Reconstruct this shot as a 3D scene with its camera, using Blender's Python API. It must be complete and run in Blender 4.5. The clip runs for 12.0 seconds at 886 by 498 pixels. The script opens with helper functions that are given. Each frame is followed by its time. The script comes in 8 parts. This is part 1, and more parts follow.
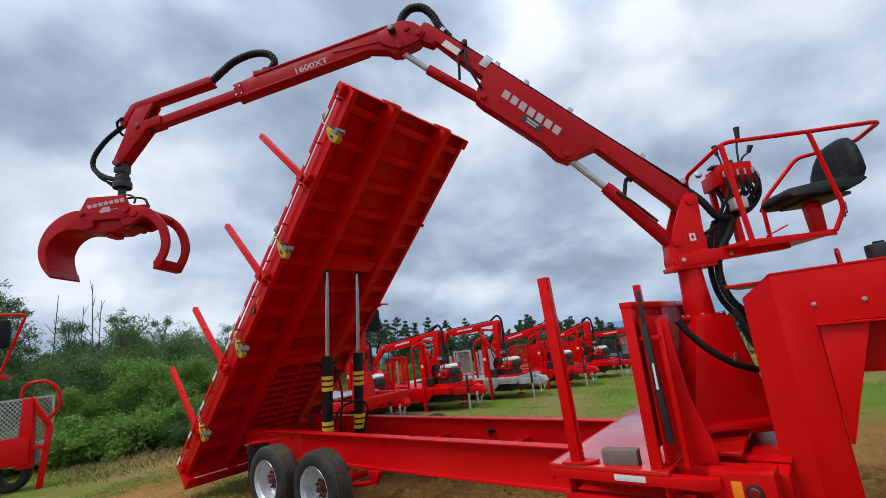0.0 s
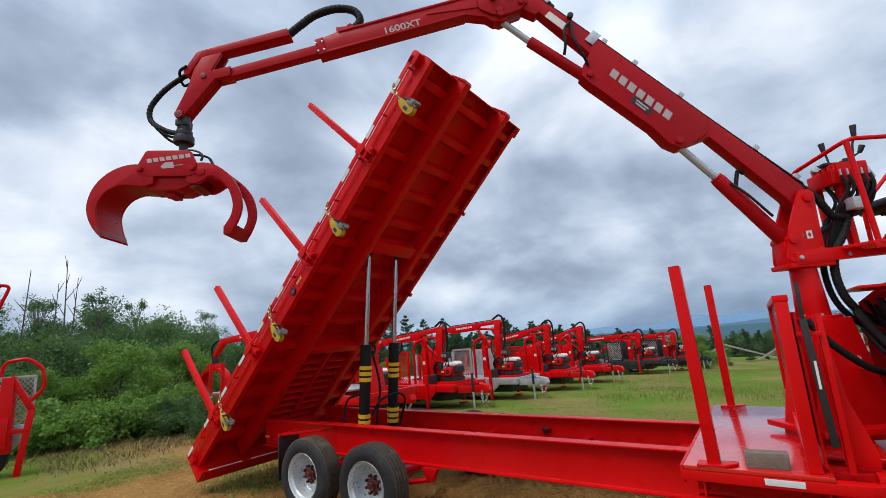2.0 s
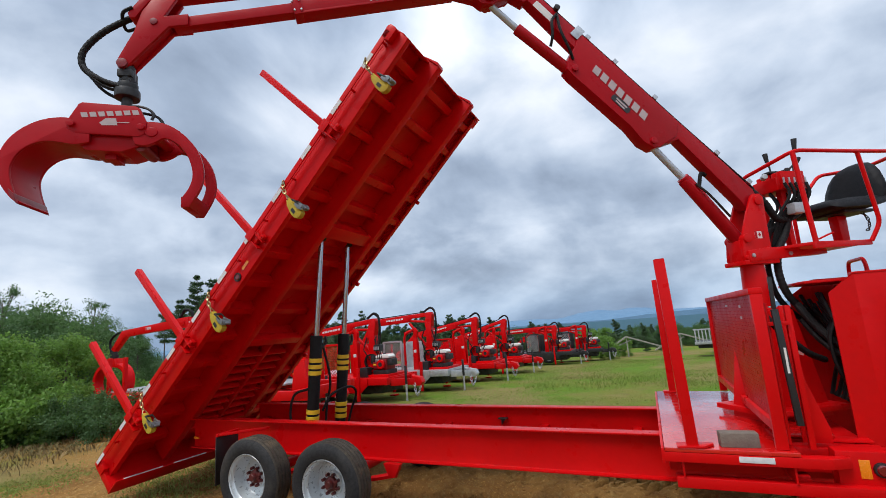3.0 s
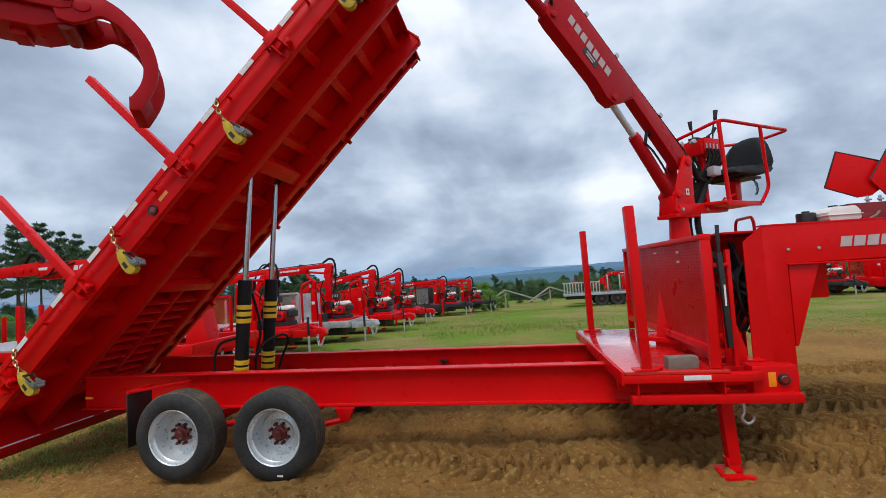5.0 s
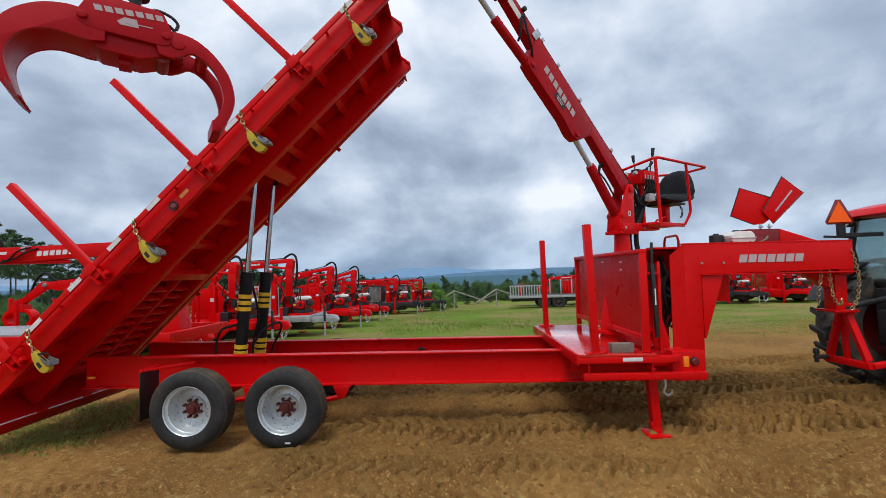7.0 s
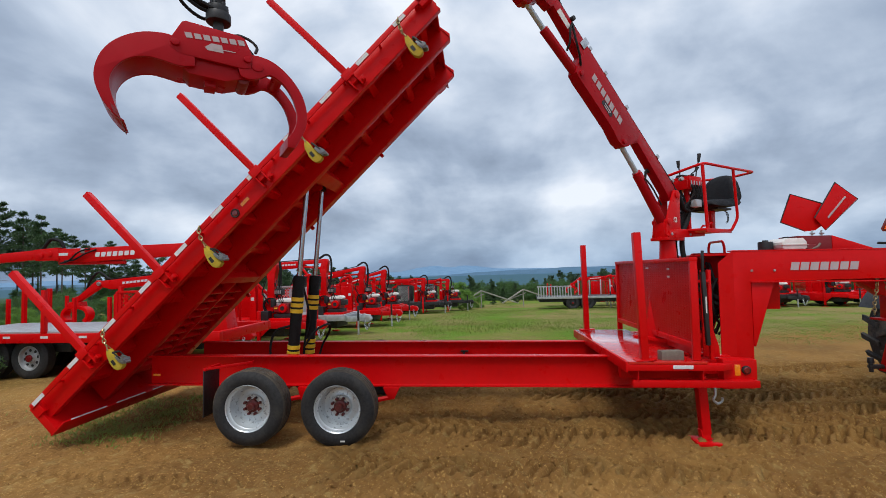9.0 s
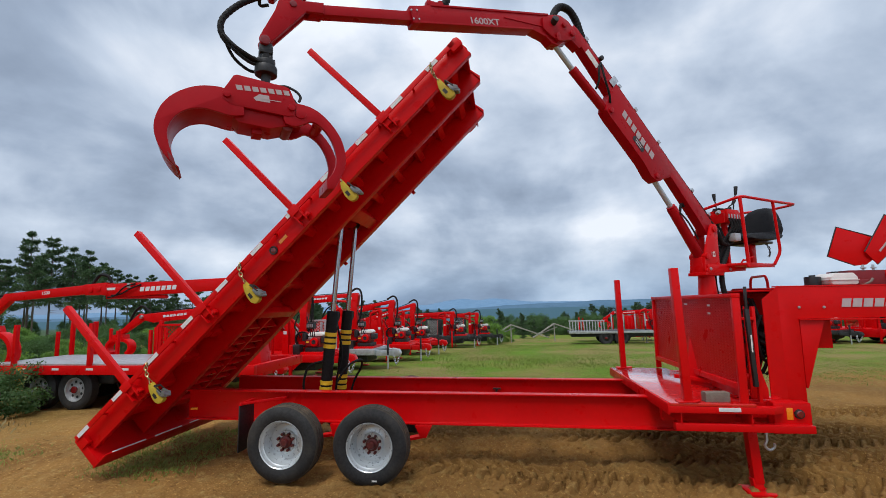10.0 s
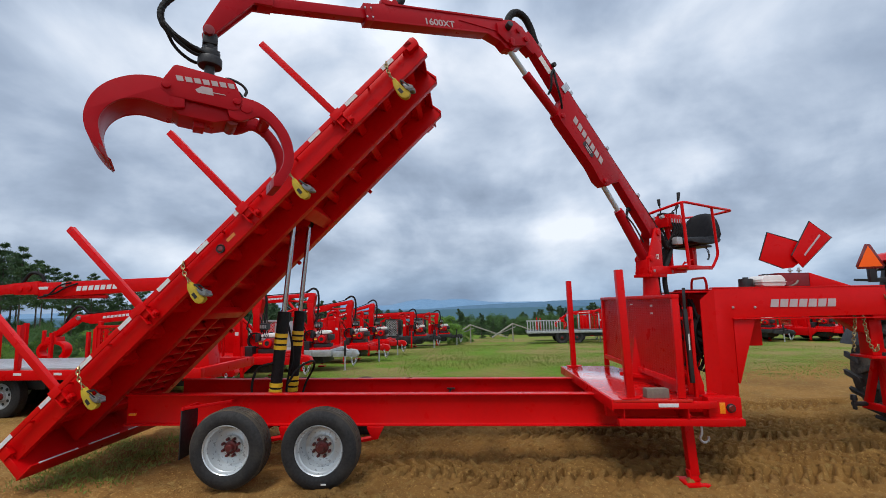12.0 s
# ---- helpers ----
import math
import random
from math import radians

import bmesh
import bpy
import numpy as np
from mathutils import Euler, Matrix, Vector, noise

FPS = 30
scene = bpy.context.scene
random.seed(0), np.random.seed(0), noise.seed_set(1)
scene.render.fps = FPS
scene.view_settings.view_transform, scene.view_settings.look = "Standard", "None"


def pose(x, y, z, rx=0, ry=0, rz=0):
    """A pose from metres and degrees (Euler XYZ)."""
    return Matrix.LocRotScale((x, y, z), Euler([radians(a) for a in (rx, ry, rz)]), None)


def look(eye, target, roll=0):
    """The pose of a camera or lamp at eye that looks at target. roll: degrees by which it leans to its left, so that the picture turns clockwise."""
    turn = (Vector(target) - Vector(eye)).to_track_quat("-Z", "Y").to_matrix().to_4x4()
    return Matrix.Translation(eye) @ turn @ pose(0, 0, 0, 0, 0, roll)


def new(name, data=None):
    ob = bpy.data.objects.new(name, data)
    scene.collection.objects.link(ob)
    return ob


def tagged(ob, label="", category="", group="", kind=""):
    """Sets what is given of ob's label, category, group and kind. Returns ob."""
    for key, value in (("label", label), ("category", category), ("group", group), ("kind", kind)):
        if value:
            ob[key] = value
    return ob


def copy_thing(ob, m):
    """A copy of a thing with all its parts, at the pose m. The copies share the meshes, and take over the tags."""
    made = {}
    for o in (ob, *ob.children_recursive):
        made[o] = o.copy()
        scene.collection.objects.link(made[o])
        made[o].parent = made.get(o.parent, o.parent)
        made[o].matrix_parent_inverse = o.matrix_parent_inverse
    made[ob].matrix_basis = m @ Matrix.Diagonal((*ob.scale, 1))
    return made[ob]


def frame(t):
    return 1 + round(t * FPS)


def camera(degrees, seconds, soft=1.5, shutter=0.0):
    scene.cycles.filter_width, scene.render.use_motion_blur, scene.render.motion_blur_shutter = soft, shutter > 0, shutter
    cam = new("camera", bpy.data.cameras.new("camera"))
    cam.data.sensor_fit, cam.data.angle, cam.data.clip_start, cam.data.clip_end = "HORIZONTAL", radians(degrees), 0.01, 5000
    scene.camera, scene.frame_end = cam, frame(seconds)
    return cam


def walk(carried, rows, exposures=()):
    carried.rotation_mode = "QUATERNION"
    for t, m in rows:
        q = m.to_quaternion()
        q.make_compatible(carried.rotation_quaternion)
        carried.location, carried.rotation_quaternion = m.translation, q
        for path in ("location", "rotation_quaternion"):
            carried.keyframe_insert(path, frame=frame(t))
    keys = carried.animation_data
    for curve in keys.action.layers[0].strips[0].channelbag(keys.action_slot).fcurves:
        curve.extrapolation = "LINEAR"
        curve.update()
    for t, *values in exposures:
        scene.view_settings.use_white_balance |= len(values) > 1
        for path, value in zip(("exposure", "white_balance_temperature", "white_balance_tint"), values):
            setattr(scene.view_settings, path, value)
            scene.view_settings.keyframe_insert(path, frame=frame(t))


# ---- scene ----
cam = camera(89.1, 12.0, soft=0.6)
PATH = [
    (0, (5.24, -3.038, 1.663), (4.046, -1.487, 2.076), -7.2),
    (0.5, (5.063, -3.126, 1.662), (3.915, -1.541, 2.075), -5.3),
    (1, (4.775, -3.314, 1.68), (3.639, -1.723, 2.101), -3.6),
    (1.5, (4.54, -3.362, 1.64), (3.431, -1.752, 2.062), -2.2),
    (2, (4.258, -3.4, 1.665), (3.162, -1.776, 2.068), -4.5),
    (2.5, (4.016, -3.479, 1.671), (3.113, -1.734, 2.045), -4.4),
    (2.7, (3.897, -3.533, 1.68), (3.075, -1.748, 2.05), -4.7),
    (4.3, (3.246, -3.42, 1.656), (2.547, -1.556, 1.851), -3.9),
    (4.5, (3.168, -3.466, 1.66), (2.597, -1.556, 1.828), -3.9),
    (5, (2.966, -3.636, 1.616), (2.68, -1.66, 1.731), -4.0),
    (5.5, (2.879, -3.912, 1.61), (2.597, -1.933, 1.689), -3.2),
    (6, (2.769, -4.1, 1.637), (2.631, -2.106, 1.709), -2.2),
    (6.5, (2.64, -4.276, 1.655), (2.588, -2.278, 1.732), -2.1),
    (6.7, (2.622, -4.331, 1.62), (2.579, -2.334, 1.715), -2.0),
    (8.3, (2.385, -4.542, 1.691), (2.321, -2.547, 1.805), -1.6),
    (8.5, (2.345, -4.535, 1.695), (2.241, -2.539, 1.772), -1.6),
    (9, (2.344, -4.53, 1.709), (2.2, -2.537, 1.809), -1.6),
    (9.5, (2.325, -4.543, 1.728), (2.096, -2.561, 1.868), -1.6),
    (10, (2.306, -4.567, 1.741), (2.044, -2.6, 1.989), -1.5),
    (10.5, (2.325, -4.56, 1.738), (2.013, -2.61, 2.053), -1.3),
    (11, (2.372, -4.557, 1.739), (2.15, -2.593, 2.042), -1.5),
    (11.5, (2.396, -4.558, 1.735), (2.279, -2.578, 1.999), -1.6),
    (12, (2.392, -4.56, 1.739), (2.297, -2.577, 1.984), -1.5),
]
walk(cam, [(t, look(eye, target, roll)) for t, eye, target, roll in PATH], exposures=[(0, 0.22), (1, 0.14), (1.5, 0.16), (2.4, 0.33), (4.5, 0.30), (6, 0.28), (7.5, 0.22), (9, 0.19), (10.3, 0.19), (11.5, 0.22), (12, 0.22)])

# light levels
CLOUD, ZENITH, SUN = 1.05, 1.7, 1.8

# ---------------------------------------------------------------- world and light
world = bpy.data.worlds.new("overcast_sky")
scene.world = world
world.use_nodes = True
wt = world.node_tree
wt.nodes.clear()


def wnode(kind, **values):
    n = wt.nodes.new(kind)
    for k, v in values.items():
        n.inputs[k].default_value = v
    return n


def wmath(op, a, b=None, c=None):
    n = wt.nodes.new("ShaderNodeMath")
    n.operation = op
    for i, v in enumerate((a, b, c)):
        if v is None:
            continue
        if isinstance(v, (int, float)):
            n.inputs[i].default_value = v
        else:
            wt.links.new(v, n.inputs[i])
    return n.outputs[0]


SUN_DIR = Vector((-0.15, -0.45, 0.88)).normalized()
sky = wt.nodes.new("ShaderNodeTexSky")
sky.sky_type = "NISHITA"
sky.sun_disc = False
sky.sun_elevation = math.asin(SUN_DIR.z)
sky.sun_rotation = math.atan2(SUN_DIR.x, SUN_DIR.y)
geo = wt.nodes.new("ShaderNodeTexCoord")
sep = wt.nodes.new("ShaderNodeSeparateXYZ")
wt.links.new(geo.outputs["Generated"], sep.inputs[0])
flat = wt.nodes.new("ShaderNodeCombineXYZ")
wt.links.new(sep.outputs[0], flat.inputs[0])
wt.links.new(sep.outputs[1], flat.inputs[1])
wt.links.new(wmath("MULTIPLY", sep.outputs[2], 1.25), flat.inputs[2])


def wnoise(scale, detail, rough, warp, offset):
    mp = wt.nodes.new("ShaderNodeMapping")
    mp.inputs["Location"].default_value = offset
    mp.inputs["Rotation"].default_value = (0, 0, 0.5)
    mp.inputs["Scale"].default_value = (1.0, 0.75, 1.0)
    wt.links.new(flat.outputs[0], mp.inputs[0])
    n = wnode("ShaderNodeTexNoise", Scale=scale, Detail=detail, Roughness=rough, Distortion=warp)
    wt.links.new(mp.outputs[0], n.inputs["Vector"])
    return n.outputs[0]


big = wnoise(1.5, 2.0, 0.5, 0.3, (4.1, 2.2, 0.3))
mid = wnoise(3.2, 7.0, 0.50, 0.3, (7.3, 5.2, 2.9))
cloud = wmath("ADD", wmath("ADD", wmath("MULTIPLY", big, 0.26), wmath("MULTIPLY", mid, 0.55)), 0.10)
# heavy masses and thin bright breaks in the cover: bearing, height, half width, half height in degrees, thickness
wisp = wnode("ShaderNodeTexNoise", Scale=4.2, Detail=6.0, Roughness=0.55, Distortion=0.25)
wt.links.new(flat.outputs[0], wisp.inputs["Vector"])


def wvector(op, a, b):
    n = wt.nodes.new("ShaderNodeVectorMath")
    n.operation = op
    for i, v in enumerate((a, b)):
        if v is None:
            continue
        if isinstance(v, tuple):
            n.inputs[i].default_value = v
        else:
            wt.links.new(v, n.inputs[i])
    return n


ragged = wvector("ADD", geo.outputs["Generated"], wvector("MULTIPLY", wvector("SUBTRACT", wisp.outputs[1], (0.5, 0.5, 0.5)).outputs[0], (0.34, 0.34, 0.22)).outputs[0]).outputs[0]
MASSES = ((-79, 28, 13, 5, -0.09), (-58, 21, 7, 4, -0.03), (-31, 15, 9, 6, -0.05), (-18, 15, 9, 5, 0.01), (1, 16, 11, 6, -0.07), (-47, 14, 8, 4, -0.045), (37, 20, 8, 6, -0.05), (-52, 34, 10, 5, -0.02), (32, 8, 14, 5, -0.11), (-33, 6, 18, 3, -0.02), (18, 5, 22, 4, -0.05),
          (-68, 25, 5, 5, 0.055), (-11, 27, 9, 6, 0.075), (-24, 10, 7, 2, 0.05), (-40, 10, 10, 4, -0.04), (24, 19, 8, 9, 0.035), (-60, 15, 12, 4, 0.07), (-80, 12, 8, 3, 0.07))
for bearing, height, wide, tall, thick in MASSES:
    c, e = radians(bearing), radians(height)
    off = wvector("SUBTRACT", ragged, (math.sin(c) * math.cos(e), math.cos(c) * math.cos(e), math.sin(e))).outputs[0]
    size = wvector("LENGTH", wvector("MULTIPLY", off, (1 / radians(wide), 1 / radians(wide), 1 / radians(tall))).outputs[0], None).outputs[1]
    blob = wt.nodes.new("ShaderNodeMapRange")
    blob.interpolation_type = "SMOOTHSTEP"
    wt.links.new(size, blob.inputs[0])
    for i, v in zip((1, 2, 3, 4), (0.25, 1.45, thick, 0.0)):
        blob.inputs[i].default_value = v
    cloud = wmath("ADD", cloud, blob.outputs[0])
# the cover is thinner towards the hills on the right
cloud = wmath("ADD", cloud, wmath("MULTIPLY", sep.outputs[0], 0.022))
# low banks of cloud, flattened by distance, along the horizon
bank = wt.nodes.new("ShaderNodeMapping")
bank.inputs["Location"].default_value = (2.7, 1.1, 0.4)
bank.inputs["Scale"].default_value = (1.0, 1.0, 1.9)
wt.links.new(flat.outputs[0], bank.inputs[0])
puffs = wnode("ShaderNodeTexNoise", Scale=3.4, Detail=9.0, Roughness=0.52, Distortion=0.2)
wt.links.new(bank.outputs[0], puffs.inputs["Vector"])
low = wt.nodes.new("ShaderNodeMapRange")
low.interpolation_type = "SMOOTHSTEP"
wt.links.new(sep.outputs[2], low.inputs[0])
for i, v in zip((1, 2, 3, 4), (0.10, 0.5, 0.42, 0.0)):
    low.inputs[i].default_value = v
cloud = wmath("ADD", cloud, wmath("MULTIPLY", wmath("SUBTRACT", puffs.outputs[0], 0.47), low.outputs[0]))
ramp = wt.nodes.new("ShaderNodeValToRGB")
wt.links.new(cloud, ramp.inputs[0])
els = ramp.color_ramp.elements
els[0].position, els[0].color = 0.36, (0.22, 0.275, 0.37, 1)
els[1].position, els[1].color = 0.62, (0.78, 0.83, 0.91, 1)
e = els.new(0.44)
e.color = (0.335, 0.41, 0.53, 1)
e = els.new(0.52)
e.color = (0.52, 0.60, 0.72, 1)
# brighter overhead than near the horizon, as an overcast sky is
zen = wt.nodes.new("ShaderNodeMapRange")
wt.links.new(sep.outputs[2], zen.inputs[0])
for i, v in zip((1, 2, 3, 4), (0.5, 1.0, 1.0, ZENITH)):
    zen.inputs[i].default_value = v
# and greyer in the murk along the horizon
murk = wt.nodes.new("ShaderNodeMapRange")
murk.interpolation_type = "SMOOTHSTEP"
wt.links.new(sep.outputs[2], murk.inputs[0])
for i, v in zip((1, 2, 3, 4), (0.0, 0.13, 0.0, 1.0)):
    murk.inputs[i].default_value = v
haze = wt.nodes.new("ShaderNodeMix")
haze.data_type = "RGBA"
wt.links.new(murk.outputs[0], haze.inputs[0])
haze.inputs[6].default_value = (0.64, 0.75, 0.86, 1)
haze.inputs[7].default_value = (1, 1, 1, 1)
tint = wt.nodes.new("ShaderNodeMix")
tint.data_type, tint.blend_type = "RGBA", "MULTIPLY"
tint.inputs[0].default_value = 1.0
wt.links.new(ramp.outputs[0], tint.inputs[6])
wt.links.new(haze.outputs[2], tint.inputs[7])
lift = wt.nodes.new("ShaderNodeMix")
lift.data_type, lift.blend_type = "RGBA", "MULTIPLY"
lift.inputs[0].default_value = 1.0
wt.links.new(tint.outputs[2], lift.inputs[6])
wt.links.new(zen.outputs[0], lift.inputs[7])
bg_cloud = wnode("ShaderNodeBackground", Strength=CLOUD)
wt.links.new(lift.outputs[2], bg_cloud.inputs[0])
bg_sky = wnode("ShaderNodeBackground", Strength=0.06)
wt.links.new(sky.outputs[0], bg_sky.inputs[0])
both = wnode("ShaderNodeMixShader", Fac=0.9)
wt.links.new(bg_sky.outputs[0], both.inputs[1])
wt.links.new(bg_cloud.outputs[0], both.inputs[2])
wout = wt.nodes.new("ShaderNodeOutputWorld")
wt.links.new(both.outputs[0], wout.inputs[0])

sun = new("sun", bpy.data.lights.new("sun", "SUN"))
sun.data.energy, sun.data.angle, sun.data.color = SUN, radians(24), (1.0, 0.96, 0.9)
sun.rotation_mode = "QUATERNION"
sun.rotation_quaternion = SUN_DIR.to_track_quat("Z", "Y")


# ---------------------------------------------------------------- materials
def surface(name, color, rough=0.5, metal=0.0, vary=0.12, scale=3.0, bump=0.0, bump_scale=60.0, coat=0.0, dirt=None, dirt_amount=0.0,
            dirt_scale=1.5, second=None, island=0.0, rough_vary=0.12, shine=0.5):
    """A procedural material: base colour with variation at two scales, optional dirt in patches, fine relief."""
    m = bpy.data.materials.new(name)
    m.use_nodes = True
    t = m.node_tree
    b = t.nodes["Principled BSDF"]
    tc = t.nodes.new("ShaderNodeTexCoord")

    def noise_of(s, d=4.0, r=0.55):
        n = t.nodes.new("ShaderNodeTexNoise")
        n.inputs["Scale"].default_value, n.inputs["Detail"].default_value, n.inputs["Roughness"].default_value = s, d, r
        t.links.new(tc.outputs["Object"], n.inputs["Vector"])
        return n.outputs[0]

    def mixed(fac, a, bb, kind="MIX"):
        n = t.nodes.new("ShaderNodeMix")
        n.data_type, n.blend_type = "RGBA", kind
        for i, v in ((0, fac), (6, a), (7, bb)):
            if isinstance(v, (int, float)):
                n.inputs[i].default_value = v
            elif isinstance(v, tuple):
                n.inputs[i].default_value = (*v, 1) if len(v) == 3 else v
            else:
                t.links.new(v, n.inputs[i])
        return n.outputs[2]

    def ranged(v, lo, hi, a, bb):
        n = t.nodes.new("ShaderNodeMapRange")
        t.links.new(v, n.inputs[0])
        for i, x in zip((1, 2, 3, 4), (lo, hi, a, bb)):
            n.inputs[i].default_value = x
        return n.outputs[0]

    other = second or tuple(c * (1 - vary * 2) for c in color)
    col = mixed(ranged(noise_of(scale), 0.3, 0.7, 0, 1), tuple(color), tuple(other))
    fine = ranged(noise_of(scale * 14, 3.0), 0.3, 0.7, 1 - vary * 0.7, 1 + vary * 0.5)
    col = mixed(1.0, col, fine, "MULTIPLY")
    if island:
        g = t.nodes.new("ShaderNodeNewGeometry")
        col = mixed(1.0, col, ranged(g.outputs["Random Per Island"], 0, 1, 1 - island, 1 + island), "MULTIPLY")
    if dirt:
        col = mixed(ranged(noise_of(dirt_scale, 6.0, 0.65), 0.52, 0.78, 0, dirt_amount), col, dirt)
    t.links.new(col, b.inputs["Base Color"])
    t.links.new(ranged(noise_of(scale * 5, 5.0), 0.3, 0.7, max(0.02, rough - rough_vary), min(1, rough + rough_vary)), b.inputs["Roughness"])
    b.inputs["Metallic"].default_value = metal
    b.inputs["Specular IOR Level"].default_value = shine
    b.inputs["Coat Weight"].default_value = coat
    b.inputs["Coat Roughness"].default_value = 0.12
    if bump:
        n = t.nodes.new("ShaderNodeBump")
        n.inputs["Strength"].default_value, n.inputs["Distance"].default_value = bump, 0.01
        t.links.new(noise_of(bump_scale, 5.0), n.inputs["Height"])
        t.links.new(n.outputs[0], b.inputs["Normal"])
    return m


RED = surface("red_enamel", (0.60, 0.0025, 0.004), 0.36, vary=0.06, scale=1.3, bump=0.05, bump_scale=5, coat=0.06, dirt=(0.34, 0.018, 0.022), dirt_amount=0.08, dirt_scale=2.2, shine=0.13)
RATCH = surface("ratchet_steel", (0.30, 0.31, 0.32), 0.38, 0.7, vary=0.2, scale=14)
RUBBER = surface("tyre_rubber", (0.014, 0.014, 0.015), 0.75, vary=0.2, scale=8, bump=0.25, bump_scale=90, dirt=(0.10, 0.085, 0.065), dirt_amount=0.40, dirt_scale=2.6)
DUSTY = surface("dusty_tread", (0.060, 0.046, 0.033), 0.85, vary=0.3, scale=6, bump=0.3, bump_scale=70, dirt=(0.24, 0.17, 0.10), dirt_amount=0.9, dirt_scale=3.0)
MUDTYRE = surface("dusty_tractor_rubber", (0.045, 0.042, 0.040), 0.85, vary=0.2, scale=8, bump=0.25, bump_scale=90, dirt=(0.23, 0.175, 0.12), dirt_amount=0.9, dirt_scale=3.0)
CRANERED = surface("crane_red_enamel", (0.39, 0.003, 0.009), 0.36, vary=0.06, scale=1.3, bump=0.03, bump_scale=9, dirt=(0.34, 0.018, 0.022), dirt_amount=0.08, dirt_scale=2.2, shine=0.16)
GLOSS = surface("wet_gloss_red", (0.58, 0.005, 0.005), 0.22, vary=0.05, scale=1.3, coat=1.0, dirt=(0.40, 0.06, 0.04), dirt_amount=0.15, dirt_scale=2.2)
BLACK = surface("black_plastic", (0.014, 0.014, 0.016), 0.5, vary=0.2, scale=6, bump=0.1)
HOSE = surface("hose_sleeve", (0.008, 0.008, 0.009), 0.65, vary=0.3, scale=20, bump=0.5, bump_scale=160, shine=0.25)
SEAT = surface("seat_vinyl", (0.007, 0.007, 0.009), 0.6, vary=0.15, scale=5, bump=0.25, bump_scale=220, shine=0.2)
RIM = surface("grey_rim_paint", (0.56, 0.60, 0.62), 0.34, 0.4, vary=0.06, scale=6, dirt=(0.34, 0.28, 0.21), dirt_amount=0.14, dirt_scale=7, coat=0.2)
POLISHED = surface("brushed_ram_rod", (0.44, 0.50, 0.57), 0.34, 0.25, vary=0.05, scale=9, rough_vary=0.05)
CHROME = surface("chrome", (0.48, 0.52, 0.58), 0.20, 0.85, vary=0.05, scale=9, rough_vary=0.05)
ZINC = surface("zinc_plate", (0.56, 0.58, 0.60), 0.36, 0.85, vary=0.15, scale=12)
BRASS = surface("zinc_chromate_chain", (0.50, 0.40, 0.20), 0.35, 0.9, vary=0.2, scale=25)
GALV = surface("galvanised_steel", (0.52, 0.54, 0.56), 0.45, 0.55, vary=0.15, scale=7, dirt=(0.30, 0.27, 0.23), dirt_amount=0.4)
YELLOW = surface("yellow_webbing", (0.58, 0.42, 0.025), 0.7, vary=0.15, scale=10, bump=0.5, bump_scale=400)
BAND = surface("yellow_tape", (0.80, 0.50, 0.02), 0.45, vary=0.08, scale=10)
TAPE = surface("silver_reflective_tape", (0.66, 0.67, 0.68), 0.4, vary=0.08, scale=30)
ORANGE = surface("amber_lens", (0.85, 0.24, 0.01), 0.25, vary=0.08, scale=10, coat=0.5)
LAMPRED = surface("red_lens", (0.16, 0.008, 0.010), 0.2, vary=0.08, scale=10, coat=0.5)
DECAL = surface("grey_decal", (0.46, 0.38, 0.39), 0.5, vary=0.06, scale=20)
WHITE = surface("white_plastic", (0.72, 0.71, 0.68), 0.45, vary=0.06, scale=8, dirt=(0.3, 0.27, 0.22), dirt_amount=0.3)
BLOCK = surface("weathered_wood", (0.19, 0.155, 0.125), 0.85, vary=0.3, scale=18, second=(0.14, 0.11, 0.09), bump=0.6, bump_scale=50)
TIMBER = surface("pale_timber", (0.36, 0.35, 0.29), 0.8, vary=0.2, scale=3, bump=0.3)
NUT = surface("greased_red_hub", (0.115, 0.014, 0.014), 0.42, vary=0.3, scale=18)
STEELDARK = surface("dark_steel", (0.05, 0.05, 0.052), 0.5, 0.6, vary=0.25, scale=9)
CAST = surface("dark_red_and_box_shade", (0.21, 0.004, 0.008), 0.42, vary=0.1, scale=4)
BARK = surface("bark", (0.15, 0.12, 0.10), 0.9, vary=0.3, scale=6, bump=0.8, bump_scale=25)
FLUOR = surface("fluorescent_orange", (1.0, 0.13, 0.012), 0.5, vary=0.03, scale=10, shine=0.2)
LEAF = surface("broad_leaves", (0.110, 0.205, 0.060), 0.6, vary=0.2, scale=0.7, second=(0.062, 0.135, 0.045), island=0.15)
LEAFPALE = surface("pale_leaves", (0.20, 0.36, 0.06), 0.6, vary=0.2, scale=0.9, second=(0.12, 0.23, 0.045), island=0.2)
NEEDLE = surface("pine_needles", (0.085, 0.155, 0.06), 0.65, vary=0.25, scale=0.6, second=(0.045, 0.085, 0.04), island=0.25)
GRASS = surface("grass_blades", (0.17, 0.31, 0.032), 0.65, vary=0.25, scale=0.5, second=(0.25, 0.25, 0.07), island=0.2)
STRAW = surface("dry_grass", (0.30, 0.20, 0.09), 0.8, vary=0.2, scale=1.0, second=(0.13, 0.12, 0.04), island=0.3)



def let_light_through(m, share):
    """Thin leaves pass some light."""
    t = m.node_tree
    b = t.nodes["Principled BSDF"]
    thin = t.nodes.new("ShaderNodeBsdfTranslucent")
    t.links.new(b.inputs["Base Color"].links[0].from_socket, thin.inputs[0])
    mix = t.nodes.new("ShaderNodeMixShader")
    mix.inputs[0].default_value = share
    t.links.new(b.outputs[0], mix.inputs[1])
    t.links.new(thin.outputs[0], mix.inputs[2])
    t.links.new(mix.outputs[0], t.nodes["Material Output"].inputs[0])


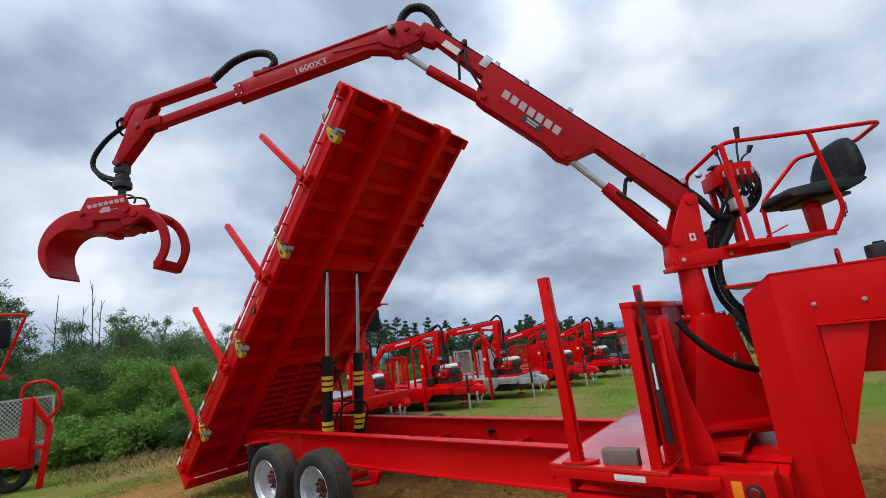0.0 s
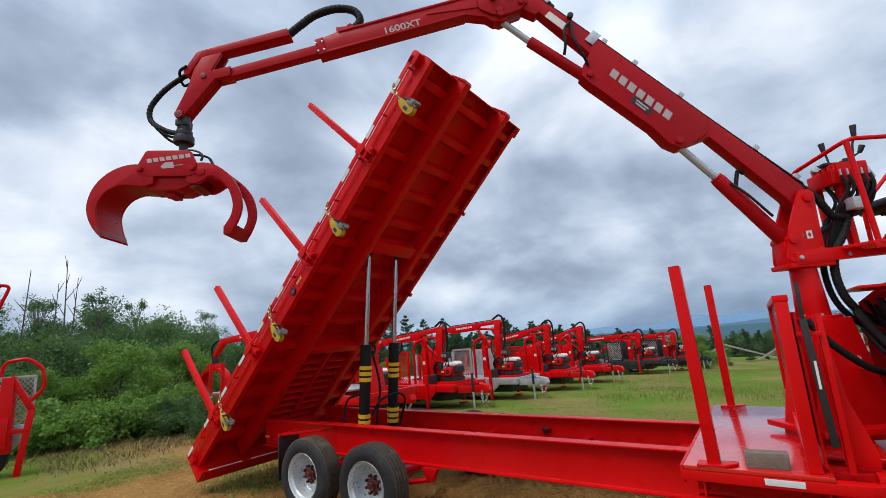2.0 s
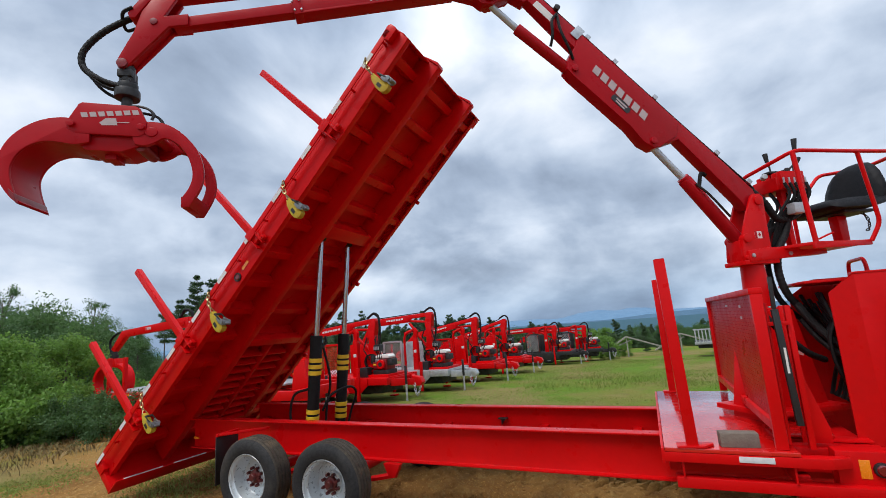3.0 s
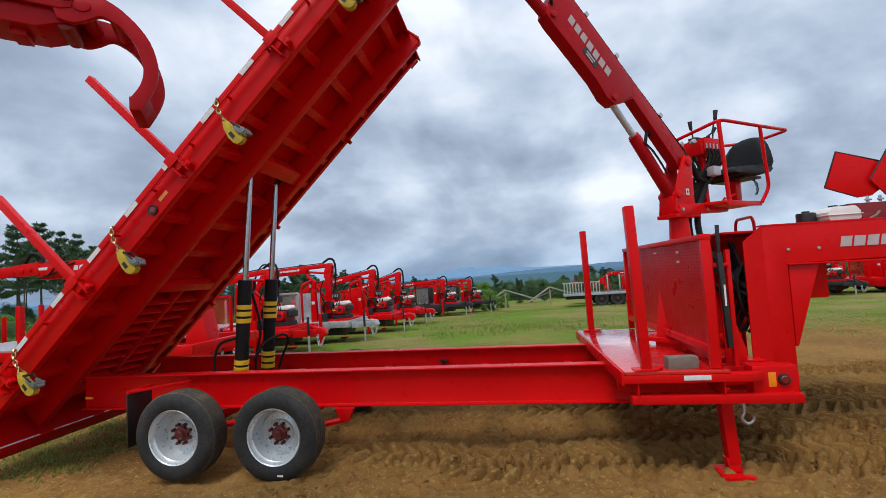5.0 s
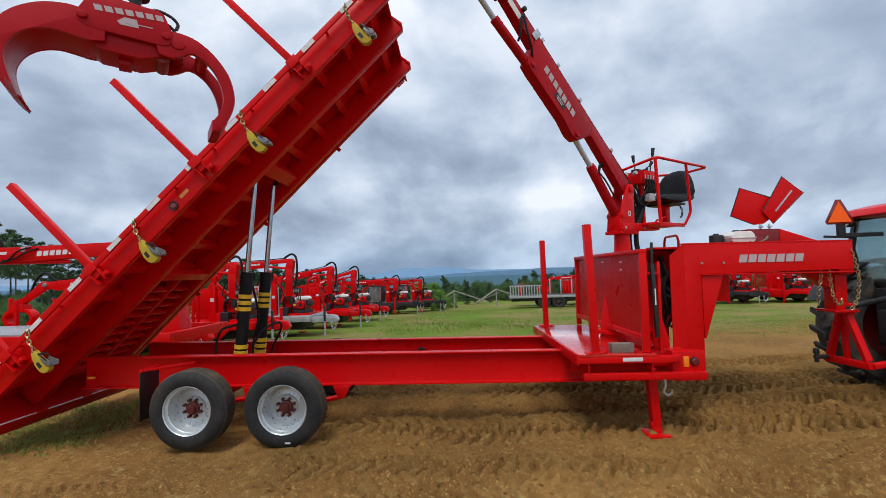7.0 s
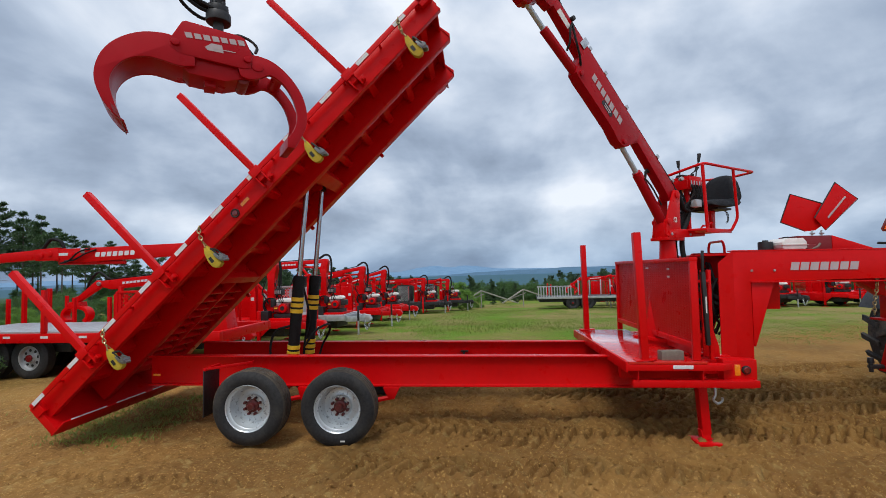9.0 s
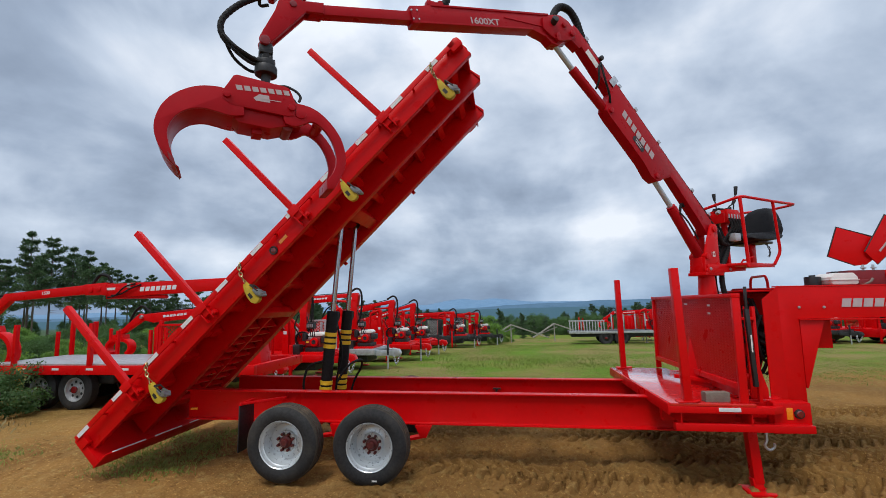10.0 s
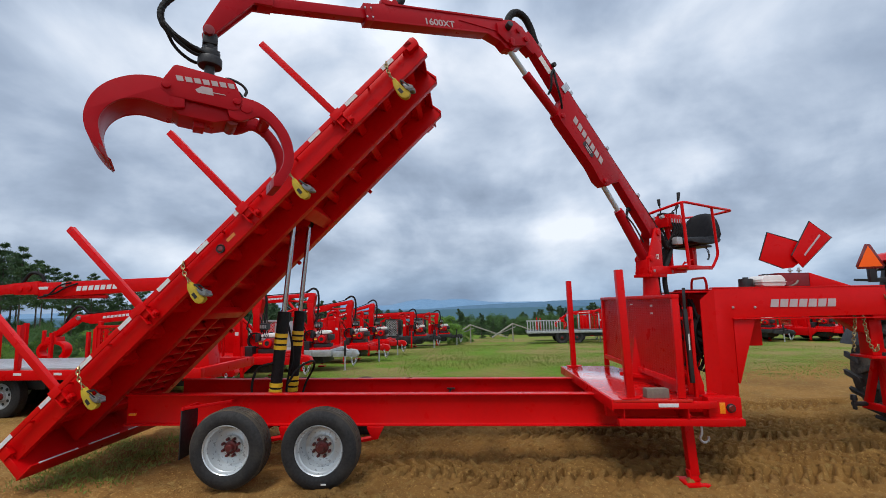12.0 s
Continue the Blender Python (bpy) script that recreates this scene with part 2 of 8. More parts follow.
for leafy, share in ((LEAF, 0.5), (LEAFPALE, 0.5), (NEEDLE, 0.25), (GRASS, 0.45)):
    let_light_through(leafy, share)

GLASS = bpy.data.materials.new("cab_glass")
GLASS.use_nodes = True
gb = GLASS.node_tree.nodes["Principled BSDF"]
gb.inputs["Base Color"].default_value = (0.62, 0.80, 0.80, 1)
gb.inputs["Roughness"].default_value = 0.05
gb.inputs["Transmission Weight"].default_value = 0.8
gb.inputs["IOR"].default_value = 1.1


def ground_material():
    """Bare sandy soil with darker and dry patches, turning to mown grass beyond the yard's edge."""
    m = bpy.data.materials.new("sandy_yard_and_grass")
    m.use_nodes = True
    t = m.node_tree
    b = t.nodes["Principled BSDF"]
    g = t.nodes.new("ShaderNodeNewGeometry")
    sp = t.nodes.new("ShaderNodeSeparateXYZ")
    t.links.new(g.outputs["Position"], sp.inputs[0])

    def noise_of(s, d=5.0, r=0.55):
        n = t.nodes.new("ShaderNodeTexNoise")
        n.inputs["Scale"].default_value, n.inputs["Detail"].default_value, n.inputs["Roughness"].default_value = s, d, r
        t.links.new(g.outputs["Position"], n.inputs["Vector"])
        return n.outputs[0]

    def op(kind, a, bb):
        n = t.nodes.new("ShaderNodeMath")
        n.operation = kind
        for i, v in enumerate((a, bb)):
            if isinstance(v, (int, float)):
                n.inputs[i].default_value = v
            else:
                t.links.new(v, n.inputs[i])
        return n.outputs[0]

    def step(v, lo, hi):
        n = t.nodes.new("ShaderNodeMapRange")
        n.interpolation_type = "SMOOTHSTEP"
        t.links.new(v, n.inputs[0])
        n.inputs[1].default_value, n.inputs[2].default_value = lo, hi
        return n.outputs[0]

    def mixed(fac, a, bb):
        n = t.nodes.new("ShaderNodeMix")
        n.data_type = "RGBA"
        for i, v in ((0, fac), (6, a), (7, bb)):
            if isinstance(v, tuple):
                n.inputs[i].default_value = (*v, 1)
            else:
                t.links.new(v, n.inputs[i])
        return n.outputs[2]

    soil = mixed(step(noise_of(0.55, 6, 0.6), 0.38, 0.62), (0.300, 0.158, 0.047), (0.205, 0.103, 0.031))
    soil = mixed(step(noise_of(2.6, 6, 0.65), 0.50, 0.74), soil, (0.335, 0.192, 0.066))
    soil = mixed(step(noise_of(15, 5, 0.65), 0.58, 0.74), soil, (0.115, 0.058, 0.018))
    soil = mixed(step(noise_of(36, 4, 0.65), 0.54, 0.68), soil, (0.44, 0.262, 0.086))
    # straw and dry crumbs
    soil = mixed(op("MULTIPLY", step(noise_of(6.5, 7, 0.72), 0.54, 0.66), 0.55), soil, (0.40, 0.285, 0.106))
    soil = mixed(op("MULTIPLY", step(noise_of(1.3, 7, 0.7), 0.52, 0.66), 0.45), soil, (0.135, 0.082, 0.027))
    # soil turned up by the wheels, with the shade along the trailer painted darker
    shaded_soil = op("MULTIPLY", step(op("ADD", sp.outputs[1], op("MULTIPLY", op("SUBTRACT", noise_of(0.8, 6, 0.65), 0.5), 2.2)), -1.3, -0.4), step(op("ADD", sp.outputs[0], op("MULTIPLY", noise_of(1.1, 5, 0.6), 1.4)), 0.9, 2.2))
    soil = mixed(op("MULTIPLY", shaded_soil, 0.34), soil, (0.150, 0.080, 0.021))
    grass = mixed(step(noise_of(0.45, 6, 0.6), 0.36, 0.66), (0.105, 0.195, 0.016), (0.190, 0.175, 0.040))
    grass = mixed(step(noise_of(9, 5, 0.7), 0.45, 0.75), grass, (0.105, 0.150, 0.018))
    # worn and yellowed patches in the field
    grass = mixed(op("MULTIPLY", step(noise_of(0.22, 7, 0.62), 0.44, 0.58), 0.8), grass, (0.235, 0.180, 0.070))
    grass = mixed(op("MULTIPLY", step(noise_of(1.7, 6, 0.68), 0.55, 0.68), 0.6), grass, (0.175, 0.125, 0.055))
    edge = op("ADD", sp.outputs[1], op("MULTIPLY", op("SUBTRACT", noise_of(0.6, 8, 0.72), 0.5), 6.0))
    # the yard's edge bends away to the right of the trailer
    bend = op("MULTIPLY", op("MAXIMUM", op("SUBTRACT", sp.outputs[0], 4.0), 0.0), 0.42)
    far = step(op("SUBTRACT", edge, bend), 3.8, 6.2)
    left = step(op("SUBTRACT", op("MULTIPLY", op("ADD", sp.outputs[0], 4.1), -1.0), op("MULTIPLY", op("SUBTRACT", noise_of(0.8, 7, 0.72), 0.5), 3.6)), -0.4, 0.9)
    # trodden soil and leaf litter between the verge and the thicket
    litter = step(op("ADD", sp.outputs[1], op("MULTIPLY", op("SUBTRACT", noise_of(0.9, 7, 0.7), 0.5), 2.6)), 0.3, 1.4)
    left = op("MULTIPLY", left, op("SUBTRACT", 1.0, op("MULTIPLY", litter, 0.85)))
    tufts = op("MULTIPLY", step(noise_of(0.9, 6, 0.7), 0.64, 0.74), 0.55)
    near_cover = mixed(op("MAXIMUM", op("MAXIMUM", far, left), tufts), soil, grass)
    # woods on the falling land beyond the field; distance haze painted in as blue
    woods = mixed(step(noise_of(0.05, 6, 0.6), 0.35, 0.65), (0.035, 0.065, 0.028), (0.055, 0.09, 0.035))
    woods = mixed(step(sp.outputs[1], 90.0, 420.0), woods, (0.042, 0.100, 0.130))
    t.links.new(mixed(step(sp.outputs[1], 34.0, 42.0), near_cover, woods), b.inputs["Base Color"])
    b.inputs["Roughness"].default_value = 0.95
    b.inputs["Specular IOR Level"].default_value = 0.12
    n = t.nodes.new("ShaderNodeBump")
    n.inputs["Strength"].default_value, n.inputs["Distance"].default_value = 0.8, 0.034
    t.links.new(op("ADD", noise_of(24, 6, 0.7), op("MULTIPLY", noise_of(90, 4, 0.6), 0.4)), n.inputs["Height"])
    t.links.new(n.outputs[0], b.inputs["Normal"])
    return m


def hazed_hill_material(name, near, far):
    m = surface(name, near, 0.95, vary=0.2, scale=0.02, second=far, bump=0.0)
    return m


# ---------------------------------------------------------------- mesh helpers
def part(name, bm, material, parent=None, label="", smooth=35):
    """Links a bmesh as one mesh object under a thing."""
    bmesh.ops.recalc_face_normals(bm, faces=bm.faces)
    me = bpy.data.meshes.new(name)
    bm.to_mesh(me)
    bm.free()
    me.materials.append(material)
    if smooth:
        me.shade_smooth()
        me.set_sharp_from_angle(angle=radians(smooth))
    ob = new(name, me)
    ob.parent = parent
    if label:
        ob["label"] = label
    return ob


def raw(name, verts, faces, material, parent=None, smooth=False):
    me = bpy.data.meshes.new(name)
    me.from_pydata([tuple(v) for v in verts], [], [tuple(f) for f in faces])
    me.materials.append(material)
    if smooth:
        me.shade_smooth()
    ob = new(name, me)
    ob.parent = parent
    return ob


def thing(name, label, category, m=None, group="", kind=""):
    """An Empty that carries the parts of one thing."""
    ob = new(name)
    ob.empty_display_size = 0.2
    if m is not None:
        ob.matrix_basis = m
    return tagged(ob, label, category, group, kind)


def soften(bm, width, segments=2):
    if width:
        edges = [e for e in bm.edges if len(e.link_faces) == 2 and e.calc_face_angle(0) > radians(25)]
        bmesh.ops.bevel(bm, geom=edges, offset=width, segments=segments, profile=0.6, affect="EDGES", clamp_overlap=True)
    return bm


def merge(*bms):
    out = bmesh.new()
    for bm in bms:
        me = bpy.data.meshes.new("tmp")
        bm.to_mesh(me)
        bm.free()
        out.from_mesh(me)
        bpy.data.meshes.remove(me)
    return out


def moved(bm, m):
    bmesh.ops.transform(bm, matrix=m, verts=bm.verts)
    return bm


def box(x0, x1, y0, y1, z0, z1, bevel=0.006):
    bm = bmesh.new()
    bmesh.ops.create_cube(bm, size=1.0)
    bmesh.ops.transform(bm, matrix=Matrix.Translation(((x0 + x1) / 2, (y0 + y1) / 2, (z0 + z1) / 2)) @ Matrix.Diagonal((abs(x1 - x0), abs(y1 - y0), abs(z1 - z0), 1)), verts=bm.verts)
    return soften(bm, bevel)


def prism(points, lo, hi, bevel=0.005, axis="y"):
    """A plate: an outline in the plane across the axis, between lo and hi on it."""
    bm = bmesh.new()

    def at(a, b, c):
        return {"y": (a, c, b), "z": (a, b, c), "x": (c, a, b)}[axis]

    under = [bm.verts.new(at(a, b, lo)) for a, b in points]
    over = [bm.verts.new(at(a, b, hi)) for a, b in points]
    bm.faces.new(under)
    bm.faces.new(over[::-1])
    for i in range(len(points)):
        j = (i + 1) % len(points)
        bm.faces.new((under[i], over[i], over[j], under[j]))
    bmesh.ops.recalc_face_normals(bm, faces=bm.faces)
    return soften(bm, bevel)


def rod(a, b, r, r2=None, sides=16, bevel=0.0):
    """A round bar or cone from a to b."""
    a, b = Vector(a), Vector(b)
    bm = bmesh.new()
    bmesh.ops.create_cone(bm, cap_ends=True, segments=sides, radius1=r, radius2=r if r2 is None else r2, depth=(b - a).length)
    if bevel:
        soften(bm, bevel)
    return moved(bm, Matrix.Translation((a + b) / 2) @ (b - a).to_track_quat("Z", "Y").to_matrix().to_4x4())


def bar(a, b, w, h, upward=(0, 0, 1), bevel=0.004):
    """A square bar from a to b, w wide and h high across the given upward direction."""
    a, b = Vector(a), Vector(b)
    z = (b - a).normalized()
    x = Vector(upward).cross(z)
    x = x.normalized() if x.length > 1e-4 else Vector((1, 0, 0))
    y = z.cross(x)
    m = Matrix((x, y, z)).transposed().to_4x4()
    bm = box(-w / 2, w / 2, -h / 2, h / 2, 0, (b - a).length, bevel)
    return moved(bm, Matrix.Translation(a) @ m)


def smooth_path(points, steps=6):
    p = [Vector(q) for q in points]
    p = [2 * p[0] - p[1]] + p + [2 * p[-1] - p[-2]]
    out = []
    for i in range(1, len(p) - 2):
        for k in range(steps):
            t = k / steps
            a, b, c, d = p[i - 1:i + 3]
            out.append(0.5 * ((2 * b) + (c - a) * t + (2 * a - 5 * b + 4 * c - d) * t * t + (3 * b - a - 3 * c + d) * t ** 3))
    return out + [p[-2]]


def tube(points, r, sides=8, curved=True, steps=6, corner=0.0, wrap=0.0):
    """A pipe or hose along points; corner rounds the bends of a straight-run pipe, wrap is the pitch of a spiral sleeve."""
    if curved:
        path = smooth_path(points, steps)
    elif corner:
        p = [Vector(q) for q in points]
        path = [p[0]]
        for a, b, c in zip(p, p[1:], p[2:]):
            u, v = (a - b).normalized(), (c - b).normalized()
            k = min(corner, (a - b).length * 0.45, (c - b).length * 0.45)
            for i in range(6):
                t = i / 5
                path.append((1 - t) ** 2 * (b + u * k) + 2 * t * (1 - t) * b + t * t * (b + v * k))
        path.append(p[-1])
    else:
        path = [Vector(q) for q in points]
    bm = bmesh.new()
    rings, side, run = [], None, 0.0
    for i, c in enumerate(path):
        run += (c - path[i - 1]).length if i else 0.0
        reach = r * (1.03 - 0.11 * (run / wrap % 1.0)) if wrap else r
        d = (path[min(i + 1, len(path) - 1)] - path[max(i - 1, 0)]).normalized()
        if side is None:
            side = d.orthogonal().normalized()
        side = (side - d * side.dot(d)).normalized()
        other = d.cross(side)
        rings.append([bm.verts.new(c + (side * math.cos(2 * math.pi * k / sides) + other * math.sin(2 * math.pi * k / sides)) * reach) for k in range(sides)])
    for a, b in zip(rings, rings[1:]):
        for k in range(sides):
            bm.faces.new((a[k], a[(k + 1) % sides], b[(k + 1) % sides], b[k]))
    bm.faces.new(rings[0][::-1])
    bm.faces.new(rings[-1])
    return bm


def ribbed(points, r, pitch=0.034):
    """A hose in a spiral wrap: one pipe whose thickness steps at each turn of the wrap."""
    length = sum((Vector(b) - Vector(a)).length for a, b in zip(points, points[1:]))
    steps = max(6, round(length / (len(points) - 1) / pitch * 5))
    return tube(points, r, 11, steps=steps, wrap=pitch)


def lathe(profile, sides=48, closed=False):
    """Turns (radius, y) round the y axis."""
    bm = bmesh.new()
    rings = [[bm.verts.new((r * math.cos(2 * math.pi * k / sides), y, r * math.sin(2 * math.pi * k / sides))) for k in range(sides)] for r, y in profile]
    pairs = list(zip(rings, rings[1:])) + ([(rings[-1], rings[0])] if closed else [])
    for a, b in pairs:
        for k in range(sides):
            bm.faces.new((a[k], a[(k + 1) % sides], b[(k + 1) % sides], b[k]))
    if not closed:
        for ring in (rings[0], rings[-1]):
            bm.faces.new(ring)
    return bm


def beam(x0, x1, y, z0, z1, w=0.12, tf=0.014, tw=0.012):
    """An I-beam along x."""
    h = w / 2
    t = tw / 2
    pts = [(y - h, z0), (y + h, z0), (y + h, z0 + tf), (y + t, z0 + tf), (y + t, z1 - tf), (y + h, z1 - tf), (y + h, z1), (y - h, z1), (y - h, z1 - tf), (y - t, z1 - tf), (y - t, z0 + tf), (y - h, z0 + tf)]
    return prism(pts, x0, x1, 0.003, "x")


def chain(points, wire=0.006, link=0.045):
    """A chain of welded links hanging along points."""
    path = smooth_path(points, 24)
    marks, gone, last = [], 0.0, path[0]
    want = 0.0
    for q in path[1:]:
        step = (q - last).length
        while step > 0 and gone + step >= want:
            marks.append(last.lerp(q, (want - gone) / step))
            want += link * 0.72
        gone += step
        last = q
    links = []
    for i, (a, b) in enumerate(zip(marks, marks[1:])):
        d = (b - a).normalized()
        half = link / 2
        ring = [(math.cos(t) * half * 0.62, 0, math.sin(t) * half) for t in [2 * math.pi * k / 10 for k in range(11)]]
        m = Matrix.Translation((a + b) / 2) @ d.to_track_quat("Z", "Y").to_matrix().to_4x4() @ Matrix.Rotation((i % 2) * math.pi / 2 + 0.5, 4, "Z")
        links.append(moved(tube(ring, wire, 5, False), m))
    return merge(*links)


def bolt(a, b, r=0.016):
    return rod(a, b, r, sides=6, bevel=0.002)


def lettering(name, text, size, parent, m, material, depth=0.001, squeeze=1.0):
    """Raised letters in the built-in font, as one mesh."""
    cu = bpy.data.curves.new(name, "FONT")
    cu.body, cu.size, cu.extrude, cu.align_x, cu.align_y = text, size, depth, "CENTER", "CENTER"
    cu.offset = size * 0.018
    tmp = bpy.data.objects.new("tmp_text", cu)
    me = bpy.data.meshes.new_from_object(tmp)
    bpy.data.objects.remove(tmp)
    me.name = name
    me.materials.clear()
    me.materials.append(material)
    ob = new(name, me)
    ob.parent = parent
    ob.matrix_basis = m @ Matrix.Diagonal((squeeze, 1, 1, 1))
    return ob


def maker_mark(parent, m, size, material, count=7, gap=0.34, rows=((-0.42, 0.42),)):
    """A maker's mark as rows of plain slanted bars, in the x, z plane, centred."""
    w = size * 0.82
    total = count * w * (1 + gap) - w * gap
    for i in range(count):
        x = -total / 2 + i * w * (1 + gap)
        for lo, hi in rows:
            a, b = lo * size * 0.2, hi * size * 0.2
            ob = part("mark_bar", prism([(x + a, lo * size), (x + w + a, lo * size), (x + w + b, hi * size), (x + b, hi * size)], -0.001, 0.001, 0), material, parent, "pale bar of the maker's mark" if i == 0 else "")
            ob.matrix_basis = m


# ---------------------------------------------------------------- ground and distance
def fbm(x, y, scale, seed, octaves=4):
    """Smooth value noise on arrays, 0 mean."""
    rng = np.random.default_rng(seed)
    table = rng.random((64, 64)) - 0.5
    out, amp, f = np.zeros_like(x), 1.0, 1.0 / scale
    for _ in range(octaves):
        u, v = x * f, y * f
        i, j = np.floor(u).astype(int), np.floor(v).astype(int)
        a, b = u - i, v - j
        a, b = a * a * (3 - 2 * a), b * b * (3 - 2 * b)
        t = lambda p, q: table[p % 64, q % 64]
        out += amp * (t(i, j) * (1 - a) * (1 - b) + t(i + 1, j) * a * (1 - b) + t(i, j + 1) * (1 - a) * b + t(i + 1, j + 1) * a * b)
        amp, f = amp * 0.5, f * 2.03
    return out


def land(x, y):
    """Height of the land: a level yard that falls away gently to the far side."""
    fall = np.where(y > 6.5, -0.034 * (y - 6.5), 0.0)
    fall = np.maximum(fall, -1.1) + np.where(y > 45, -0.03 * (np.minimum(y, 400) - 45), 0.0)
    return fall


def churn(x, y):
    """Loose soil: lumps, wheel ruts and rows of tread prints."""
    near = np.exp(-((np.maximum(np.abs(x - 2.5) - 6, 0)) ** 2 + (np.maximum(np.abs(y + 0.5) - 4.5, 0)) ** 2) / 6)
    h = 0.06 * fbm(x, y, 1.3, 3) + 0.045 * fbm(x, y, 0.30, 5)
    # chevron tread prints: centre line, slope, start, half width, depth, pitch
    prints = np.zeros_like(x)
    for line, slope, start, width, depth, pitch in ((0.45, -0.02, 1.15, 0.21, 1.0, 0.155), (1.50, 0.03, 0.9, 0.20, 1.0, 0.14), (1.95, 0.02, 1.4, 0.18, 0.8, 0.13), (-0.50, -0.04, 0.9, 0.19, 0.7, 0.15), (-1.05, -0.06, 1.6, 0.2, 0.7, 0.15), (0.95, 0.03, 4.6, 0.22, 0.8, 0.15), (2.6, 0.05, 4.2, 0.22, 0.8, 0.15), (-0.85, -0.02, -2.6, 0.15, 0.3, 0.12), (0.02, 0.03, 1.5, 0.18, 0.85, 0.15), (1.0, -0.05, 1.3, 0.19, 0.5, 0.12), (3.1, 0.02, 0.8, 0.2, 0.6, 0.14)):
        c = line + slope * x + 0.05 * np.sin(x * 1.1 + line * 3)
        d = (y - c) / width
        wave = (x + 0.7 * np.abs(y - c) + 0.07 * fbm(x, y, 0.35, 21)) * 2 * math.pi / pitch
        lug = np.clip(np.sin(wave + np.where(y > c, 2.2, 0.0)) * 2.6 + 1.6 * fbm(x, y, 0.11, 27, 2), -1, 1)
        along = np.clip((x - start) * 2.5, 0, 1) * np.clip(0.8 + 1.6 * fbm(x, y, 0.9, 11 + int(line * 10) % 7), 0.15, 1)
        mask = np.exp(-d ** 6) * along * depth
        prints = np.maximum(prints, mask)
        h += mask * (0.062 * lug - 0.020) + 0.012 * depth * np.exp(-(np.abs(d) - 1.2) ** 2 * 12) * along
    rough = np.where((x > 0.9) & (y > -1.2) & (y < 3), 1.0, 0.40) * (1 - 0.75 * prints)
    h += 0.065 * rough * np.maximum(fbm(x, y, 0.17, 9, 3), 0) + 0.050 * rough * (0.3 - np.abs(fbm(x, y, 0.13, 15, 3)))
    h += 0.050 * rough * np.abs(fbm(x, y, 0.085, 23, 2)) + 0.022 * rough * fbm(x, y, 0.05, 29, 2)
    return h * near + 0.05 * fbm(x, y, 4.0, 8) * (1 - near)


def axis_marks(lo, hi, a, b, fine):
    mid = np.arange(a, b, fine)
    grow_l = a - np.cumsum(np.geomspace(fine, (a - lo) / 5, 46))
    grow_r = b + np.cumsum(np.geomspace(fine, (hi - b) / 5, 46))
    return np.concatenate((grow_l[::-1], mid, grow_r))


gx, gy = axis_marks(-900, 900, -4.2, 7.6, 0.018), axis_marks(-700, 1200, -2.0, 3.2, 0.017)
GX, GY = np.meshgrid(gx, gy, indexing="ij")
GZ = land(GX, GY) + churn(GX, GY)
nx, ny = len(gx), len(gy)
idx = np.arange(nx * ny).reshape(nx, ny)
me = bpy.data.meshes.new("ground")
quads = np.stack((idx[:-1, :-1], idx[1:, :-1], idx[1:, 1:], idx[:-1, 1:]), -1).reshape(-1, 4)
me.vertices.add(nx * ny)
me.vertices.foreach_set("co", np.stack((GX, GY, GZ), -1).astype(np.float32).ravel())
me.loops.add(quads.size)
me.loops.foreach_set("vertex_index", quads.astype(np.int32).ravel())
me.polygons.add(len(quads))
me.polygons.foreach_set("loop_start", np.arange(0, quads.size, 4, dtype=np.int32))
me.update(calc_edges=True)
SOIL = ground_material()
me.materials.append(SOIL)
me.shade_smooth()
tagged(new("ground", me), "sandy brown yard with tyre prints and green grass beyond", "ground", kind="structure")


def clods(count, region, seed):
    """Crumbs and clods of soil strewn on the yard, uneven little lumps in one mesh."""
    rng = np.random.default_rng(seed)
    bm = bmesh.new()
    bmesh.ops.create_icosphere(bm, subdivisions=1, radius=1.0)
    base = np.array([v.co for v in bm.verts])
    tris = np.array([[v.index for v in f.verts] for f in bm.faces])
    bm.free()
    x, y = rng.uniform(region[0], region[1], count), rng.uniform(region[2], region[3], count)
    keep = fbm(x, y, 0.8, seed) > -0.10
    x, y = x[keep], y[keep]
    n = len(x)
    r = 0.004 + 0.013 * rng.random(n) ** 4
    z = land(x, y) + churn(x, y) + r * 0.25
    shape = base[None] * rng.uniform(0.65, 1.3, (n, len(base), 1)) * np.stack((rng.uniform(0.8, 1.4, n), rng.uniform(0.8, 1.4, n), rng.uniform(0.55, 0.9, n)), 1)[:, None]
    co = shape * r[:, None, None] + np.stack((x, y, z), 1)[:, None]
    faces = (tris[None] + (np.arange(n) * len(base))[:, None, None]).reshape(-1, 3)
    lumps = bpy.data.meshes.new("soil_clods")
    lumps.vertices.add(n * len(base))
    lumps.vertices.foreach_set("co", co.astype(np.float32).ravel())
    lumps.loops.add(faces.size)
    lumps.loops.foreach_set("vertex_index", faces.astype(np.int32).ravel())
    lumps.polygons.add(len(faces))
    lumps.polygons.foreach_set("loop_start", np.arange(0, faces.size, 3, dtype=np.int32))
    lumps.update(calc_edges=True)
    lumps.materials.append(SOIL)
    return tagged(new("soil_clods", lumps), "loose crumbs and clods of brown soil", "soil", kind="stuff")


clods(7000, (0.6, 8.0, -1.6, 3.0), 77)


def ground_z(x, y):
    return float(land(np.array([float(x)]), np.array([float(y)]))[0])


